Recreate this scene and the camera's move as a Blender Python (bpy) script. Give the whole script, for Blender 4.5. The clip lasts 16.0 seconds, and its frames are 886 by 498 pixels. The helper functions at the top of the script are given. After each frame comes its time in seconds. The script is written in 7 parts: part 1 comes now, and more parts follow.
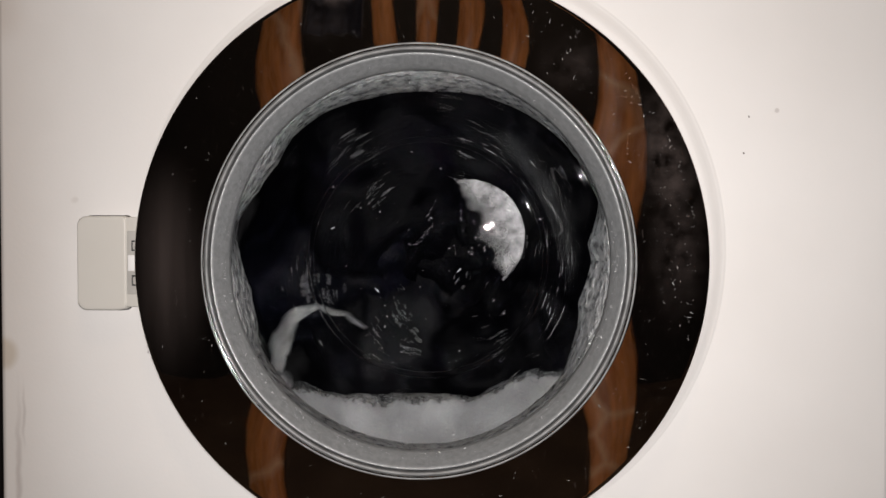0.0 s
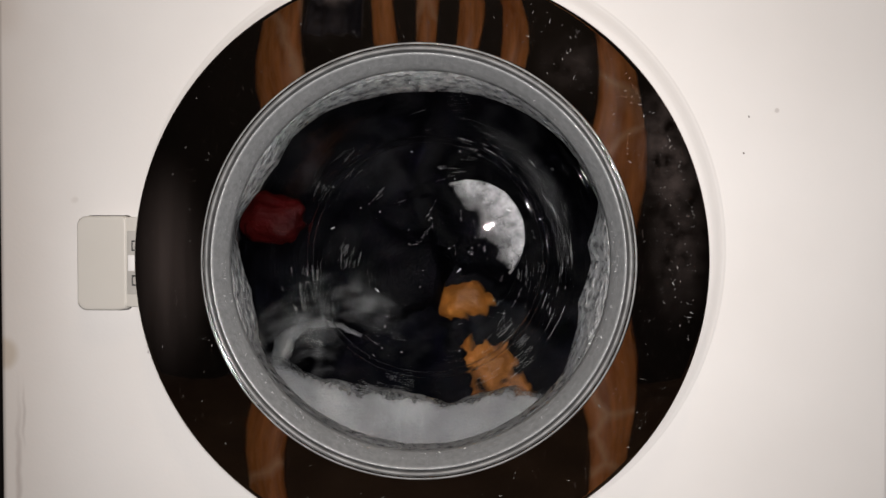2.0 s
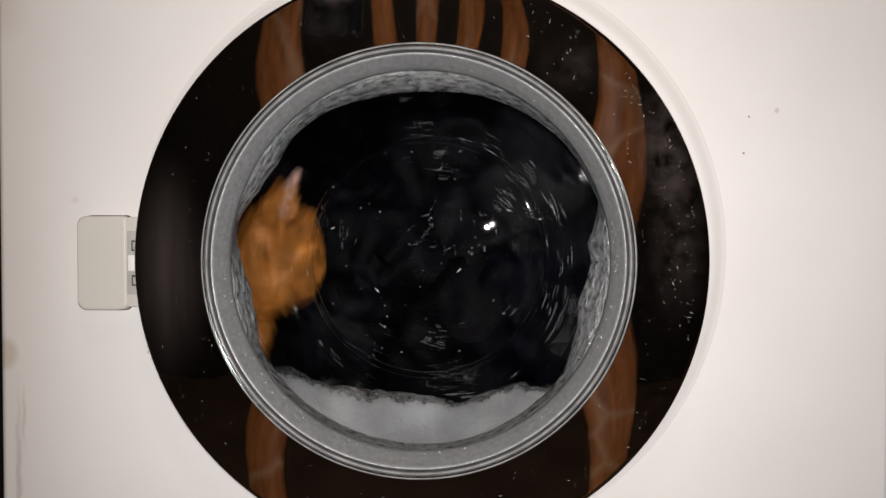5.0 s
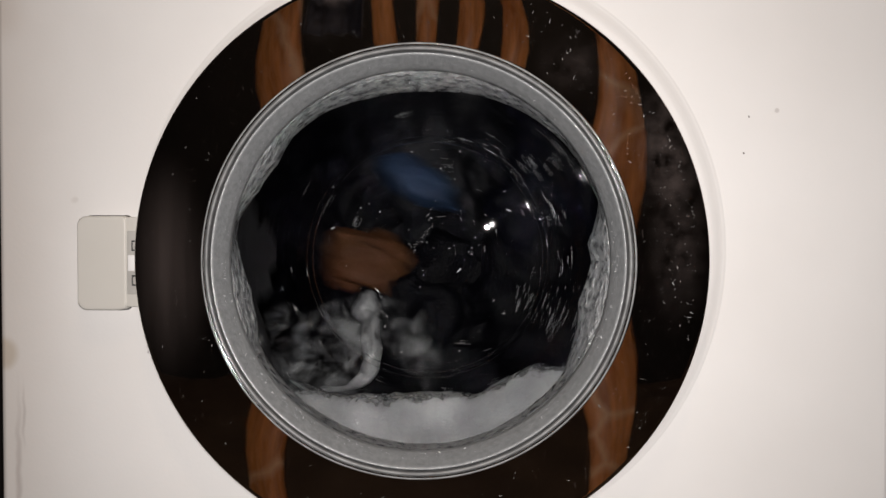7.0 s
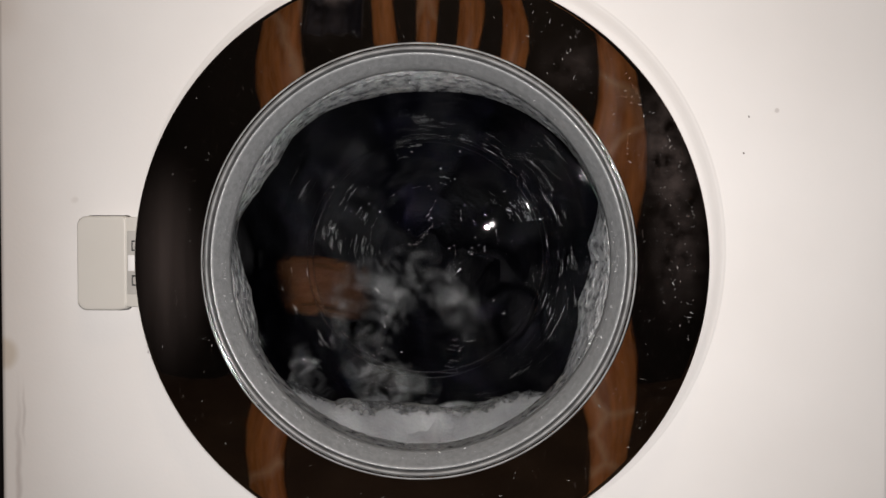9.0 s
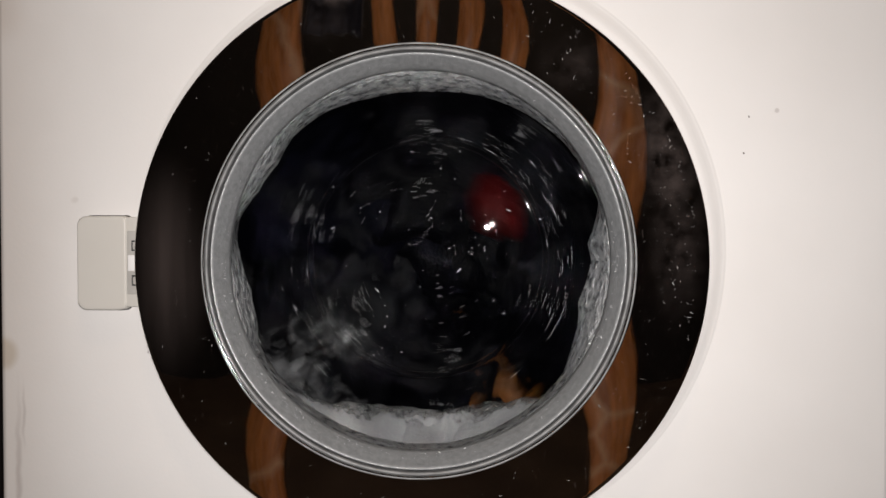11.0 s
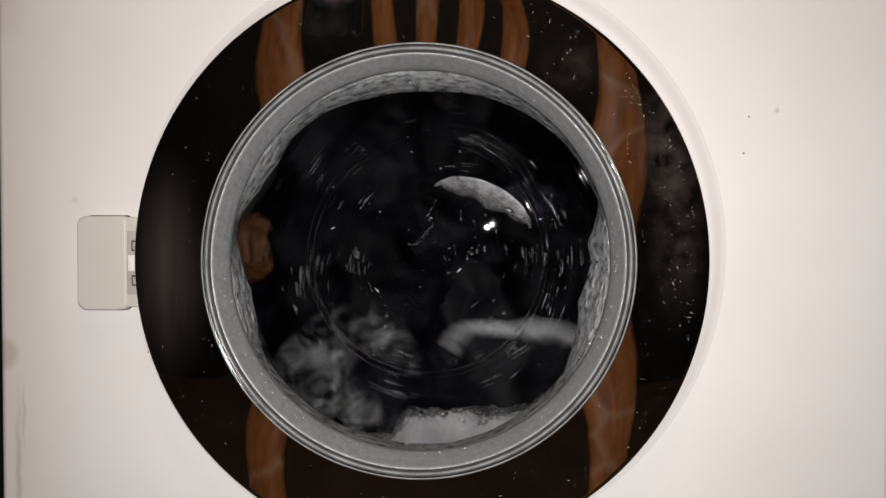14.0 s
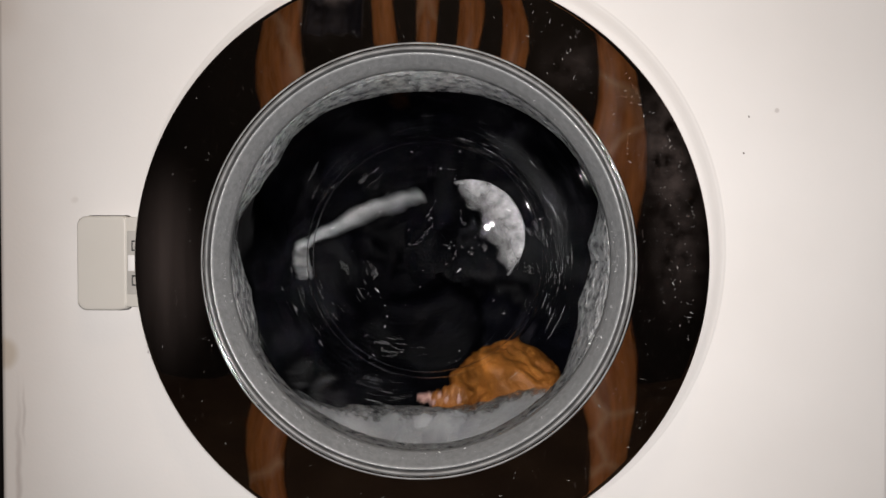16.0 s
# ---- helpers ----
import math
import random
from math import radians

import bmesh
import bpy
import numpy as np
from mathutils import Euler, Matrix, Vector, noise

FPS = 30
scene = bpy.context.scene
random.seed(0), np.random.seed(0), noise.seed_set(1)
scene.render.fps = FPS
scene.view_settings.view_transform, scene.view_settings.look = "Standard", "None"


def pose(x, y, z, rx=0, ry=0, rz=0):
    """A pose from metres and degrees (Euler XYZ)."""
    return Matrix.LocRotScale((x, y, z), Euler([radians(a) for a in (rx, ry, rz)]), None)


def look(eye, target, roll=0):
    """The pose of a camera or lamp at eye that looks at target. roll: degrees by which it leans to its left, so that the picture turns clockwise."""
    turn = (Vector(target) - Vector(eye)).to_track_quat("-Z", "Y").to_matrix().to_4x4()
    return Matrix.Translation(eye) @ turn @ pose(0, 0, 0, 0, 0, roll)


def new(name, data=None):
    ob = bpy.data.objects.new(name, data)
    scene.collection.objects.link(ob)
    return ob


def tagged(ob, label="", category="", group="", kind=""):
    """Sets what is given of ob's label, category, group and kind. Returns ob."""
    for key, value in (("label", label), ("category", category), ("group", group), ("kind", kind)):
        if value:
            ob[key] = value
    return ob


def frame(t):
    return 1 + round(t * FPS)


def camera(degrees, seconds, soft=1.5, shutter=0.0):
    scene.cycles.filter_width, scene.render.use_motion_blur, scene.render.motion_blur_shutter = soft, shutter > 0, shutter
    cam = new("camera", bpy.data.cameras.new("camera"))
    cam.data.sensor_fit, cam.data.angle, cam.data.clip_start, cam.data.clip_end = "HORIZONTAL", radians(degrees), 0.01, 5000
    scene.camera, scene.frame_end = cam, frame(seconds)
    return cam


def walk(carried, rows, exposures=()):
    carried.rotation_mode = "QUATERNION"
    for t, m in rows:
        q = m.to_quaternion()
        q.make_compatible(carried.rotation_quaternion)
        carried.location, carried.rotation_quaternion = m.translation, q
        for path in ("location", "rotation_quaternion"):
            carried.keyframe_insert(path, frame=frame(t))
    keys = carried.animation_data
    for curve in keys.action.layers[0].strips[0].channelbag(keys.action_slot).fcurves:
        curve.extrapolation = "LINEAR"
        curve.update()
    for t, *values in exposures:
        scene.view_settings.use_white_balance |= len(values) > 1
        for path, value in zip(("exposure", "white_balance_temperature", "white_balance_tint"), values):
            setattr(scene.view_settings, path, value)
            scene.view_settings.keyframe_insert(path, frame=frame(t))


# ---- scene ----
ZC = 0.46          # height of the porthole's axis over the floor; the machine's front is the plane y = 0
TALL = 1.010       # the old door is a trace taller than wide

cam = camera(65, 16.0, soft=1.5, shutter=0.5)
CAM = pose(0.0405, -0.468, ZC + 0.0167, 90 - 1.03, 0, 2.876)
walk(cam, [(0.0, CAM), (16.0, CAM)])

# ---- world and lights ----
world = bpy.data.worlds.new("world")
scene.world = world
world.use_nodes = True
world.node_tree.nodes["Background"].inputs[0].default_value = (0.02, 0.02, 0.025, 1)
world.node_tree.nodes["Background"].inputs[1].default_value = 0.2

torch = new("torch", bpy.data.lights.new("torch", "SPOT"))
torch.data.energy = 12.1
torch.data.spot_size, torch.data.spot_blend = radians(125), 0.6
torch.data.shadow_soft_size = 0.003
torch.data.color = (1.0, 0.945, 0.918)
torch.matrix_world = look((0.046, -0.476, ZC + 0.027), (0.02, 0, ZC))

# Unseen lamp, added overhead to brighten the wooden rack that the ring mirrors.
rack_fill = new("rack_fill_lamp", bpy.data.lights.new("rack_fill_lamp", "POINT"))
rack_fill.data.energy = 15.0
rack_fill.data.shadow_soft_size = 0.06
rack_fill.data.color = (1.0, 0.75, 0.52)
rack_fill.location = (0.05, -0.62, 2.16)
scene.view_settings.exposure = 0.0


# ---- materials ----
def surface(name, dark, light, rough=(0.4, 0.5), metal=0.0, scale=20, detail=6, bump=0.0, bump_scale=200, coat=0.0, sheen=0.0, spec=0.5,
            stretch=(1, 1, 1), contrast=(0.3, 0.7), space="Object", coat_rough=0.08):
    """Two tones mixed by noise at one scale, with finer relief at another."""
    m = bpy.data.materials.new(name)
    m.use_nodes = True
    nt = m.node_tree
    n, link = nt.nodes, nt.links.new
    p = n["Principled BSDF"]
    co = n.new("ShaderNodeTexCoord")
    mp = n.new("ShaderNodeMapping")
    mp.inputs["Scale"].default_value = stretch
    link(co.outputs[space], mp.inputs[0])
    big = n.new("ShaderNodeTexNoise")
    big.inputs["Scale"].default_value, big.inputs["Detail"].default_value = scale, detail
    link(mp.outputs[0], big.inputs["Vector"])
    ramp = n.new("ShaderNodeValToRGB")
    ramp.color_ramp.elements[0].position, ramp.color_ramp.elements[1].position = contrast
    ramp.color_ramp.elements[0].color, ramp.color_ramp.elements[1].color = (*dark, 1), (*light, 1)
    link(big.outputs["Fac"], ramp.inputs[0])
    link(ramp.outputs[0], p.inputs["Base Color"])
    fine = n.new("ShaderNodeTexNoise")
    fine.inputs["Scale"].default_value, fine.inputs["Detail"].default_value = bump_scale, 4
    link(mp.outputs[0], fine.inputs["Vector"])
    rr = n.new("ShaderNodeMapRange")
    rr.inputs["To Min"].default_value, rr.inputs["To Max"].default_value = rough
    link(fine.outputs["Fac"], rr.inputs["Value"])
    link(rr.outputs[0], p.inputs["Roughness"])
    p.inputs["Metallic"].default_value = metal
    p.inputs["Specular IOR Level"].default_value = spec
    p.inputs["Coat Weight"].default_value = coat
    p.inputs["Coat Roughness"].default_value = coat_rough
    p.inputs["Sheen Weight"].default_value = sheen
    if bump:
        b = n.new("ShaderNodeBump")
        b.inputs["Strength"].default_value, b.inputs["Distance"].default_value = bump, 0.002
        link(fine.outputs["Fac"], b.inputs["Height"])
        link(b.outputs[0], p.inputs["Normal"])
        link(b.outputs[0], p.inputs["Coat Normal"])
    return m


def enamel_front():
    """White stoved enamel, darker and warmer towards one side, with a rust bloom, a drip line and a few specks."""
    m = surface("enamel", (0.70, 0.68, 0.66), (0.78, 0.765, 0.75), (0.36, 0.46), scale=5, bump=0.04, bump_scale=350, spec=0.35, coat=0.2, coat_rough=0.12)
    nt = m.node_tree
    n, link = nt.nodes, nt.links.new
    p = n["Principled BSDF"]
    co = n.new("ShaderNodeTexCoord")
    last = p.inputs["Base Color"].links[0].from_socket

    def spot(x, z, rx, rz, colour, strength, soft=0.0):
        nonlocal last
        mp = n.new("ShaderNodeMapping")
        mp.vector_type = "TEXTURE"
        mp.inputs["Location"].default_value = (x, 0, z)
        mp.inputs["Scale"].default_value = (rx, 1, rz)
        nz = n.new("ShaderNodeTexNoise")
        nz.inputs["Scale"].default_value = 40
        add = n.new("ShaderNodeVectorMath")
        add.operation = "MULTIPLY_ADD"
        add.inputs[1].default_value = (0.006, 0.0, 0.006)
        link(co.outputs["Object"], nz.inputs["Vector"])
        link(nz.outputs["Color"], add.inputs[0])
        link(co.outputs["Object"], add.inputs[2])
        link(add.outputs[0], mp.inputs[0])
        sep = n.new("ShaderNodeSeparateXYZ")
        link(mp.outputs[0], sep.inputs[0])
        two = n.new("ShaderNodeCombineXYZ")
        link(sep.outputs[0], two.inputs[0])
        link(sep.outputs[2], two.inputs[1])
        ln = n.new("ShaderNodeVectorMath")
        ln.operation = "LENGTH"
        link(two.outputs[0], ln.inputs[0])
        r = n.new("ShaderNodeMapRange")
        r.interpolation_type = "SMOOTHSTEP"
        r.inputs["From Min"].default_value, r.inputs["From Max"].default_value = 1.0, soft
        r.inputs["To Max"].default_value = strength
        link(ln.outputs["Value"], r.inputs["Value"])
        mx = n.new("ShaderNodeMix")
        mx.data_type = "RGBA"
        mx.inputs["B"].default_value = (*colour, 1)
        for s in mx.inputs:
            if s.name == "B" and s.type == "RGBA":
                s.default_value = (*colour, 1)
            if s.name == "A" and s.type == "RGBA":
                link(last, s)
        link(r.outputs[0], mx.inputs[0])
        last = next(s for s in mx.outputs if s.type == "RGBA")
    spot(-0.300, 0.0, 0.085, 0.6, (0.56, 0.50, 0.45), 0.55)
    spot(-0.287, -0.0615, 0.014, 0.014, (0.42, 0.34, 0.24), 0.55, 0.5)
    spot(-0.277, -0.150, 0.0035, 0.085, (0.36, 0.31, 0.29), 0.5)
    spot(-0.273, -0.105, 0.002, 0.03, (0.36, 0.31, 0.29), 0.4)
    spot(-0.2915, 0.175, 0.03, 0.03, (0.50, 0.42, 0.36), 0.4)
    spot(0.2392, 0.1025, 0.0022, 0.0022, (0.45, 0.42, 0.40), 0.6, 0.4)
    spot(0.2180, 0.0745, 0.0009, 0.0010, (0.12, 0.10, 0.09), 0.9, 0.5)
    spot(0.2210, 0.0980, 0.0008, 0.0012, (0.2, 0.17, 0.16), 0.8, 0.5)
    spot(-0.1840, -0.0600, 0.0008, 0.0008, (0.2, 0.17, 0.16), 0.8, 0.5)
    spot(-0.236, 0.045, 0.004, 0.003, (0.5, 0.46, 0.42), 0.35, 0.3)
    link(last, p.inputs["Base Color"])
    return m


def ring_metal():
    """Dark mirror chrome under a thin, uneven film of wiped haze and dust, with a soft reflection painted in at the
    left.
    """
    m = surface("dark_chrome", (0.80, 0.77, 0.765), (0.87, 0.85, 0.845), (0.015, 0.045), metal=1.0, scale=14, bump=0.012, bump_scale=26)
    nt = m.node_tree
    n, link = nt.nodes, nt.links.new
    co = n.new("ShaderNodeTexCoord")

    def math_node(op, a, b):
        k = n.new("ShaderNodeMath")
        k.operation = op
        for socket, value in zip(k.inputs, (a, b)):
            if isinstance(value, float):
                socket.default_value = value
            else:
                link(value, socket)
        return k.outputs[0]

    def noise_range(scale, detail, low, high, stretch=(1, 1, 1)):
        mp = n.new("ShaderNodeMapping")
        mp.inputs["Scale"].default_value = stretch
        link(co.outputs["Object"], mp.inputs[0])
        nz = n.new("ShaderNodeTexNoise")
        nz.inputs["Scale"].default_value, nz.inputs["Detail"].default_value = scale, detail
        link(mp.outputs[0], nz.inputs["Vector"])
        mr = n.new("ShaderNodeMapRange")
        mr.inputs["From Min"].default_value, mr.inputs["From Max"].default_value = low, high
        link(nz.outputs["Fac"], mr.inputs["Value"])
        return mr.outputs[0]

    def smear_and_glow(x, z, rx, rz, strength):
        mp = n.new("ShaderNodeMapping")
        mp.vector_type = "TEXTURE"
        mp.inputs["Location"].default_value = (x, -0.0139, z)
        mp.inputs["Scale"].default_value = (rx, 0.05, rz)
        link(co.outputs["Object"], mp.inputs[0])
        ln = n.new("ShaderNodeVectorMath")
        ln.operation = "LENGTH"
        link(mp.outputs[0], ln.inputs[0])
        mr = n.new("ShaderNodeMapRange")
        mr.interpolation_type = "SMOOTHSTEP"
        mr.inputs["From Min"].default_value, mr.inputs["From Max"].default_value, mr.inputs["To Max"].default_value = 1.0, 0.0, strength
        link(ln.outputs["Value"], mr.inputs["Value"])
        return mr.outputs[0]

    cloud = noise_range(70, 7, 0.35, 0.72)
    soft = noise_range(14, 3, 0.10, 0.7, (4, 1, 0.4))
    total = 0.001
    # First row paints a soft reflected glow as pale colour; the others are haze and dust.
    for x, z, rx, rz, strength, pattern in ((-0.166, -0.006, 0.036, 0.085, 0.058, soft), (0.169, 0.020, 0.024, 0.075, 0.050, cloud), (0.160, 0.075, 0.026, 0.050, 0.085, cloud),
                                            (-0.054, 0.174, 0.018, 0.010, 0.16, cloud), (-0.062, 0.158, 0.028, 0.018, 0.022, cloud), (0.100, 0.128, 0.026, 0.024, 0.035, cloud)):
        total = math_node("ADD", math_node("MULTIPLY", smear_and_glow(x, z, rx, rz, strength), pattern), total)
    scratch = noise_range(420, 3, 0.70, 0.80, (1, 1, 0.22))
    total = math_node("ADD", total, math_node("MULTIPLY", scratch, 0.06))
    # One diffuse lobe carries both the dust and the painted glow.
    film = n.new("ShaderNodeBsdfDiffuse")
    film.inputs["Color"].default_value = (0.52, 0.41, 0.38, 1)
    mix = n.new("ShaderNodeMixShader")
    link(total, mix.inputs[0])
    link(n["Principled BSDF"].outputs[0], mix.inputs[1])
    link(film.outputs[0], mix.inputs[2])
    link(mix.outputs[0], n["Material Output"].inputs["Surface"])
    return m


def wood():
    """Varnished brown wood; bright wavy reflections are painted into its colour as thin pale lines."""
    m = surface("varnished_brown_wood", (0.52, 0.175, 0.055), (0.95, 0.38, 0.125), (0.2, 0.35), scale=16, detail=8, bump=0.1, bump_scale=60, stretch=(6, 6, 0.7), coat=0.4)
    n, link = m.node_tree.nodes, m.node_tree.links.new
    p = n["Principled BSDF"]
    old = p.inputs["Base Color"].links[0].from_socket
    co, bend = n.new("ShaderNodeTexCoord"), n.new("ShaderNodeTexNoise")
    bend.inputs["Scale"].default_value = 14
    link(co.outputs["Object"], bend.inputs["Vector"])
    add = n.new("ShaderNodeVectorMath")
    add.operation = "MULTIPLY_ADD"
    add.inputs[1].default_value = (0.05, 0.0, 0.05)
    link(bend.outputs["Color"], add.inputs[0])
    link(co.outputs["Object"], add.inputs[2])
    # Cell edges draw the painted bright lines.
    cells = n.new("ShaderNodeTexVoronoi")
    cells.feature = "DISTANCE_TO_EDGE"
    cells.inputs["Scale"].default_value = 6.5
    link(add.outputs[0], cells.inputs["Vector"])
    mr = n.new("ShaderNodeMapRange")
    mr.inputs["From Min"].default_value, mr.inputs["From Max"].default_value, mr.inputs["To Min"].default_value, mr.inputs["To Max"].default_value = 0.0, 0.06, 0.7, 0.0
    link(cells.outputs["Distance"], mr.inputs["Value"])
    mx = n.new("ShaderNodeMixRGB")
    mx.inputs[2].default_value = (1.0, 0.62, 0.36, 1)
    link(mr.outputs[0], mx.inputs[0])
    link(old, mx.inputs[1])
    link(mx.outputs[0], p.inputs["Base Color"])
    return m


def glass(name, ior):
    m = bpy.data.materials.new(name)
    m.use_nodes = True
    n, link = m.node_tree.nodes, m.node_tree.links.new
    p = n["Principled BSDF"]
    p.inputs["Base Color"].default_value = (0.97, 0.985, 0.98, 1)
    p.inputs["Transmission Weight"].default_value = 1.0
    p.inputs["Roughness"].default_value = 0.012
    p.inputs["IOR"].default_value = ior
    return m


def broken(m, scale, low, high, floor, top=1.0):
    """Lets the dark behind show through the pale torch patch, by noise and towards its loose edge."""
    n, link = m.node_tree.nodes, m.node_tree.links.new
    co = n.new("ShaderNodeTexCoord")
    nz = n.new("ShaderNodeTexNoise")
    nz.inputs["Scale"].default_value, nz.inputs["Detail"].default_value, nz.inputs["Distortion"].default_value = scale, 7, 0.8
    link(co.outputs["Object"], nz.inputs["Vector"])
    mr = n.new("ShaderNodeMapRange")
    for key, value in (("From Min", low), ("From Max", high), ("To Min", floor), ("To Max", top)):
        mr.inputs[key].default_value = value
    link(nz.outputs["Fac"], mr.inputs["Value"])
    at, total = n.new("ShaderNodeAttribute"), n.new("ShaderNodeMath")
    at.attribute_name = "fade"
    total.operation = "MULTIPLY"
    link(mr.outputs[0], total.inputs[0])
    link(at.outputs["Fac"], total.inputs[1])
    link(total.outputs[0], n["Principled BSDF"].inputs["Alpha"])
    return m


def foam(m):
    """Foam is opaque where it lies thick and breaks into single bubbles where it runs out."""
    n, link = m.node_tree.nodes, m.node_tree.links.new
    co, at = n.new("ShaderNodeTexCoord"), n.new("ShaderNodeAttribute")
    at.attribute_name = "thickness"
    coarse, cells = n.new("ShaderNodeTexNoise"), n.new("ShaderNodeTexVoronoi")
    coarse.inputs["Scale"].default_value, coarse.inputs["Detail"].default_value = 55, 6
    cells.inputs["Scale"].default_value = 260
    link(co.outputs["Object"], coarse.inputs["Vector"])
    link(co.outputs["Object"], cells.inputs["Vector"])
    total = at.outputs["Fac"]
    for node, out, gain, shift in ((coarse, "Fac", 0.016, -0.009), (cells, "Distance", -0.006, 0.0025)):
        k = n.new("ShaderNodeMath")
        k.operation = "MULTIPLY_ADD"
        k.inputs[1].default_value, k.inputs[2].default_value = gain, shift
        link(node.outputs[out], k.inputs[0])
        add = n.new("ShaderNodeMath")
        link(total, add.inputs[0])
        link(k.outputs[0], add.inputs[1])
        total = add.outputs[0]
    mr = n.new("ShaderNodeMapRange")
    mr.interpolation_type = "SMOOTHSTEP"
    for key, value in (("From Min", 0.0), ("From Max", 0.008), ("To Min", 0.02), ("To Max", 0.97)):
        mr.inputs[key].default_value = value
    link(total, mr.inputs["Value"])
    link(mr.outputs[0], n["Principled BSDF"].inputs["Alpha"])
    return m


ENAMEL = enamel_front()
PAINT = surface("side_paint", (0.66, 0.64, 0.62), (0.74, 0.73, 0.71), (0.4, 0.5), scale=6)
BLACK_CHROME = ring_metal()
CHROME = surface("chrome", (0.42, 0.42, 0.41), (0.62, 0.62, 0.61), (0.03, 0.07), metal=1.0, scale=60, bump=0.02, bump_scale=300)
SATIN = surface("satin_grey_metal", (0.13, 0.132, 0.133), (0.25, 0.253, 0.254), (0.45, 0.6), metal=0.2, scale=90, bump=0.1, bump_scale=300, coat=0.6, coat_rough=0.05)
# Black of the trim's dark rings and of the hinge's drawn shadow line.
BLACK_RUBBER_AND_SHADOW = surface("black_rubber_and_shadow", (0.012, 0.012, 0.012), (0.03, 0.03, 0.03), (0.45, 0.6), scale=60)
RUBBER = surface("grey_rubber", (0.030, 0.031, 0.034), (0.150, 0.155, 0.159), (0.14, 0.45), scale=330, detail=13, bump=1.0, bump_scale=330, contrast=(0.32, 0.74),
                 stretch=(0.45, 1.0, 1), space="UV", coat=0.6, coat_rough=0.08)
SEAL = surface("smooth_grey_rubber", (0.175, 0.182, 0.187), (0.235, 0.243, 0.248), (0.3, 0.5), scale=260, detail=10, bump=0.2, bump_scale=420, coat=0.3, coat_rough=0.10)
PLASTIC = surface("grey_white_plastic", (0.53, 0.51, 0.47), (0.58, 0.56, 0.52), (0.4, 0.5), scale=9, bump=0.03, bump_scale=400)
# Darker copy of the hinge plastic; the recess's shade is in its colour.
RECESS = surface("shaded_plastic", (0.38, 0.365, 0.34), (0.46, 0.445, 0.42), (0.4, 0.5), scale=30)
PLASTIC_PALE = surface("pale_plastic", (0.72, 0.71, 0.70), (0.80, 0.79, 0.78), (0.35, 0.45), scale=30)
DARK_SLOT = surface("dark_slot", (0.03, 0.03, 0.03), (0.06, 0.06, 0.06), (0.6, 0.7))
# Near black for steel: the drum's inner darkness is put into its colour.
DARK_STEEL = surface("darkened_drum_steel", (0.012, 0.012, 0.013), (0.024, 0.024, 0.026), (0.5, 0.7), scale=20, spec=0.1)
GLASS = glass("bowl_glass", 1.08)
THICK_GLASS = glass("moulded_glass", 1.32)
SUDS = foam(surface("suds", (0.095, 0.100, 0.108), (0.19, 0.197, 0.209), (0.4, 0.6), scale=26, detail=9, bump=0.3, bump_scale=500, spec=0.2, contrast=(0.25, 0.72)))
# Pale colour for the patch that imitates torch light behind the glass.
TORCH_WHITE = broken(surface("torch_patch_white", (0.15, 0.152, 0.158), (0.44, 0.44, 0.455), (0.4, 0.7), scale=110, detail=9, bump=0.5, bump_scale=500, spec=0.12, contrast=(0.3, 0.72)), 70, 0.28, 0.55, 0.35)
# White of bubbles, drops and residue, and of glints painted as specks.
BUBBLE_AND_GLINT = surface("bubble_and_glint", (0.7, 0.7, 0.72), (0.85, 0.85, 0.87), (0.04, 0.1), scale=50, spec=1.0)
# Pale colour that paints the torch's streaks on the wet glass wall.
WET_GLINT = surface("wet_glint", (0.30, 0.31, 0.32), (0.62, 0.63, 0.65), (0.1, 0.3), scale=90, spec=0.8)
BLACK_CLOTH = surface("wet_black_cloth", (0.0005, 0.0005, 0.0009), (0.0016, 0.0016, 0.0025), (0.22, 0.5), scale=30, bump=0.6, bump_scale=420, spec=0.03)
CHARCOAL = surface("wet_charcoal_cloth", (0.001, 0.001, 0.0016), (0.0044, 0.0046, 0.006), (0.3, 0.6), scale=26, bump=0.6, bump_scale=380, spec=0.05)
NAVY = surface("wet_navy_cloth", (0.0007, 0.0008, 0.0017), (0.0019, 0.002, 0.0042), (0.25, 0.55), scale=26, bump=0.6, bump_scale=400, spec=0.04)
ORANGE = surface("wet_orange_cloth", (0.11, 0.039, 0.006), (0.26, 0.094, 0.016), (0.38, 0.6), scale=38, bump=1.0, bump_scale=190, spec=0.2)
BROWN = surface("rust_cloth", (0.024, 0.0088, 0.0033), (0.052, 0.0188, 0.007), (0.45, 0.65), scale=30, bump=0.6, bump_scale=420, spec=0.1)
RED = surface("dark_red_cloth", (0.013, 0.0008, 0.001), (0.036, 0.0015, 0.0016), (0.45, 0.65), scale=30, bump=0.5, bump_scale=420, spec=0.06)
BLUE = surface("blue_cloth", (0.0045, 0.009, 0.02), (0.011, 0.02, 0.042), (0.45, 0.65), scale=30, bump=0.5, bump_scale=420, spec=0.08)
PINK = surface("pale_pink_tape", (0.26, 0.15, 0.13), (0.34, 0.20, 0.18), (0.45, 0.6), scale=60, bump=0.4, bump_scale=500)
WHITE_CLOTH = surface("wet_white_cloth", (0.12, 0.125, 0.133), (0.27, 0.277, 0.288), (0.4, 0.6), scale=60, bump=0.5, bump_scale=500)
GREY_CLOTH = surface("wet_grey_cloth", (0.042, 0.044, 0.048), (0.12, 0.123, 0.13), (0.35, 0.6), scale=60, bump=0.5, bump_scale=500)
WOOD = wood()
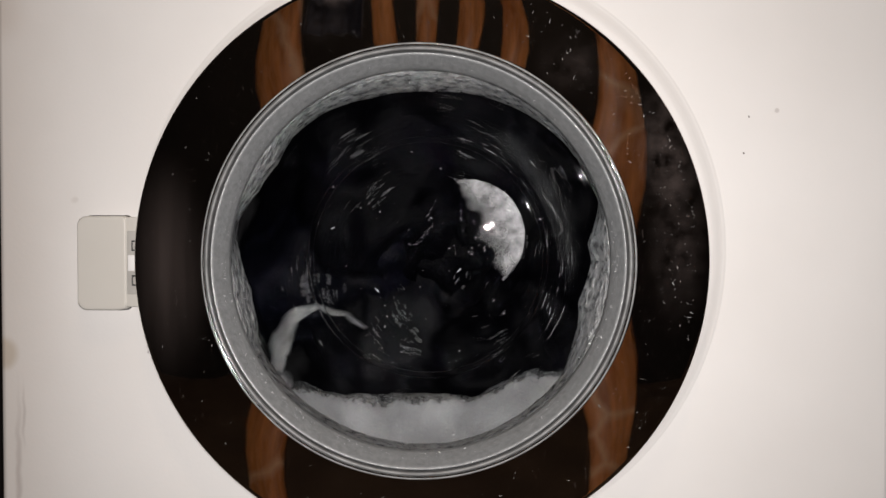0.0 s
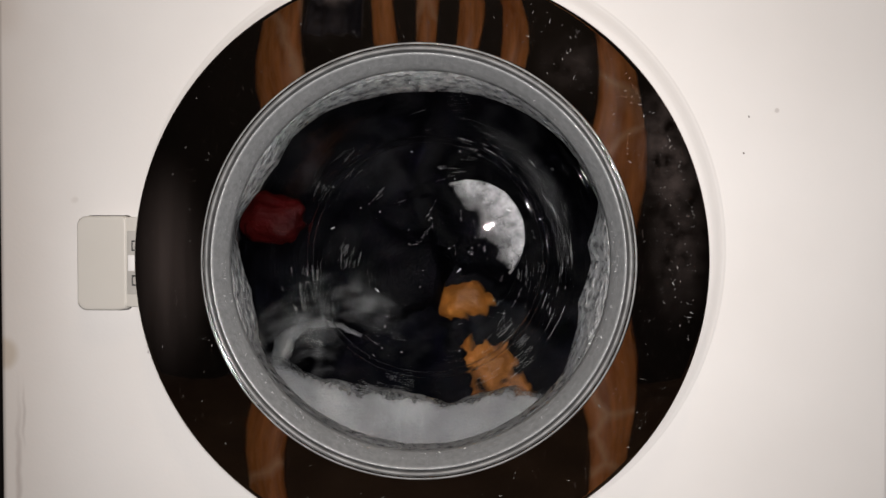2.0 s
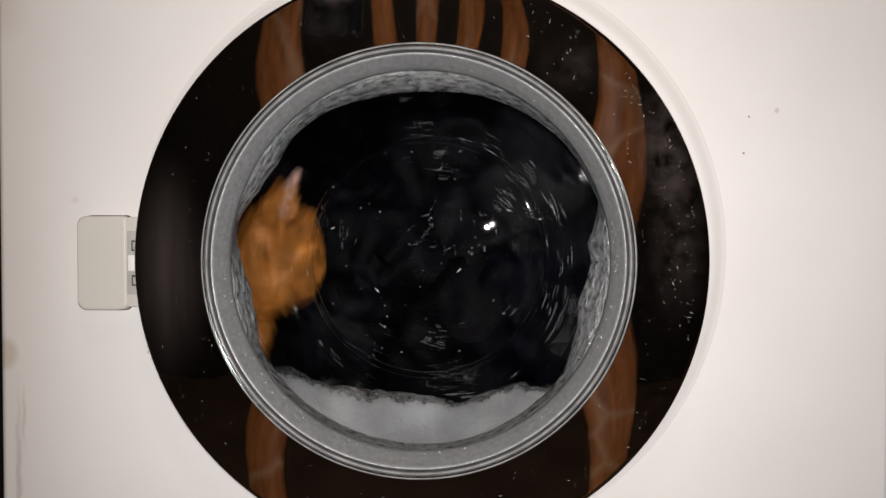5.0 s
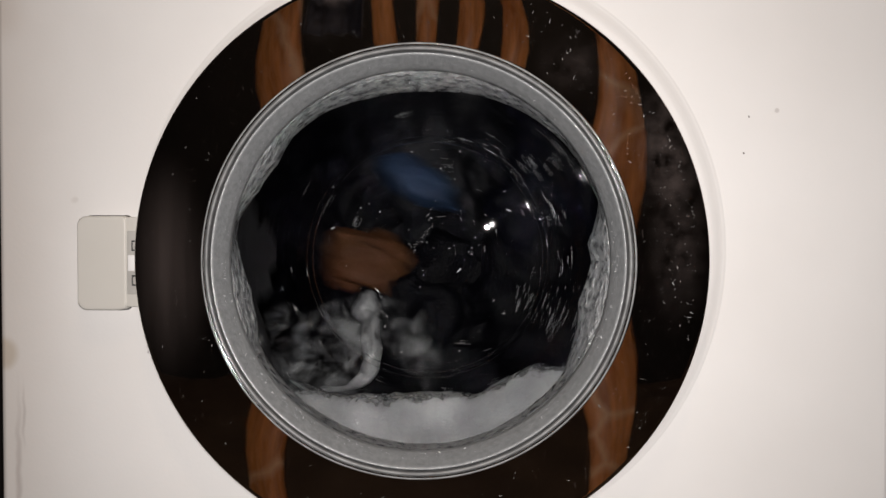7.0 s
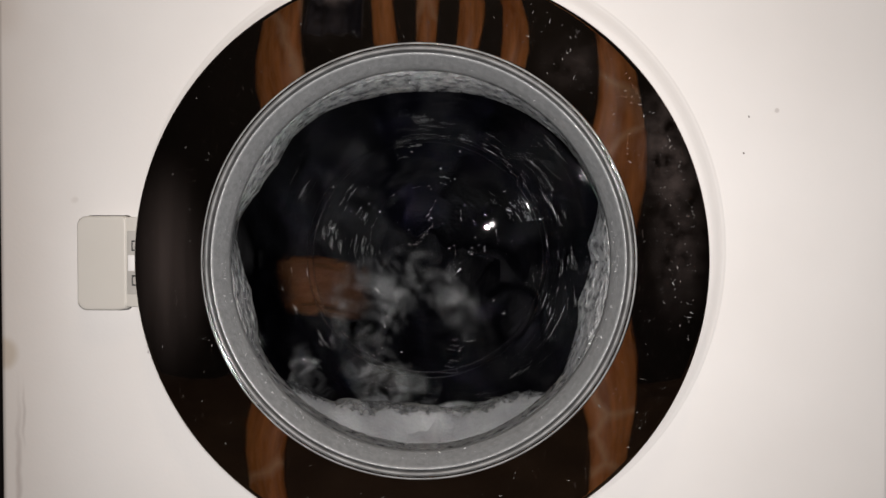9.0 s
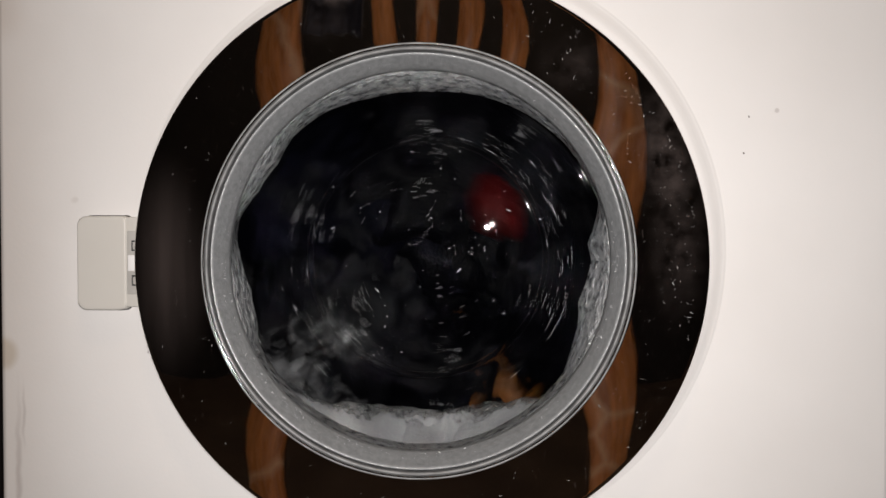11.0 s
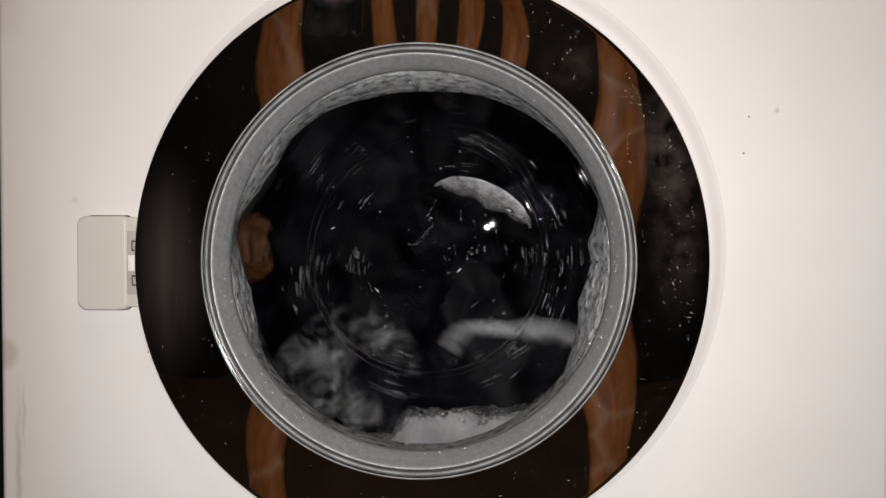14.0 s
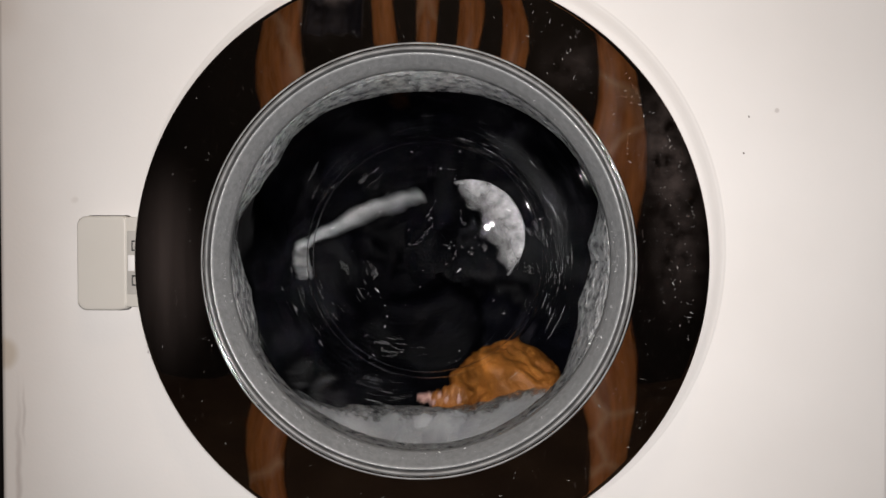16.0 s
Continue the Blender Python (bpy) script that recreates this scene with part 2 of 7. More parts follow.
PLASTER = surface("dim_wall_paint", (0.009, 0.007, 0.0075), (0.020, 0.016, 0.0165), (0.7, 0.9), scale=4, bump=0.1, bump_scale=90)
FLOOR_MAT = surface("brown_floor", (0.06, 0.04, 0.03), (0.11, 0.075, 0.055), (0.4, 0.6), scale=6, bump=0.1, bump_scale=80)
NAVY_DRY = surface("navy_towel", (0.008, 0.009, 0.018), (0.018, 0.02, 0.036), (0.8, 0.95), scale=40, bump=0.6, bump_scale=300, sheen=0.2)
SPECK = surface("lint_speck", (0.16, 0.155, 0.15), (0.5, 0.49, 0.48), (0.3, 0.5), scale=80)


# ---- mesh helpers ----
def as_object(name, bm, material, smooth=True, parent=None, label=""):
    me = bpy.data.meshes.new(name)
    bmesh.ops.recalc_face_normals(bm, faces=bm.faces)
    bm.to_mesh(me)
    bm.free()
    for f in me.polygons:
        f.use_smooth = smooth
    me.materials.append(material)
    ob = new(name, me)
    if parent:
        ob.parent = parent
    if label:
        ob["label"] = label
    return ob


def part(name, bm, material, parent, label="", smooth=True):
    """One mesh under a thing or under a part; its mesh is written in the parent's space."""
    return as_object(name, bm, material, smooth, parent, label)


def thing(name, label, category, at=None, group="", kind=""):
    e = new(name)
    e.empty_display_size = 0.05
    if at is not None:
        e.matrix_basis = at
    return tagged(e, label, category, group, kind)


def lathe(profile, segments=192, tall=TALL, closed=True, wave=None, unrolled=False):
    """Turns (radius, depth) pairs round the y axis; only the outer rings are oval. wave(angle, k) may move a ring's radius and depth."""
    bm = bmesh.new()
    rings = []
    for i in range(segments):
        a = 2 * math.pi * i / segments
        ring = []
        for k, (r, y) in enumerate(profile):
            dr, dy = wave(a, k) if wave else (0, 0)
            dr -= 0.001 * min(1, max(0, (0.147 - r) / 0.003))
            oval = 1 + (tall - 1) * min(1, max(0, (r - 0.143) / 0.04))
            ring.append(bm.verts.new(((r + dr) * math.cos(a), y + dy, (r + dr) * math.sin(a) * oval)))
        rings.append(ring)
    n = len(profile)
    for i in range(segments):
        p, q = rings[i], rings[(i + 1) % segments]
        for k in range(n if closed else n - 1):
            f = bm.faces.new((p[k], p[(k + 1) % n], q[(k + 1) % n], q[k]))
            if unrolled:
                uv = bm.loops.layers.uv.verify()
                for loop, (du, dv) in zip(f.loops, ((0, 0), (0, 1), (1, 1), (1, 0))):
                    loop[uv].uv = ((i + du) / segments * 0.785, (k + dv) * 0.006)
    return bm


def rounded(points, steps=4):
    """A smoother profile: corner cutting on an open run of (r, y) pairs."""
    for _ in range(steps):
        out = [points[0]]
        for a, b in zip(points, points[1:]):
            out.append((a[0] * 0.75 + b[0] * 0.25, a[1] * 0.75 + b[1] * 0.25))
            out.append((a[0] * 0.25 + b[0] * 0.75, a[1] * 0.25 + b[1] * 0.75))
        points = out + [points[-1]]
    return points


def box(x0, x1, y0, y1, z0, z1, bevel=0.0, segments=3):
    bm = bmesh.new()
    bmesh.ops.create_cube(bm, size=1)
    for v in bm.verts:
        v.co = ((x0 + x1) / 2 + v.co.x * (x1 - x0), (y0 + y1) / 2 + v.co.y * (y1 - y0), (z0 + z1) / 2 + v.co.z * (z1 - z0))
    if bevel:
        bmesh.ops.bevel(bm, geom=bm.edges[:], offset=bevel, segments=segments, profile=0.5, affect="EDGES")
    return bm


# ---- room ----
def slab(name, label, category, bm, material):
    return tagged(as_object(name, bm, material, False), label, category, kind="structure")


slab("floor", "dim brown floor of the laundry corner", "floor", box(-1.6, 1.6, -1.9, 0.75, -0.05, 0), FLOOR_MAT)
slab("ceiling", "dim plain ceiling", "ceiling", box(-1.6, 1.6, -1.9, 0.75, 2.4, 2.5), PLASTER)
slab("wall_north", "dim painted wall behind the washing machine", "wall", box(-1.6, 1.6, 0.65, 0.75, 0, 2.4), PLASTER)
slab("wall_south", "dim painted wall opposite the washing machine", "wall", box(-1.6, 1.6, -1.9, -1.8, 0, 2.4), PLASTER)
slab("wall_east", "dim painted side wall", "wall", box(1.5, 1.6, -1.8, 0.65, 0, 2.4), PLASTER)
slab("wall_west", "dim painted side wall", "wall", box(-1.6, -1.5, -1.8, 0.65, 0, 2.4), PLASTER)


# ---- slatted wooden rack that the door's ring mirrors ----
def plank(x, w, z0, z1, y=-0.62, t=0.022, bow=0.004, seed=0, lean=0.0):
    rnd = random.Random(seed)
    bm = bmesh.new()
    rows = []
    for i in range(25):
        z = z0 + (z1 - z0) * i / 24
        dx = lean * (z - 0.8) + bow * math.sin(i * 0.6 + seed) + rnd.uniform(-1, 1) * bow * 0.25
        hw = w / 2 * (1 + 0.10 * math.sin(i * 0.9 + seed * 2))
        dy = 0.003 * math.sin(i * 0.75 + seed)
        rows.append([bm.verts.new((x + dx + sx * hw, y + dy + sy * t / 2, z)) for sx, sy in
                     ((-1, -0.5), (-0.85, -1), (0.85, -1), (1, -0.5), (1, 0.5), (0.85, 1), (-0.85, 1), (-1, 0.5))])
    for a, b in zip(rows, rows[1:]):
        for k in range(8):
            bm.faces.new((a[k], a[(k + 1) % 8], b[(k + 1) % 8], b[k]))
    bm.faces.new(rows[0])
    bm.faces.new(rows[-1])
    return bm


def build_rack():
    rack = thing("wooden_rack", "varnished brown wooden rack with upright slats, opposite the machine", "rack")
    part("post", plank(-0.267, 0.064, 0.0, 1.32, bow=0.003, seed=1, lean=0.041), WOOD, rack)
    part("post", plank(0.262, 0.066, 0.0, 1.32, bow=0.004, seed=2, lean=0.02), WOOD, rack)
    for k, (x, lean) in enumerate(((-0.100, -0.10), (-0.036, -0.06), (0.027, 0.03), (0.095, -0.03))):
        part("slat", plank(x, 0.036, 0.715, 1.28, seed=3 + k, lean=lean), WOOD, rack)
    part("top_rail", box(-0.33, 0.30, -0.633, -0.607, 1.281, 1.34, 0.005), WOOD, rack)
    part("lower_rail", box(-0.290, 0.270, -0.646, -0.633, 1.06, 1.10, 0.005), WOOD, rack)
    return rack


build_rack()


def build_towel():
    bm = bmesh.new()
    grid = [[bm.verts.new((-0.235 + 0.09 * u / 14 + 0.004 * math.sin(v * 0.5), -0.655 + 0.008 * math.sin(u * 1.3 + v * 0.1), 0.80 + 0.46 * v / 20))
             for u in range(15)] for v in range(21)]
    for a, b in zip(grid, grid[1:]):
        for k in range(14):
            bm.faces.new((a[k], a[k + 1], b[k + 1], b[k]))
    ob = as_object("towel", bm, NAVY_DRY)
    s = ob.modifiers.new("thickness", "SOLIDIFY")
    s.thickness = 0.005
    return tagged(ob, "dark navy towel hanging behind the wooden rack", "towel")


build_towel()


# ---- washing machine ----
X0, X1 = -0.2942, 0.3125


def front_panel():
    """The front sheet with a round opening, rolled edges and the raised rim round the porthole."""
    bm = bmesh.new()
    n = 256
    cx, cz = 0.0050, 0.0065
    prof = [(0.172, 0.030), (0.172, 0.002), (0.174, -0.0030), (0.176, -0.0034), (0.1880, -0.0034), (0.1902, -0.0030), (0.1935, -0.0016), (0.1962, -0.0006), (0.1976, -0.00025),
            (0.1984, -0.0002), (0.1988, 0.0), (0.1996, 0.0), (0.2010, 0.0)]
    rings = []
    for i in range(n):
        a = 2 * math.pi * i / n
        rings.append([bm.verts.new((cx + r * math.cos(a), y, cz + r * math.sin(a) * TALL)) for r, y in prof])
    outer = []
    xl, xr, zb, zt = X0 + 0.006, X1 - 0.006, -0.40, 0.39
    for i in range(n):
        a = 2 * math.pi * i / n
        c, s = math.cos(a), math.sin(a)
        k = min(((xr - cx) / c if c > 1e-9 else (xl - cx) / c if c < -1e-9 else 9), ((zt - cz) / s if s > 1e-9 else (zb - cz) / s if s < -1e-9 else 9))
        x, z = cx + k * c, cz + k * s
        side = (1 if x > xr - 1e-6 else -1 if x < xl + 1e-6 else 0, 1 if z > zt - 1e-6 else -1 if z < zb + 1e-6 else 0)
        run = [bm.verts.new((x, 0, z))]
        for t in (30, 60, 90):
            o, d = 0.006 * math.sin(radians(t)), 0.006 * (1 - math.cos(radians(t)))
            run.append(bm.verts.new((x + side[0] * o, d, z + side[1] * o)))
        run.append(bm.verts.new((x + side[0] * 0.006, 0.03, z + side[1] * 0.006)))
        outer.append(run)
    for i in range(n):
        j = (i + 1) % n
        p, q = rings[i] + outer[i], rings[j] + outer[j]
        for k in range(len(p) - 1):
            bm.faces.new((p[k], p[k + 1], q[k + 1], q[k]))
    return bm


def hinge_plate(grow=0.0, high=1.0):
    """A rounded plate with a soft top edge; it tucks under the door's ring. grow widens it, high scales its thickness."""
    bm = bmesh.new()
    x0, x1, z0, z1, r = -0.2318 - grow, -0.1975, -0.0335 - grow * 0.6, 0.0307 + grow * 0.5, 0.0065 + grow
    outline = []
    for cx, cz, a0 in ((x0 + r, z1 - r, 90), (x0 + r, z0 + r, 180)):
        for k in range(9):
            a = radians(a0 + k * 90 / 8)
            outline.append((cx + r * math.cos(a), cz + r * math.sin(a)))
    outline += [(-0.205, z0), (-0.200, z0 + 0.0006), (-0.1982, z0 + 0.0018), (x1, z0 + 0.005), (x1, z1 - 0.004), (-0.1982, z1 - 0.001), (-0.200, z1)]
    mx, mz = -0.2145, -0.0014
    layers = []
    for inset, y in ((0.0, 0.0), (0.0, -0.0072), (0.0003, -0.0082), (0.0009, -0.0088), (0.0014, -0.0090), (0.0018, -0.00905), (0.0040, -0.00908)):
        lay = []
        for x, z in outline:
            d = math.hypot(x - mx, z - mz)
            lay.append(bm.verts.new((x + (mx - x) / d * inset, y * high, z + (mz - z) / d * inset)))
        layers.append(lay)
    m = len(outline)
    for a, b in zip(layers, layers[1:]):
        for k in range(m):
            bm.faces.new((a[k], a[(k + 1) % m], b[(k + 1) % m], b[k]))
    bm.faces.new(layers[-1])
    return bm


GASKET_EDGE = ((0, 0.1225), (6, 0.1205), (18, 0.1335), (40, 0.1325), (62, 0.1270), (87, 0.1215), (108, 0.1225), (124, 0.1275), (136, 0.1290), (146, 0.1255), (158, 0.1290),
               (170, 0.1385), (177, 0.1335), (190, 0.1265), (200, 0.1280), (208, 0.1340), (225, 0.1345), (255, 0.1335), (285, 0.1335), (310, 0.1310), (322, 0.1305), (328, 0.1260),
               (345, 0.1185), (360, 0.1225))


def gasket_edge(a):
    d = math.degrees(a) % 360
    for (a0, r0), (a1, r1) in zip(GASKET_EDGE, GASKET_EDGE[1:]):
        if a0 <= d <= a1:
            return r0 + (r1 - r0) * (d - a0) / (a1 - a0)
    return 0.1225


def gasket_wave(a, k):
    edge = gasket_edge(a) * 0.985 - 0.1240
    share = (0, 0.05, 0.2, 0.5, 0.85, 1.0, 1.0, 0.9, 0.5)[k]
    n = noise.noise(Vector((math.cos(a) * 5, math.sin(a) * 5, k * 0.7)))
    return edge * share + 0.0012 * n * share, (0.004 * n + 0.0018 * noise.noise(Vector((math.cos(a) * 22, math.sin(a) * 22, k * 1.3)))) * share


def build_machine():
    w = thing("washing_machine", "old white front-loading washing machine with a dark chrome porthole ring, running", "washing machine", pose(0, 0, ZC))
    part("front_panel", front_panel(), ENAMEL, w, "white enamel front, stained along one edge")
    for name, b in (("side_panel", (X0, X0 + 0.012, 0.0305, 0.55, -0.40, 0.39)), ("side_panel", (X1 - 0.012, X1, 0.0305, 0.55, -0.40, 0.39)),
                    ("back_panel", (X0 + 0.0125, X1 - 0.0125, 0.535, 0.548, -0.40, 0.39)), ("worktop", (X0 - 0.002, X1 + 0.002, -0.004, 0.555, 0.3965, 0.425)),
                    ("plinth", (X0 + 0.01, X1 - 0.01, 0.02, 0.54, -0.46, -0.4065))):
        part(name, box(*b, 0.003), PAINT, w)
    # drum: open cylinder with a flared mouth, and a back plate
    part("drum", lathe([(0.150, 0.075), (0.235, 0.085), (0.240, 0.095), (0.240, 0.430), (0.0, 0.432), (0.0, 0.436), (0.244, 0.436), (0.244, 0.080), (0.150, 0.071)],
                       96, 1.0), DARK_STEEL, w, "drum, its inner darkness painted as near-black steel")
    part("gasket", lathe([(0.160, 0.0100), (0.1400, 0.0085), (0.1335, 0.0085), (0.1300, 0.0115), (0.1265, 0.0172), (0.1240, 0.0220), (0.1248, 0.0262), (0.1400, 0.0420), (0.152, 0.0720)],
                         256, TALL, False, gasket_wave, True), RUBBER, w, "wet grey rubber door gasket with folds and dirt")
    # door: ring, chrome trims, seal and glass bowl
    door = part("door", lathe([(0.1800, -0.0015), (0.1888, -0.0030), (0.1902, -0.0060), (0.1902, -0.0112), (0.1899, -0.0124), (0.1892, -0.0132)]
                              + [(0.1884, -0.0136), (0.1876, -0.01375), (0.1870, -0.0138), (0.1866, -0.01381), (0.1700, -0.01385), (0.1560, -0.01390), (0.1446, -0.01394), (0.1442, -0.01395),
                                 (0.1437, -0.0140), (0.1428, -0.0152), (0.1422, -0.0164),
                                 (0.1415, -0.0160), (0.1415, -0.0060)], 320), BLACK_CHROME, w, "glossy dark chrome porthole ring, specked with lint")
    part("edge_trim", lathe([(0.1898 + 0.0012 * math.cos(a / 10 * 2 * math.pi), -0.0055 + 0.0016 * math.sin(a / 10 * 2 * math.pi)) for a in range(10)], 256), CHROME, door, "thin bright edge")
    for r, y, s, mat in ((0.1428, -0.0168, 0.0008, SATIN), (0.1416, -0.0176, 0.0006, CHROME), (0.1407, -0.0180, 0.0004, BLACK_RUBBER_AND_SHADOW), (0.1394, -0.0179, 0.0012, SATIN), (0.1377, -0.0176, 0.00045, BLACK_RUBBER_AND_SHADOW)):
        part("trim_ring", lathe([(r + s * math.cos(k / 10 * 2 * math.pi), y + 1.25 * s * math.sin(k / 10 * 2 * math.pi)) for k in range(10)], 256), mat, door)
    part("door_seal", lathe([(0.1370, -0.0175), (0.1362, -0.0185), (0.1352, -0.0155), (0.1325, -0.0100), (0.1300, -0.0035), (0.1294, 0.0000), (0.1305, 0.0022), (0.1400, 0.0022), (0.1405, -0.0100)],
                            256), SEAL, door, "smooth grey seal round the glass")
    outer = rounded([(0.1318, 0.0065), (0.1240, 0.0075), (0.1195, 0.0120), (0.1165, 0.0200), (0.1110, 0.0400), (0.1045, 0.0660), (0.1010, 0.0830), (0.0990, 0.0872), (0.0920, 0.0888),
                     (0.0500, 0.0897), (0.0005, 0.0900)], 3)
    inner = rounded([(0.0005, 0.0855), (0.0500, 0.0853), (0.0915, 0.0848), (0.0955, 0.0836), (0.0968, 0.0810), (0.1003, 0.0645), (0.1068, 0.0385), (0.1130, 0.0145), (0.1165, 0.0075),
                     (0.1215, 0.0035), (0.1318, 0.0030)], 3)
    bowl = part("glass_bowl", lathe(outer + inner, 192), GLASS, door, "clear wet glass porthole bowl")
    bowl.visible_shadow = False
    for r, y, s in ((0.0928, 0.0845, 0.00045), (0.0966, 0.0805, 0.0004)):
        ridge = part("moulded_ridge", lathe([(r + s * math.cos(k / 10 * 2 * math.pi), y + s * math.sin(k / 10 * 2 * math.pi)) for k in range(10)], 192), THICK_GLASS, bowl)
        ridge.visible_shadow = False
    # hinge
    hinge = part("hinge", hinge_plate(), PLASTIC, w, "pale grey plastic hinge cover")
    part("hinge_base", box(-0.2005, -0.186, -0.0080, -0.0005, -0.0312, 0.0300, 0.0010), PLASTIC, hinge)
    part("hinge_recess", box(-0.1968, -0.187, -0.0090, -0.0078, -0.0225, 0.0205, 0.0005), RECESS, hinge)
    part("hinge_pin", box(-0.1948, -0.1896, -0.0118, -0.0086, -0.0066, 0.0042, 0.0004), PLASTIC_PALE, hinge, "bright hinge tongue")
    for z in (0.0105, -0.0130):
        part("hinge_slot", box(-0.1930, -0.1880, -0.0102, -0.0088, z - 0.0036, z + 0.0036, 0.0003), DARK_SLOT, hinge)
        part("hinge_tab", box(-0.1918, -0.1878, -0.0110, -0.0100, z - 0.0025, z + 0.0025, 0.0003), RECESS, hinge)
    # A thin black plate draws the shadow line round the cover.
    part("hinge_shadow_edge", hinge_plate(0.0012, 0.2), BLACK_RUBBER_AND_SHADOW, hinge, "dark rim drawn as the shadow line of the cover")
    return w


machine = build_machine()


# ---- laundry ----
def drum(x, y, z, a=0, roll=0):
    """A pose in the drum: offsets from its axis, depth behind the machine's front, a turn in its plane and a roll about the thing's length."""
    return pose(x, y, ZC + z, roll, -a, 0)


def crumple(rx, ry, rz, seed, at=(0, 0, 0), folds=1.0, detail=4, squareness=0.0):
    """A wad of wet cloth: an uneven lump whose skin runs in sharp winding folds."""
    bm = bmesh.new()
    bmesh.ops.create_icosphere(bm, subdivisions=detail, radius=1)
    o = Vector((seed * 3.17, seed * 1.31, seed * 2.23))
    for v in bm.verts:
        d = v.co.normalized()
        q = d + 0.35 * noise.noise_vector(d * 1.6 + o)
        lump = 1 + 0.30 * noise.noise(d * 1.3 + o)
        ridge = 1 - abs(noise.noise(q * 2.6 + o)) * 2
        fine = 1 - abs(noise.noise(q * 6.5 - o)) * 2
        s = lump + folds * (0.13 * ridge + 0.06 * fine + 0.028 * (1 - abs(noise.noise(q * 13 + o)) * 2))
        if squareness:
            big = max(abs(d.x), abs(d.z), 0.35)
            s *= 1 + squareness * (1 / big - 1)
        v.co = Vector((d.x * rx, d.y * ry, d.z * rz)) * s + Vector(at)
    return bm


def sheet(points, widths, thick, seed, wobble=0.004):
    """A strip of cloth that follows points in the drum's plane (x, z), folded and uneven."""
    bm = bmesh.new()
    fade = bm.verts.layers.float.new("fade")
    n = 26
    rows = []
    for i in range(n + 1):
        u = i / n * (len(points) - 1)
        k = min(int(u), len(points) - 2)
        f = u - k
        p = Vector(points[k]).lerp(Vector(points[k + 1]), f)
        t = (Vector(points[k + 1]) - Vector(points[k])).normalized()
        nrm = Vector((-t.y, t.x))
        w = widths[k] * (1 - f) + widths[k + 1] * f
        w *= 1 + 0.22 * noise.noise(Vector((i * 0.35, seed, 0)))
        row = []
        for j in range(12):
            a = 2 * math.pi * j / 12
            c, s = math.cos(a), math.sin(a)
            y = s * thick + wobble * noise.noise(Vector((i * 0.3, c * 1.5, seed)))
            q = p + nrm * (c * w * 0.5 + wobble * 0.5 * noise.noise(Vector((i * 0.5, seed * 2, 1))))
            v = bm.verts.new((q.x, y, q.y))
            v[fade] = (1 - c * c) * min(1.0, 5 * i / n, 5 * (n - i) / n)
            row.append(v)
        rows.append(row)
    for a, b in zip(rows, rows[1:]):
        for j in range(12):
            bm.faces.new((a[j], a[(j + 1) % 12], b[(j + 1) % 12], b[j]))
    bm.faces.new(rows[0])
    bm.faces.new(rows[-1])
    return bm


def specks(count, rx, rz, y, seed, size=(0.00015, 0.00048)):
    """Wet glints painted as white specks, among small bubbles and drops that cling to a wad of cloth in loose clusters.
    """
    rnd = random.Random(seed)
    bm = bmesh.new()
    ball = [Vector(v) for v in ((1, 0, 0), (-1, 0, 0), (0, 1, 0), (0, -1, 0), (0, 0, 1), (0, 0, -1))]
    a, r, lean = 0.0, 0.5, 0.0
    for k in range(count):
        if k % 9 == 0:
            a, r, lean = rnd.uniform(0, 2 * math.pi), math.sqrt(rnd.random()), rnd.uniform(0, math.pi)
        run = rnd.gauss(0, 0.007)
        x, z = rx * r * math.cos(a) + run * math.cos(lean) + rnd.gauss(0, 0.0025), rz * r * math.sin(a) + run * math.sin(lean) + rnd.gauss(0, 0.0025)
        q = min(1.0, (x / rx) ** 2 + (z / rz) ** 2)
        s, o = rnd.uniform(*size) * (1.8 if rnd.random() < 0.15 else 1.0), Vector((x, y * (1 - 0.75 * q), z))
        t, long = -lean + rnd.gauss(0, 0.3), rnd.uniform(1.2, 5.0)
        v = [bm.verts.new(o + Matrix.Rotation(t, 3, "Y") @ Vector((b.x * s * long, b.y * s, b.z * s * 0.8))) for b in ball]
        for f in ((0, 2, 4), (2, 1, 4), (1, 3, 4), (3, 0, 4), (2, 0, 5), (1, 2, 5), (3, 1, 5), (0, 3, 5)):
            bm.faces.new([v[m] for m in f])
    return bm


def build_dark_laundry():
    """The dark garments that fill the drum and turn with it."""
    out = []
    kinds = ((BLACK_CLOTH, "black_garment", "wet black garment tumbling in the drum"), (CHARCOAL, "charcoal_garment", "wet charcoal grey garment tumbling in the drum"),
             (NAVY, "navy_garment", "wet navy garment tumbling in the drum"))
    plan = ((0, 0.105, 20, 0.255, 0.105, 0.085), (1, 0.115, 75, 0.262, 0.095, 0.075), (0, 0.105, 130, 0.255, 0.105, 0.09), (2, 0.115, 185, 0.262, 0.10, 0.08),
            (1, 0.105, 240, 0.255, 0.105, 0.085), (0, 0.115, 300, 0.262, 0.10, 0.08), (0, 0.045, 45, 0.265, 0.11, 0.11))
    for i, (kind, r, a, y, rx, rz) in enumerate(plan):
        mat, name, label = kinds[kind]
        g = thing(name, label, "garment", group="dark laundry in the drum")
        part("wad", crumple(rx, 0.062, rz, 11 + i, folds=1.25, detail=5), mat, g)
        s = part("suds_glint_specks", specks(170 if i == 6 else 290, rx * 0.9, rz * 0.9, -0.077, 50 + i), BUBBLE_AND_GLINT, g, "tiny clinging bubbles and glints painted white")
        s["kind"] = "stuff"
        out.append((g, r, a, y))
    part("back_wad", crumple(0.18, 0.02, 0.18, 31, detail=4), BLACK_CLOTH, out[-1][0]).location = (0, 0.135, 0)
    return out


dark_laundry = build_dark_laundry()

orange_garment = thing("orange_garment", "wet orange garment with a knotted sleeve, tumbling", "garment")
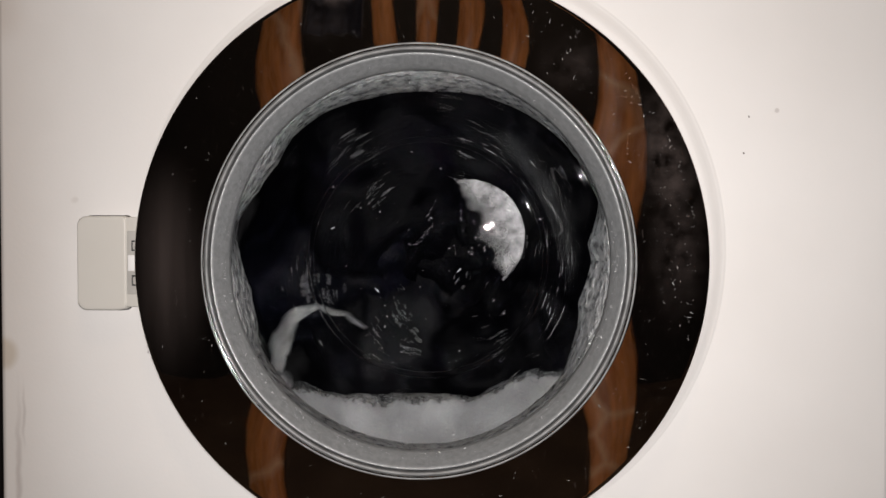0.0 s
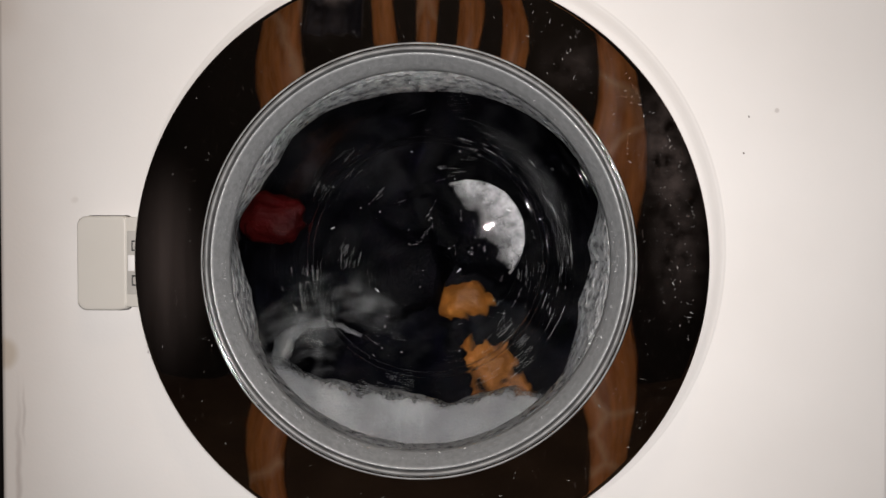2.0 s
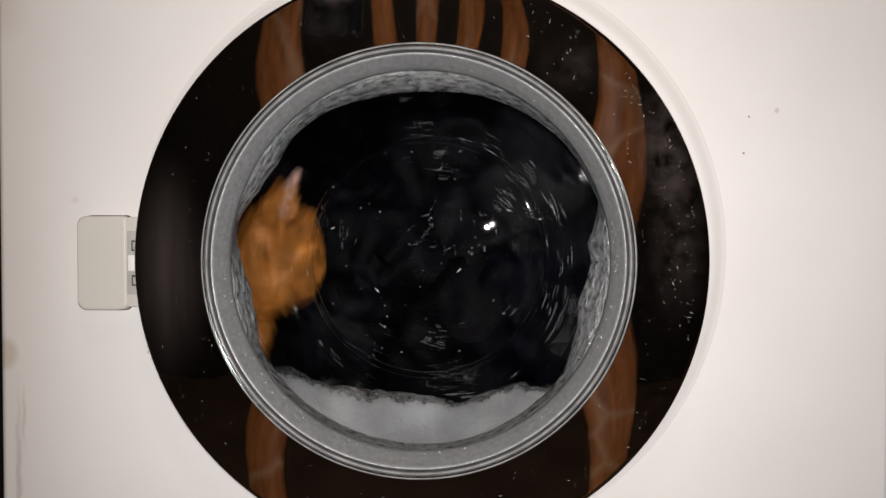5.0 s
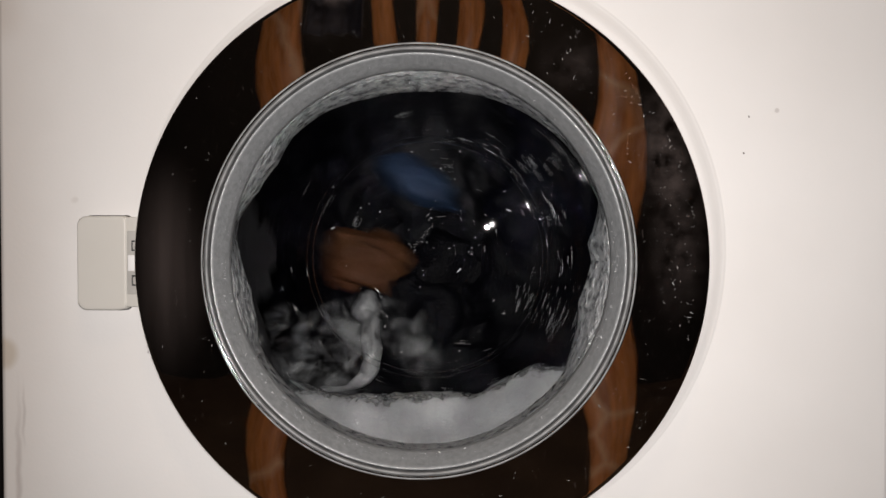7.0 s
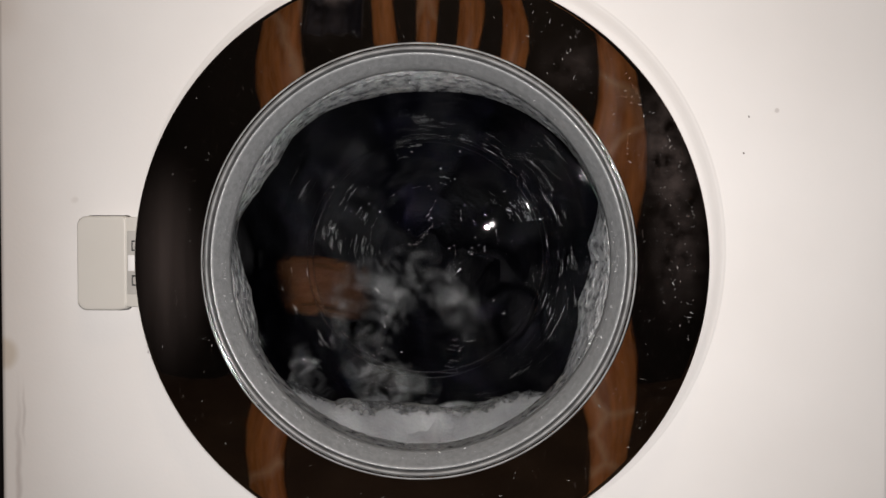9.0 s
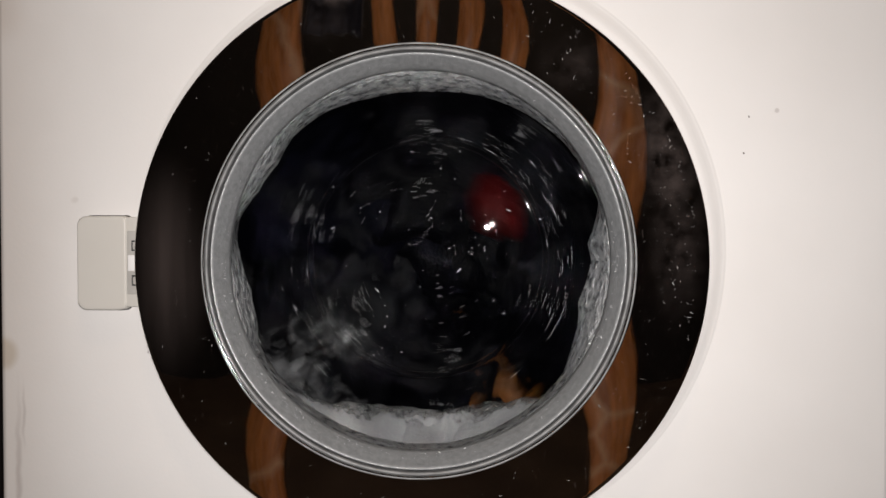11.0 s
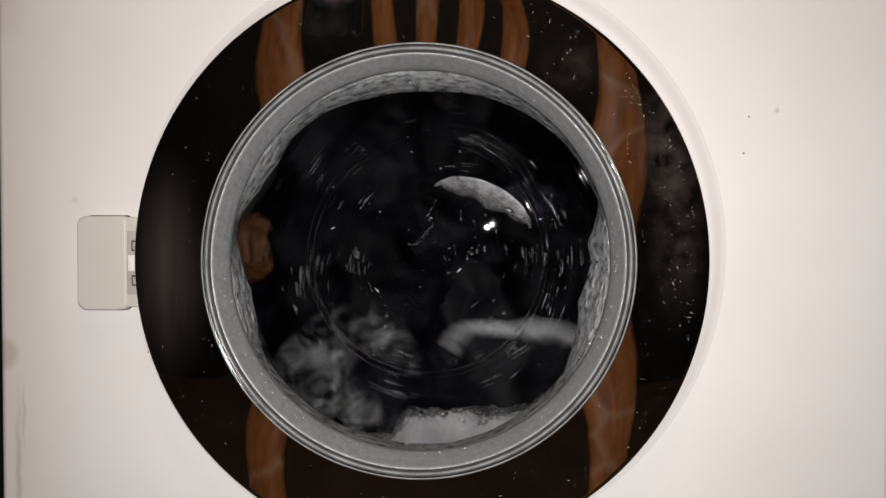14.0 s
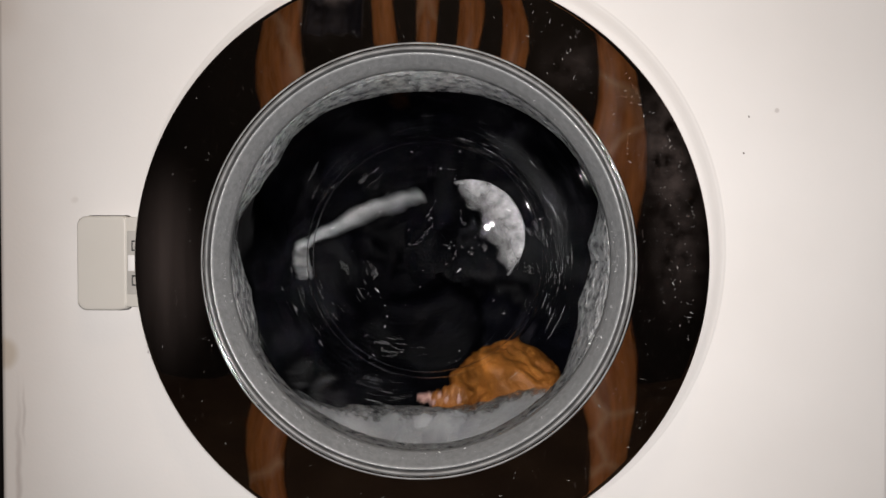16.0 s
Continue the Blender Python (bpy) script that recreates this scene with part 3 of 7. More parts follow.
part("bodice", crumple(0.041, 0.026, 0.036, 3, folds=1.3, detail=5, squareness=0.25), ORANGE, orange_garment)
part("sleeve", crumple(0.027, 0.020, 0.026, 5, (0.079, 0, 0.002), folds=1.3, squareness=0.2), ORANGE, orange_garment)
part("twist", sheet([(0.02, 0.0), (0.050, 0.003), (0.079, 0.0)], [0.045, 0.024, 0.034], 0.009, 4), ORANGE, orange_garment)
for x in (0.046, 0.054):
    part("cuff_fold", sheet([(x - 0.001, -0.013), (x + 0.001, 0.0), (x - 0.001, 0.013)], [0.003, 0.005, 0.003], 0.012, 7, 0.002), ORANGE, orange_garment)
part("tail", sheet([(-0.020, -0.010), (-0.045, -0.021), (-0.066, -0.027)], [0.056, 0.036, 0.014], 0.006, 8, 0.006), ORANGE, orange_garment)
part("tape", sheet([(-0.040, -0.018), (-0.062, -0.024), (-0.080, -0.026)], [0.012, 0.014, 0.006], 0.005, 9), PINK, orange_garment, "pale pink tape")

brown_cloth = thing("brown_cloth", "rust-brown folded cloth tumbling among dark laundry", "cloth")
part("fold", crumple(0.034, 0.015, 0.028, 21, folds=1.5, detail=5, squareness=0.25), BROWN, brown_cloth)
part("hem", sheet([(-0.030, -0.026), (-0.033, 0.0), (-0.029, 0.026)], [0.007, 0.006, 0.007], 0.008, 22, 0.002), BROWN, brown_cloth)

red_cloth = tagged(as_object("red_cloth", crumple(0.025, 0.013, 0.019, 41, folds=1.2), RED), "dark red cloth tumbling among dark laundry", "cloth")
blue_cloth = tagged(as_object("blue_cloth", crumple(0.034, 0.013, 0.015, 43, folds=1.2), BLUE), "muted blue cloth tumbling among dark laundry", "cloth")

orange_strip = thing("orange_strip", "wet narrow orange strip of cloth, twisted and tumbling", "cloth")
part("strip", sheet([(-0.034, 0.004), (-0.012, 0.001), (0.010, -0.002), (0.026, 0.0), (0.034, -0.010)], [0.005, 0.006, 0.014, 0.019, 0.003], 0.005, 71, 0.006), ORANGE, orange_strip)

white_strap = thing("white_strap", "wet white cotton strap folded in two arms", "strap")
part("long_arm", sheet([(0, 0), (0.03, 0.002), (0.065, 0.006), (0.098, 0.004), (0.118, 0.0)], [0.006, 0.016, 0.021, 0.017, 0.006], 0.004, 61), WHITE_CLOTH, white_strap)
part("short_arm", sheet([(0, 0), (-0.010, -0.025), (-0.016, -0.05), (-0.012, -0.066)], [0.006, 0.013, 0.016, 0.008], 0.004, 62), WHITE_CLOTH, white_strap)

pale_strap = thing("pale_strap", "wet pale strap bent in a shallow arch, tumbling", "strap")
part("band", sheet([(-0.036, -0.008), (-0.022, 0.000), (0.000, 0.005), (0.022, 0.001), (0.040, -0.008)], [0.005, 0.015, 0.017, 0.013, 0.004], 0.003, 66), WHITE_CLOTH, pale_strap)
part("loose_end", sheet([(-0.035, -0.008), (-0.041, -0.018), (-0.038, -0.028)], [0.006, 0.009, 0.004], 0.003, 67), WHITE_CLOTH, pale_strap)

grey_strap = thing("grey_strap", "wet pale grey strap with a buckle end", "strap")
part("band", sheet([(-0.03, -0.01), (0.0, 0.004), (0.022, 0.008), (0.04, -0.006), (0.05, -0.034), (0.048, -0.055)], [0.013, 0.018, 0.015, 0.006, 0.004, 0.003], 0.003, 63), GREY_CLOTH, grey_strap)
part("end_piece", crumple(0.013, 0.008, 0.010, 64, (-0.034, 0, -0.014)), GREY_CLOTH, grey_strap)


# ---- suds ----
def bowl_radius(y):
    return np.interp(y, (0.0065, 0.012, 0.020, 0.040, 0.066, 0.083, 0.091), (0.132, 0.1195, 0.1165, 0.111, 0.1045, 0.101, 0.02))


def suds_mound(x0, x1, y0, y1, top, seed, rough=0.008, body=0.0):
    """A bank of suds below and behind the glass: an uneven top, pressed against the bowl, with a closed underside."""
    bm = bmesh.new()
    thick = bm.verts.layers.float.new("thickness")
    nx, ny = 90, 34
    grid = []
    for j in range(ny + 1):
        y = y0 + (y1 - y0) * j / ny
        row = []
        for i in range(nx + 1):
            u = i / nx
            x = x0 + (x1 - x0) * u
            z = top(x) + rough * noise.fractal(Vector((x * 24, y * 18, seed)), 0.9, 2.1, 3) + 0.0008 * noise.noise(Vector((x * 160, y * 160, seed)))
            z -= 0.045 * (1 - min(1, u / 0.22)) ** 2 + 0.045 * (1 - min(1, (1 - u) / 0.22)) ** 2
            z -= 0.55 * max(0.0, y - 0.075)
            free = z
            z -= 0.9 * max(0.0, 0.056 - y)
            r = float(bowl_radius(y)) + 0.0035
            if abs(x) < r:
                z = min(z, -math.sqrt(r * r - x * x))
            else:
                z = min(z, top(x))
            v = bm.verts.new((x, y, z))
            v[thick] = free - z + body * min(1, u / 0.3, (1 - u) / 0.3) - 0.006 * max(0, 1 - min(u, 1 - u) / 0.12)
            row.append(v)
        grid.append(row)
    low = [[bm.verts.new((v.co.x, v.co.y, min(v.co.z - 0.004, -0.175))) for v in row] for row in (grid[0], grid[-1])]
    for v in (*low[0], *low[1]):
        v[thick] = 0.03
    for a, b in zip(grid, grid[1:]):
        for i in range(nx):
            bm.faces.new((a[i], a[i + 1], b[i + 1], b[i]))
    for row, lo in ((grid[0], low[0]), (grid[-1], low[1])):
        for i in range(nx):
            bm.faces.new((row[i], row[i + 1], lo[i + 1], lo[i]))
    return bm


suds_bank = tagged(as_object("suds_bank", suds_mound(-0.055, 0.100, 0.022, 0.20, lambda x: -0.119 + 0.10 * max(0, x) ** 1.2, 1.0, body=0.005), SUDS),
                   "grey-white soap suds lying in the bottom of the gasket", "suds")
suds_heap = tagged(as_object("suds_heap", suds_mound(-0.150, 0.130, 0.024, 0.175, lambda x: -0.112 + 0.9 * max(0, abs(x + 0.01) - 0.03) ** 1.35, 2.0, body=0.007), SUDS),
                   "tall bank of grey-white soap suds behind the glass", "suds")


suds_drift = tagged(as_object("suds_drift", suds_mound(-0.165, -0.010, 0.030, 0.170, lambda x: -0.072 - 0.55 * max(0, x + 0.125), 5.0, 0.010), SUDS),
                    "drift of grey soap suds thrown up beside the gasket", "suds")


PATCH_R = 0.0448


def build_patch():
    """Torch light behind the glass, built as a pale patch with a round outer edge; its origin is at the top of that
    edge.
    """
    bm = bmesh.new()
    fade = bm.verts.layers.float.new("fade")
    rows = []
    n, half = 48, radians(78)
    for i in range(n + 1):
        a = half - 2 * half * i / n
        x, z = PATCH_R * math.sin(a), PATCH_R * math.cos(a)
        low = PATCH_R * math.cos(half) + 0.006 * noise.fractal(Vector((i * 0.16, 2.0, 5.0)), 0.9, 2.1, 4)
        row = []
        for k in range(13):
            f = (k / 12) ** 1.4
            v = bm.verts.new((x, 0.0012 * f + 0.0006 * noise.noise(Vector((i * 0.4, k * 0.6, 3))), z + min(0.0, low - z) * f - PATCH_R))
            v[fade] = 1 - f ** 1.5
            row.append(v)
        rows.append(row)
    for a, b in zip(rows, rows[1:]):
        for k in range(12):
            bm.faces.new((a[k], a[k + 1], b[k + 1], b[k]))
    ob = as_object("torch_patch", bm, TORCH_WHITE)
    s = ob.modifiers.new("thickness", "SOLIDIFY")
    s.thickness, s.offset = 0.002, 0
    return tagged(ob, "pale patch standing in for torch light behind the glass", "suds")


torch_patch = build_patch()


def veil_material():
    """Thin soapy film: grey, drawn out in threads, thinning to nothing at its edges."""
    m = surface("soap_film", (0.13, 0.133, 0.140), (0.26, 0.264, 0.274), (0.4, 0.6), scale=60, bump=0.2, bump_scale=300, spec=0.15)
    n, link = m.node_tree.nodes, m.node_tree.links.new
    co, at = n.new("ShaderNodeTexCoord"), n.new("ShaderNodeAttribute")
    at.attribute_name = "fade"
    total = None
    for scale, stretch, low, high in ((44, (1, 1, 1), 0.40, 0.70), (70, (0.5, 1, 1.6), 0.30, 0.72)):
        mp = n.new("ShaderNodeMapping")
        mp.inputs["Scale"].default_value = stretch
        link(co.outputs["Object"], mp.inputs[0])
        nz = n.new("ShaderNodeTexNoise")
        nz.inputs["Scale"].default_value, nz.inputs["Detail"].default_value, nz.inputs["Distortion"].default_value = scale, 7, 1.2
        link(mp.outputs[0], nz.inputs["Vector"])
        mr = n.new("ShaderNodeMapRange")
        mr.inputs["From Min"].default_value, mr.inputs["From Max"].default_value, mr.inputs["To Max"].default_value = low, high, 0.74
        link(nz.outputs["Fac"], mr.inputs["Value"])
        k = n.new("ShaderNodeMath")
        k.operation = "MULTIPLY"
        link(mr.outputs[0], k.inputs[0])
        link(total or at.outputs["Fac"], k.inputs[1])
        total = k.outputs[0]
    link(total, n["Principled BSDF"].inputs["Alpha"])
    return m


VEIL = veil_material()


def build_veil(seed, runs):
    v = thing("suds_veil", "thin grey veil of soapy suds trailing over dark laundry", "suds", group="veils of suds")
    for k, (pts, wid) in enumerate(runs):
        part("strand", sheet(pts, [q * 1.7 for q in wid], 0.0015, seed + k, 0.010), VEIL, v)
    return v


suds_veil_a = build_veil(81, (([(-0.05, -0.05), (-0.03, -0.01), (0.0, 0.02), (0.04, 0.01), (0.075, -0.03)], [0.03, 0.035, 0.024, 0.03, 0.012]),
                              ([(-0.02, -0.06), (-0.005, -0.02), (0.0, 0.02)], [0.02, 0.028, 0.016])))
suds_veil_b = build_veil(91, (([(-0.02, 0.05), (0.0, 0.02), (0.012, -0.02), (0.03, -0.05)], [0.012, 0.028, 0.034, 0.05]),
                              ([(-0.055, 0.03), (-0.05, -0.01), (-0.04, -0.05)], [0.010, 0.018, 0.03]), ([(0.0, -0.035), (0.03, -0.03), (0.06, -0.045)], [0.03, 0.035, 0.02])))


def scatter_flat(count, seed, place, size):
    """Flat little flecks in a plane that faces the room; place gives x, y, z."""
    rnd = random.Random(seed)
    bm = bmesh.new()
    for _ in range(count):
        o = Vector(place(rnd))
        s, t = rnd.uniform(*size), rnd.uniform(0, math.pi)
        long = 1 + 7 * rnd.random() ** 4
        ring = []
        for k in range(6):
            a = k * math.pi / 3
            p = Matrix.Rotation(t, 2) @ Vector((math.cos(a) * s * long, math.sin(a) * s))
            ring.append(bm.verts.new(o + Vector((p.x, 0, p.y))))
        tip = bm.verts.new(o + Vector((0, -0.0003, 0)))
        for k in range(6):
            bm.faces.new((ring[k], ring[(k + 1) % 6], tip))
    return bm


def on_ring(rnd):
    a = rnd.gauss(0.25, 0.75) if rnd.random() < 0.6 else rnd.uniform(0, 2 * math.pi)
    r = rnd.uniform(0.146, 0.181) if rnd.random() < 0.8 else rnd.gauss(0.1805, 0.0008)
    return r * math.cos(a), -0.0140, r * math.sin(a) * TALL


def on_bowl(rnd):
    a, r = rnd.uniform(0, 2 * math.pi), 0.095 * math.sqrt(rnd.random())
    return r * math.cos(a), 0.0849, r * math.sin(a)


def on_seal(rnd):
    a, r = rnd.uniform(math.pi, 2.05 * math.pi) if rnd.random() < 0.7 else rnd.uniform(0, 2 * math.pi), rnd.uniform(0.1302, 0.1325)
    return (r - 0.001) * math.cos(a), -0.0037 - (r - 0.1300) * 2.75, (r - 0.001) * math.sin(a)


ring_door = next(o for o in machine.children if o.name.startswith("door"))
part("lint", scatter_flat(620, 5, on_ring, (0.00004, 0.00020)), SPECK, ring_door, "pale lint and dried specks")["kind"] = "stuff"
part("water_drops", scatter_flat(60, 6, on_bowl, (0.0001, 0.0004)), BUBBLE_AND_GLINT, ring_door, "small drops on the glass")["kind"] = "stuff"


# White flecks serve as drops and as painted wet glints along the seal.
part("seal_drops_and_glints", scatter_flat(150, 7, on_seal, (0.00007, 0.00022)), BUBBLE_AND_GLINT, ring_door, "drops and white-painted glints on the wet seal")["kind"] = "stuff"


def wall_runs():
    """Torch streaks painted as thin pale wet runs round the sloping wall of the glass, thickest at one side."""
    rnd = random.Random(21)
    bm = bmesh.new()
    for _ in range(44):
        side = rnd.random()
        a0 = radians(rnd.gauss(-14, 16) if side < 0.55 else rnd.gauss(48, 16) if side < 0.85 else rnd.gauss(203, 10))
        y = rnd.uniform(0.030, 0.082)
        r = float(np.interp(y, (0.0145, 0.0385, 0.0645, 0.081), (0.113, 0.1068, 0.1003, 0.0968))) - 0.0008
        span, w = rnd.uniform(0.02, 0.16), rnd.uniform(0.00005, 0.00016)
        rows = []
        for i in range(7):
            a = a0 + span * (i / 6 - 0.5)
            h = w * math.sin(math.pi * (i + 0.3) / 6.6)
            rows.append([bm.verts.new(((r + dr) * math.cos(a), y + dy, (r + dr) * math.sin(a))) for dr, dy in ((h, 0), (0, -h), (-h, 0))])
        for p, q in zip(rows, rows[1:]):
            for k in range(2):
                bm.faces.new((p[k], p[k + 1], q[k + 1], q[k]))
    return bm


part("wet_glints", wall_runs(), WET_GLINT, ring_door, "thin wet runs with torch streaks painted pale on the glass wall")["kind"] = "stuff"


def residue():
    """A crooked chain of dried beads and a few fine runs on the flat of the glass."""
    rnd = random.Random(12)
    spots = []
    chain = [(0.0080, 0.0470), (0.0000, 0.0335), (0.0045, 0.0245), (-0.0040, 0.0155), (-0.0095, 0.0085), (-0.0140, 0.0120)]
    for (x0, z0), (x1, z1) in zip(chain, chain[1:]):
        for k in range(9):
            f = k / 9
            spots.append((x0 + (x1 - x0) * f + rnd.gauss(0, 0.0009), z0 + (z1 - z0) * f + rnd.gauss(0, 0.0009)))
    for k in range(9):
        x, z = rnd.uniform(0.022, 0.056), rnd.uniform(0.0, 0.040)
        spots += [(x + rnd.gauss(0, 0.0003), z - 0.0011 * j) for j in range(rnd.randint(2, 8))]
    run = iter(spots)

    def place(_):
        x, z = next(run)
        return x, 0.0846, z
    return scatter_flat(len(spots), 13, place, (0.00005, 0.00020))


part("soap_residue", residue(), BUBBLE_AND_GLINT, ring_door, "dried soap residue on the glass")["kind"] = "stuff"


# ---- motion of the wash ----
def motions():
    for g, r, a, y in dark_laundry:
        rows = []
        for k in range(161):
            t = k / 10
            b = a - 330 * t
            rr = r * (1 + 0.12 * math.sin(radians(b * 0.37 + a)))
            rows.append((t, drum(rr * math.cos(radians(b)), y + 0.006 * math.sin(t * 3.1 + a), rr * math.sin(radians(b)) - 0.006, b * 1.0 + 25 * math.sin(t * 1.7 + a))))
        walk(g, rows)
    # the suds rock from side to side with the drum while their level slowly changes
    bank = ((0, 2, 4.2, 7, 9.2, 11.3, 13.5, 14.6, 16), (-0.002, 0.001, -0.002, 0, -0.001, -0.001, 0, 0.001, 0), (0, 0.002, -0.001, 0.002, 0, 0.006, 0.012, 0.026, 0.004))
    heap = ((0, 0.5, 1, 2.5, 3.2, 4.2, 6.3, 8, 8.5, 9.2, 11.3, 12, 12.5, 13, 13.6, 14.2, 14.7, 15.4, 16),
            (0, 0.002, -0.002, 0.001, 0.003, -0.002, 0.001, 0.002, -0.004, -0.010, -0.012, -0.015, -0.034, -0.020, -0.036, -0.028, -0.038, -0.018, -0.010))
    bank_rows, heap_rows = [], []
    for k in range(108):
        t = min(16.0, k * 0.15)
        bank_rows.append((t, drum(float(np.interp(t, bank[0], bank[2])), 0, float(np.interp(t, bank[0], bank[1])), 2.5 * math.sin(5.1 * t + 1) + 1.5 * math.sin(9.3 * t))))
        heap_rows.append((t, drum(0.002 * math.sin(7.7 * t), 0, float(np.interp(t, heap[0], heap[1])) + 0.0025 * math.sin(6.3 * t + 2), 4 * math.sin(5.6 * t + 0.4) + 3 * math.sin(10.7 * t + 2))))
    walk(suds_bank, bank_rows)
    walk(suds_heap, heap_rows)
    low, up = drum(-0.006, 0, -0.060), drum(0, 0, -0.006)
    walk(suds_drift, [(0, low), (6.2, low), (6.5, drum(0, 0, -0.034)), (7.3, drum(0, 0, -0.030)), (7.7, drum(0, 0, -0.016)), (8.0, up), (8.2, drum(0, 0, -0.014)), (8.45, low), (8.7, low),
                      (8.95, drum(0, 0, -0.014)), (9.2, drum(0, 0, -0.030)), (9.6, low), (11.1, drum(0, 0, -0.040)), (12.0, drum(0, 0, -0.036)), (12.4, low), (12.7, low), (13.0, drum(0, 0, -0.022)),
                      (13.3, low), (13.8, drum(0, 0, -0.034)), (14.3, drum(0, 0, -0.036)), (14.8, low), (15.3, drum(0, 0, -0.024)), (15.6, low), (16, drum(0, 0, -0.040))])
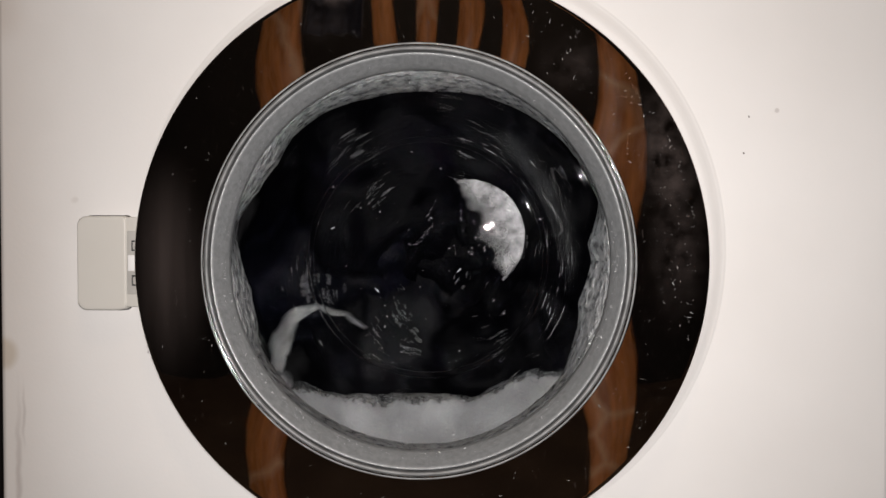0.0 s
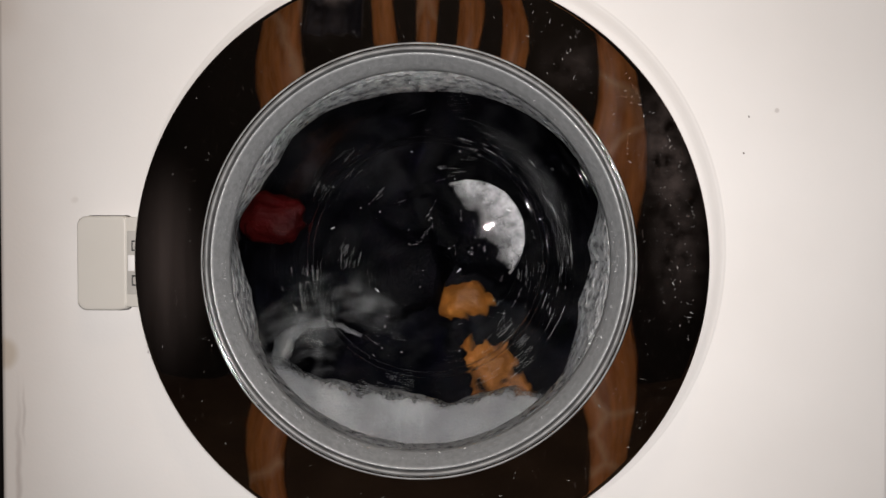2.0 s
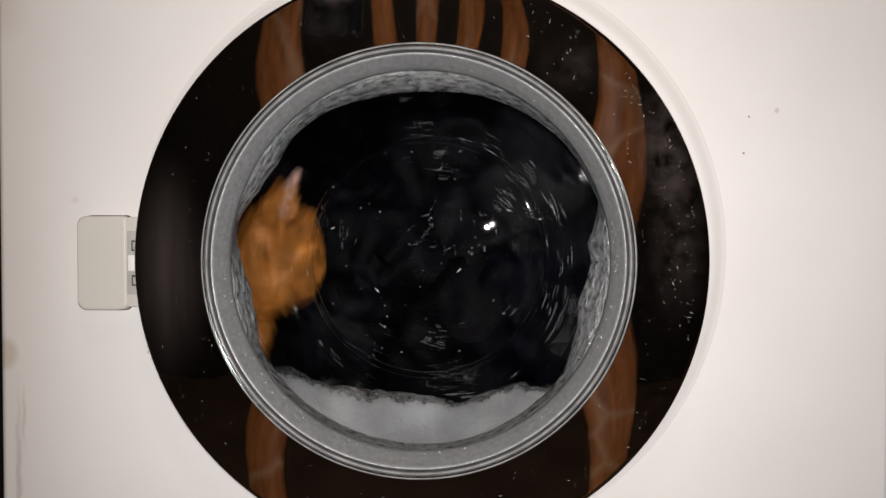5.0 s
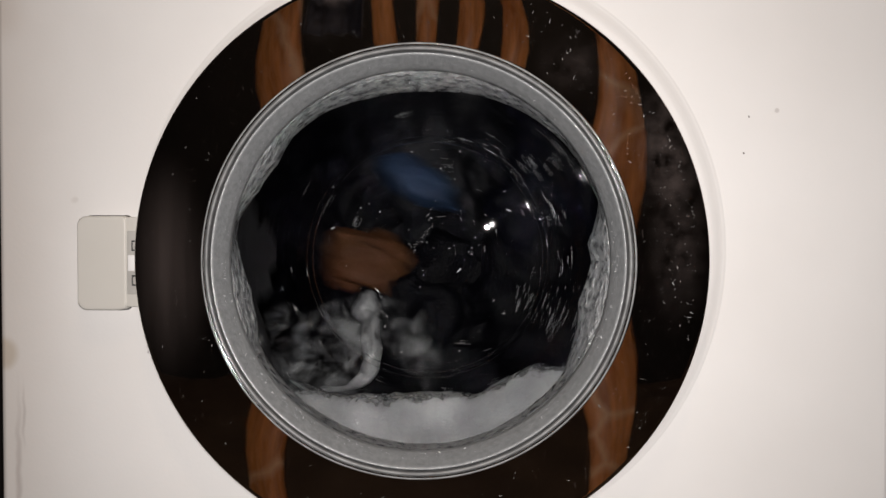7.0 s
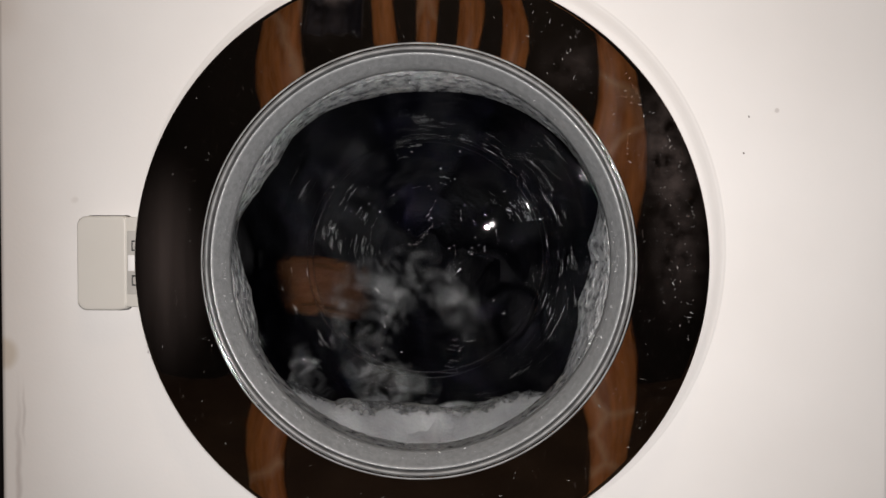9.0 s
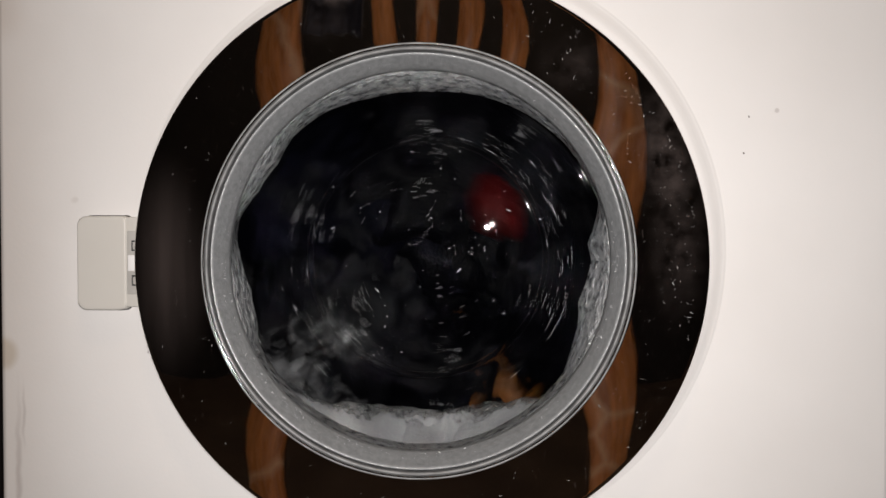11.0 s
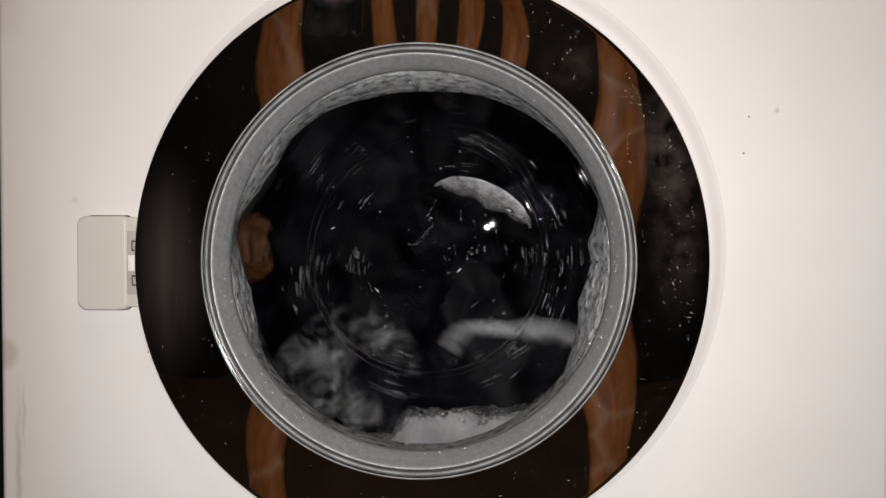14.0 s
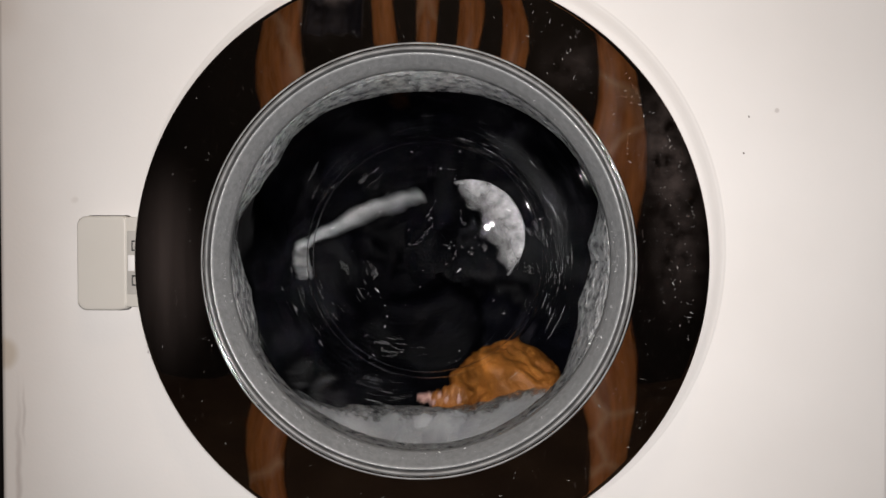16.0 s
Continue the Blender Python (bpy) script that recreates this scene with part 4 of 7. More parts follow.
    walk(orange_garment, [
        (0, drum(0.068, 0.320, -0.134, 372)), (0.1, drum(-0.015, 0.320, -0.149, 339)), (0.2, drum(-0.093, 0.320, -0.118, 306)),
        (0.3, drum(-0.140, 0.256, -0.018, 273)), (0.4, drum(-0.138, 0.150, 0.034, 240)), (0.5, drum(-0.080, 0.150, 0.043, 214)),
        (0.6, drum(-0.013, 0.150, 0.010, 180)), (0.7, drum(0.055, 0.150, -0.048, 151)), (0.8, drum(0.089, 0.150, -0.097, 134)),
        (0.9, drum(0.057, 0.256, -0.133, 99)), (1, drum(0.011, 0.320, -0.150, 64)), (1.1, drum(-0.039, 0.320, -0.145, 29)),
        (1.2, drum(-0.085, 0.320, -0.124, -5)), (1.3, drum(-0.121, 0.320, -0.089, -40)), (1.4, drum(-0.148, 0.256, -0.046, -75)),
        (1.5, drum(-0.167, 0.150, 0.006, -110)), (1.6, drum(-0.120, 0.150, 0.032, -135)), (1.7, drum(-0.044, 0.150, 0.046, -160)),
        (1.8, drum(0.014, 0.185, -0.017, -198)), (1.9, drum(0.064, 0.225, -0.108, -228)), (2, drum(0.058, 0.228, -0.119, -248)),
        (2.1, drum(0.017, 0.256, -0.143, -287)), (2.2, drum(-0.031, 0.320, -0.147, -325)), (2.3, drum(-0.077, 0.320, -0.129, -364)),
        (2.4, drum(-0.115, 0.320, -0.097, -403)), (2.5, drum(-0.136, 0.320, -0.053, -441)), (2.6, drum(-0.140, 0.150, -0.006, -480)),
        (2.7, drum(-0.096, 0.150, 0.003, -510)), (2.8, drum(-0.038, 0.150, -0.010, -540)), (2.9, drum(0.002, 0.150, -0.037, -571)),
        (3, drum(0.014, 0.150, -0.091, -603)), (3.1, drum(0.063, 0.150, -0.124, -625)), (3.2, drum(0.028, 0.256, -0.145, -662)),
        (3.3, drum(-0.014, 0.320, -0.149, -699)), (3.4, drum(-0.054, 0.320, -0.140, -736)), (3.5, drum(-0.091, 0.256, -0.121, -773)),
        (3.6, drum(-0.126, 0.150, -0.094, -810)), (3.7, drum(-0.124, 0.150, -0.059, -830)), (3.8, drum(-0.127, 0.150, -0.025, -860)),
        (3.9, drum(-0.098, 0.150, 0.001, -898)), (4, drum(-0.068, 0.150, -0.001, -922)), (4.1, drum(-0.041, 0.150, -0.027, -950)),
        (4.2, drum(-0.013, 0.150, -0.089, -986)), (4.3, drum(-0.116, 0.256, -0.059, -1013)), (4.4, drum(-0.133, 0.320, 0.070, -1040)),
        (4.5, drum(-0.019, 0.320, 0.149, -1066)), (4.6, drum(0.111, 0.320, 0.101, -1093)), (4.7, drum(0.146, 0.320, -0.033, -1120)),
        (4.8, drum(0.057, 0.320, -0.139, -1146)), (4.9, drum(-0.078, 0.256, -0.121, -1173)), (5, drum(-0.140, 0.150, -0.006, -1200)),
        (5.1, drum(-0.088, 0.150, 0.016, -1230)), (5.2, drum(-0.018, 0.150, 0.001, -1260)), (5.3, drum(0.043, 0.150, -0.044, -1291)),
        (5.4, drum(0.083, 0.150, -0.099, -1315)), (5.5, drum(0.059, 0.256, -0.131, -1337)), (5.6, drum(0.024, 0.320, -0.148, -1358)),
        (5.7, drum(-0.017, 0.320, -0.149, -1380)), (5.8, drum(-0.056, 0.320, -0.139, -1402)), (5.9, drum(-0.091, 0.320, -0.120, -1423)),
        (6, drum(-0.119, 0.320, -0.091, -1445)), (6.1, drum(-0.139, 0.320, -0.056, -1467)), (6.2, drum(-0.152, 0.256, -0.018, -1488)),
        (6.3, drum(-0.161, 0.150, 0.025, -1510)), (6.4, drum(-0.089, 0.19, 0.049, -1543)), (6.5, drum(0.006, 0.200, -0.014, -1579)),
        (6.6, drum(0.039, 0.21, -0.109, -1620)), (6.7, drum(0.020, 0.256, -0.139, -1655)), (6.8, drum(-0.009, 0.320, -0.150, -1690)),
        (6.9, drum(-0.039, 0.320, -0.145, -1725)), (7, drum(-0.067, 0.320, -0.134, -1760)), (7.1, drum(-0.093, 0.256, -0.119, -1795)),
        (7.2, drum(-0.122, 0.205, -0.104, -1830)), (7.3, drum(-0.143, 0.210, -0.054, -1850)), (7.4, drum(-0.137, 0.210, -0.000, -1875)),
        (7.5, drum(-0.059, 0.208, -0.000, -1916)), (7.6, drum(0.026, 0.205, -0.040, -1951)), (7.7, drum(0.087, 0.21, -0.091, -1980)),
        (7.8, drum(0.071, 0.256, -0.125, -2014)), (7.9, drum(0.040, 0.320, -0.145, -2048)), (8, drum(0.004, 0.320, -0.150, -2081)),
        (8.1, drum(-0.033, 0.320, -0.146, -2115)), (8.2, drum(-0.067, 0.320, -0.134, -2149)), (8.3, drum(-0.098, 0.320, -0.114, -2182)),
        (8.4, drum(-0.133, 0.256, -0.094, -2216)), (8.5, drum(-0.179, 0.195, -0.069, -2250)), (8.6, drum(-0.070, 0.205, 0.039, -2283)),
        (8.7, drum(0.024, 0.210, -0.005, -2306)), (8.8, drum(0.093, 0.210, -0.067, -2343)), (8.9, drum(0.084, 0.256, -0.110, -2376)),
        (9, drum(0.053, 0.320, -0.141, -2410)), (9.1, drum(0.009, 0.320, -0.150, -2443)), (9.2, drum(-0.035, 0.320, -0.146, -2476)),
        (9.3, drum(-0.076, 0.320, -0.129, -2510)), (9.4, drum(-0.110, 0.320, -0.102, -2543)), (9.5, drum(-0.137, 0.256, -0.066, -2577)),
        (9.6, drum(-0.158, 0.150, -0.024, -2610)), (9.7, drum(-0.083, 0.150, 0.036, -2640)), (9.8, drum(0.012, 0.150, 0.016, -2670)),
        (9.9, drum(0.088, 0.150, -0.064, -2700)), (10, drum(0.074, 0.256, -0.115, -2741)), (10.1, drum(0.030, 0.320, -0.147, -2783)),
        (10.2, drum(-0.025, 0.320, -0.148, -2824)), (10.3, drum(-0.076, 0.320, -0.129, -2866)), (10.4, drum(-0.118, 0.320, -0.093, -2907)),
        (10.5, drum(-0.144, 0.256, -0.044, -2949)), (10.6, drum(-0.158, 0.150, 0.011, -2990)), (10.7, drum(-0.063, 0.150, 0.076, -3020)),
        (10.8, drum(0.043, 0.150, 0.051, -3060)), (10.9, drum(0.098, 0.150, -0.054, -3090)), (11, drum(0.048, 0.256, -0.126, -3136)),
        (11.1, drum(-0.049, 0.320, -0.142, -3182)), (11.2, drum(-0.129, 0.320, -0.077, -3229)), (11.3, drum(-0.148, 0.320, 0.025, -3275)),
        (11.4, drum(-0.097, 0.320, 0.114, -3321)), (11.5, drum(-0.001, 0.320, 0.150, -3368)), (11.6, drum(0.083, 0.256, 0.099, -3414)),
        (11.7, drum(0.090, 0.215, 0.016, -3460)), (11.8, drum(0.122, 0.256, -0.042, -3497)), (11.9, drum(0.100, 0.320, -0.112, -3534)),
        (12, drum(0.033, 0.320, -0.146, -3572)), (12.1, drum(-0.042, 0.320, -0.144, -3609)), (12.2, drum(-0.107, 0.320, -0.105, -3646)),
        (12.3, drum(-0.145, 0.320, -0.040, -3683)), (12.4, drum(-0.146, 0.320, 0.036, -3721)), (12.5, drum(-0.101, 0.256, 0.094, -3758)),
        (12.6, drum(-0.037, 0.150, 0.116, -3795)), (12.7, drum(0.090, 0.150, 0.001, -3830)), (12.8, drum(0.117, 0.256, -0.053, -3861)),
        (12.9, drum(0.098, 0.320, -0.113, -3892)), (13, drum(0.041, 0.320, -0.144, -3923)), (13.1, drum(-0.023, 0.320, -0.148, -3954)),
        (13.2, drum(-0.083, 0.320, -0.125, -3985)), (13.3, drum(-0.128, 0.320, -0.078, -4016)), (13.4, drum(-0.149, 0.320, -0.017, -4047)),
        (13.5, drum(-0.142, 0.320, 0.048, -4078)), (13.6, drum(-0.099, 0.256, 0.094, -4109)), (13.7, drum(-0.043, 0.150, 0.107, -4140)),
        (13.8, drum(0.079, 0.150, 0.020, -4200)), (13.9, drum(0.110, 0.150, -0.084, -4240)), (14, drum(0.075, 0.256, -0.127, -4264)),
        (14.1, drum(0.022, 0.320, -0.148, -4288)), (14.2, drum(-0.036, 0.320, -0.146, -4311)), (14.3, drum(-0.088, 0.320, -0.121, -4335)),
        (14.4, drum(-0.127, 0.320, -0.079, -4359)), (14.5, drum(-0.148, 0.320, -0.026, -4382)), (14.6, drum(-0.150, 0.256, 0.033, -4406)),
        (14.7, drum(-0.133, 0.150, 0.091, -4430)), (14.8, drum(0.018, 0.150, 0.112, -4514)), (14.9, drum(0.089, 0.150, -0.095, -4570)),
        (15, drum(0.055, 0.256, -0.128, -4605)), (15.1, drum(0.008, 0.320, -0.150, -4640)), (15.2, drum(-0.043, 0.320, -0.144, -4675)),
        (15.3, drum(-0.090, 0.320, -0.120, -4710)), (15.4, drum(-0.125, 0.320, -0.082, -4745)), (15.5, drum(-0.146, 0.320, -0.035, -4780)),
        (15.6, drum(-0.122, 0.256, 0.014, -4815)), (15.7, drum(-0.062, 0.150, 0.031, -4850)), (15.8, drum(0.018, 0.150, -0.024, -4935)),
        (15.9, drum(0.057, 0.150, -0.101, -5020)), (16, drum(0.070, 0.150, -0.119, -5052)),
    ])
    walk(brown_cloth, [
        (0, drum(-0.142, 0.278, -0.036, 233)), (0.1, drum(-0.155, 0.200, 0.016, 200)), (0.2, drum(-0.061, 0.200, 0.063, 160)),
        (0.3, drum(0.071, 0.200, -0.025, 110)), (0.4, drum(0.099, 0.278, -0.078, 80)), (0.5, drum(0.082, 0.342, -0.126, 50)),
        (0.6, drum(0.038, 0.342, -0.145, 20)), (0.7, drum(-0.010, 0.342, -0.150, -10)), (0.8, drum(-0.057, 0.342, -0.139, -40)),
        (0.9, drum(-0.098, 0.342, -0.113, -70)), (1, drum(-0.129, 0.342, -0.076, -100)), (1.1, drum(-0.154, 0.278, -0.032, -130)),
        (1.2, drum(-0.181, 0.200, 0.021, -160)), (1.3, drum(-0.084, 0.200, 0.040, -190)), (1.4, drum(0.042, 0.200, 0.016, -230)),
        (1.5, drum(0.114, 0.278, -0.001, -260)), (1.6, drum(0.139, 0.342, -0.057, -290)), (1.7, drum(0.108, 0.342, -0.104, -320)),
        (1.8, drum(0.062, 0.342, -0.137, -350)), (1.9, drum(0.007, 0.342, -0.150, -380)), (2, drum(-0.048, 0.342, -0.142, -410)),
        (2.1, drum(-0.097, 0.342, -0.114, -440)), (2.2, drum(-0.133, 0.342, -0.070, -470)), (2.3, drum(-0.145, 0.278, -0.016, -500)),
        (2.4, drum(-0.144, 0.200, 0.040, -530)), (2.5, drum(-0.056, 0.200, 0.063, -555)), (2.6, drum(0.083, 0.200, -0.039, -610)),
        (2.7, drum(0.096, 0.278, -0.088, -641)), (2.8, drum(0.076, 0.342, -0.130, -672)), (2.9, drum(0.034, 0.342, -0.146, -703)),
        (3, drum(-0.011, 0.342, -0.150, -734)), (3.1, drum(-0.055, 0.342, -0.139, -766)), (3.2, drum(-0.094, 0.342, -0.117, -797)),
        (3.3, drum(-0.125, 0.342, -0.083, -828)), (3.4, drum(-0.142, 0.278, -0.042, -859)), (3.5, drum(-0.152, 0.200, 0.003, -890)),
        (3.6, drum(-0.067, 0.200, 0.011, -910)), (3.7, drum(0.037, 0.200, -0.030, -940)), (3.8, drum(0.102, 0.200, -0.124, -970)),
        (3.9, drum(0.059, 0.278, -0.142, -1005)), (4, drum(0.015, 0.342, -0.149, -1040)), (4.1, drum(-0.030, 0.342, -0.147, -1075)),
        (4.2, drum(-0.071, 0.342, -0.132, -1110)), (4.3, drum(-0.107, 0.342, -0.106, -1145)), (4.4, drum(-0.133, 0.342, -0.070, -1180)),
        (4.5, drum(-0.148, 0.278, -0.028, -1215)), (4.6, drum(-0.150, 0.200, 0.016, -1250)), (4.7, drum(-0.061, 0.200, 0.037, -1275)),
        (4.8, drum(0.043, 0.200, -0.025, -1310)), (4.9, drum(0.100, 0.200, -0.124, -1330)), (5, drum(0.058, 0.278, -0.142, -1365)),
        (5.1, drum(0.016, 0.342, -0.149, -1400)), (5.2, drum(-0.027, 0.342, -0.148, -1435)), (5.3, drum(-0.067, 0.342, -0.134, -1470)),
        (5.4, drum(-0.102, 0.342, -0.110, -1505)), (5.5, drum(-0.129, 0.342, -0.076, -1540)), (5.6, drum(-0.146, 0.278, -0.037, -1575)),
        (5.7, drum(-0.150, 0.200, 0.006, -1610)), (5.8, drum(-0.066, 0.200, 0.006, -1635)), (5.9, drum(0.035, 0.200, -0.046, -1670)),
        (6, drum(0.100, 0.200, -0.124, -1690)), (6.1, drum(0.063, 0.278, -0.139, -1721)), (6.2, drum(0.026, 0.342, -0.148, -1752)),
        (6.3, drum(-0.012, 0.342, -0.150, -1783)), (6.4, drum(-0.049, 0.342, -0.142, -1814)), (6.5, drum(-0.083, 0.342, -0.125, -1846)),
        (6.6, drum(-0.111, 0.342, -0.101, -1877)), (6.7, drum(-0.133, 0.342, -0.070, -1908)), (6.8, drum(-0.140, 0.278, -0.033, -1939)),
        (6.9, drum(-0.129, 0.200, 0.003, -1970)), (7, drum(-0.066, 0.200, -0.010, -1995)), (7.1, drum(0.032, 0.200, -0.071, -2030)),
        (7.2, drum(0.023, 0.278, -0.124, -2068)), (7.3, drum(-0.007, 0.342, -0.150, -2105)), (7.4, drum(-0.042, 0.342, -0.144, -2142)),
        (7.5, drum(-0.074, 0.342, -0.131, -2180)), (7.6, drum(-0.102, 0.342, -0.110, -2218)), (7.7, drum(-0.125, 0.342, -0.083, -2255)),
        (7.8, drum(-0.137, 0.278, -0.051, -2292)), (7.9, drum(-0.148, 0.200, -0.018, -2330)), (8, drum(-0.111, 0.200, -0.013, -2350)),
        (8.1, drum(-0.047, 0.200, -0.037, -2370)), (8.2, drum(0.041, 0.200, -0.106, -2400)), (8.3, drum(0.018, 0.278, -0.138, -2441)),
        (8.4, drum(-0.016, 0.342, -0.149, -2481)), (8.5, drum(-0.051, 0.342, -0.141, -2522)), (8.6, drum(-0.082, 0.342, -0.125, -2563)),
        (8.7, drum(-0.110, 0.342, -0.103, -2604)), (8.8, drum(-0.132, 0.278, -0.075, -2644)), (8.9, drum(-0.155, 0.200, -0.044, -2685)),
        (9, drum(-0.109, 0.200, -0.030, -2705)), (9.1, drum(-0.020, 0.200, -0.103, -2740)), (9.2, drum(-0.115, 0.278, -0.071, -2774)),
        (9.3, drum(-0.144, 0.342, 0.042, -2809)), (9.4, drum(-0.066, 0.342, 0.135, -2843)), (9.5, drum(0.055, 0.342, 0.139, -2878)),
        (9.6, drum(0.140, 0.342, 0.053, -2912)), (9.7, drum(0.133, 0.342, -0.068, -2947)), (9.8, drum(0.039, 0.342, -0.145, -2981)),
        (9.9, drum(-0.080, 0.278, -0.125, -3016)), (10, drum(-0.150, 0.200, -0.025, -3050)), (10.1, drum(-0.087, 0.200, -0.015, -3070)),
        (10.2, drum(0.017, 0.200, -0.062, -3100)), (10.3, drum(0.089, 0.200, -0.124, -3130)), (10.4, drum(0.053, 0.278, -0.135, -3164)),
        (10.5, drum(0.019, 0.342, -0.149, -3199)), (10.6, drum(-0.018, 0.342, -0.149, -3233)), (10.7, drum(-0.054, 0.342, -0.140, -3268)),
        (10.8, drum(-0.086, 0.342, -0.123, -3302)), (10.9, drum(-0.114, 0.342, -0.098, -3337)), (11, drum(-0.134, 0.342, -0.067, -3371)),
        (11.1, drum(-0.103, 0.278, -0.022, -3406)), (11.2, drum(-0.015, 0.200, 0.001, -3440)), (11.3, drum(0.059, 0.200, -0.099, -3470)),
        (11.4, drum(0.033, 0.278, -0.136, -3513)), (11.5, drum(-0.009, 0.342, -0.150, -3556)), (11.6, drum(-0.054, 0.342, -0.140, -3599)),
        (11.7, drum(-0.093, 0.342, -0.118, -3641)), (11.8, drum(-0.124, 0.342, -0.085, -3684)), (11.9, drum(-0.150, 0.278, -0.046, -3727)),
        (12, drum(-0.178, 0.200, 0.001, -3770)), (12.1, drum(-0.095, 0.200, 0.011, -3790)), (12.2, drum(0.020, 0.200, -0.044, -3825)),
        (12.3, drum(0.100, 0.200, -0.124, -3860)), (12.4, drum(0.054, 0.278, -0.143, -3894)), (12.5, drum(0.007, 0.342, -0.150, -3928)),
        (12.6, drum(-0.040, 0.342, -0.145, -3961)), (12.7, drum(-0.082, 0.342, -0.125, -3995)), (12.8, drum(-0.117, 0.342, -0.094, -4029)),
        (12.9, drum(-0.140, 0.342, -0.053, -4062)), (13, drum(-0.148, 0.278, -0.007, -4096)), (13.1, drum(-0.139, 0.200, 0.038, -4130)),
        (13.2, drum(-0.021, 0.200, 0.004, -4170)), (13.3, drum(0.102, 0.200, -0.120, -4210)), (13.4, drum(0.057, 0.278, -0.144, -4249)),
        (13.5, drum(0.008, 0.342, -0.150, -4289)), (13.6, drum(-0.041, 0.342, -0.144, -4328)), (13.7, drum(-0.085, 0.342, -0.123, -4367)),
        (13.8, drum(-0.121, 0.342, -0.089, -4406)), (13.9, drum(-0.157, 0.278, -0.050, -4446)), (14, drum(-0.194, 0.200, 0.004, -4485)),
        (14.1, drum(-0.103, 0.200, 0.026, -4500)), (14.2, drum(-0.018, 0.200, 0.007, -4510)), (14.3, drum(0.063, 0.200, -0.053, -4540)),
        (14.4, drum(0.100, 0.200, -0.129, -4570)), (14.5, drum(0.051, 0.278, -0.146, -4609)), (14.6, drum(0.003, 0.342, -0.150, -4649)),
        (14.7, drum(-0.044, 0.342, -0.143, -4688)), (14.8, drum(-0.087, 0.342, -0.122, -4727)), (14.9, drum(-0.121, 0.342, -0.089, -4766)),
        (15, drum(-0.145, 0.278, -0.047, -4806)), (15.1, drum(-0.155, 0.200, 0.001, -4845)), (15.2, drum(-0.076, 0.200, 0.004, -4870)),
        (15.3, drum(0.025, 0.200, -0.010, -4890)), (15.4, drum(0.095, 0.200, -0.102, -4920)), (15.5, drum(0.026, 0.278, -0.144, -4953)),
        (15.6, drum(-0.057, 0.342, -0.139, -4986)), (15.7, drum(-0.123, 0.342, -0.086, -5019)), (15.8, drum(-0.150, 0.342, -0.006, -5052)),
        (15.9, drum(-0.129, 0.342, 0.076, -5085)), (16, drum(-0.068, 0.342, 0.134, -5118)),
    ])
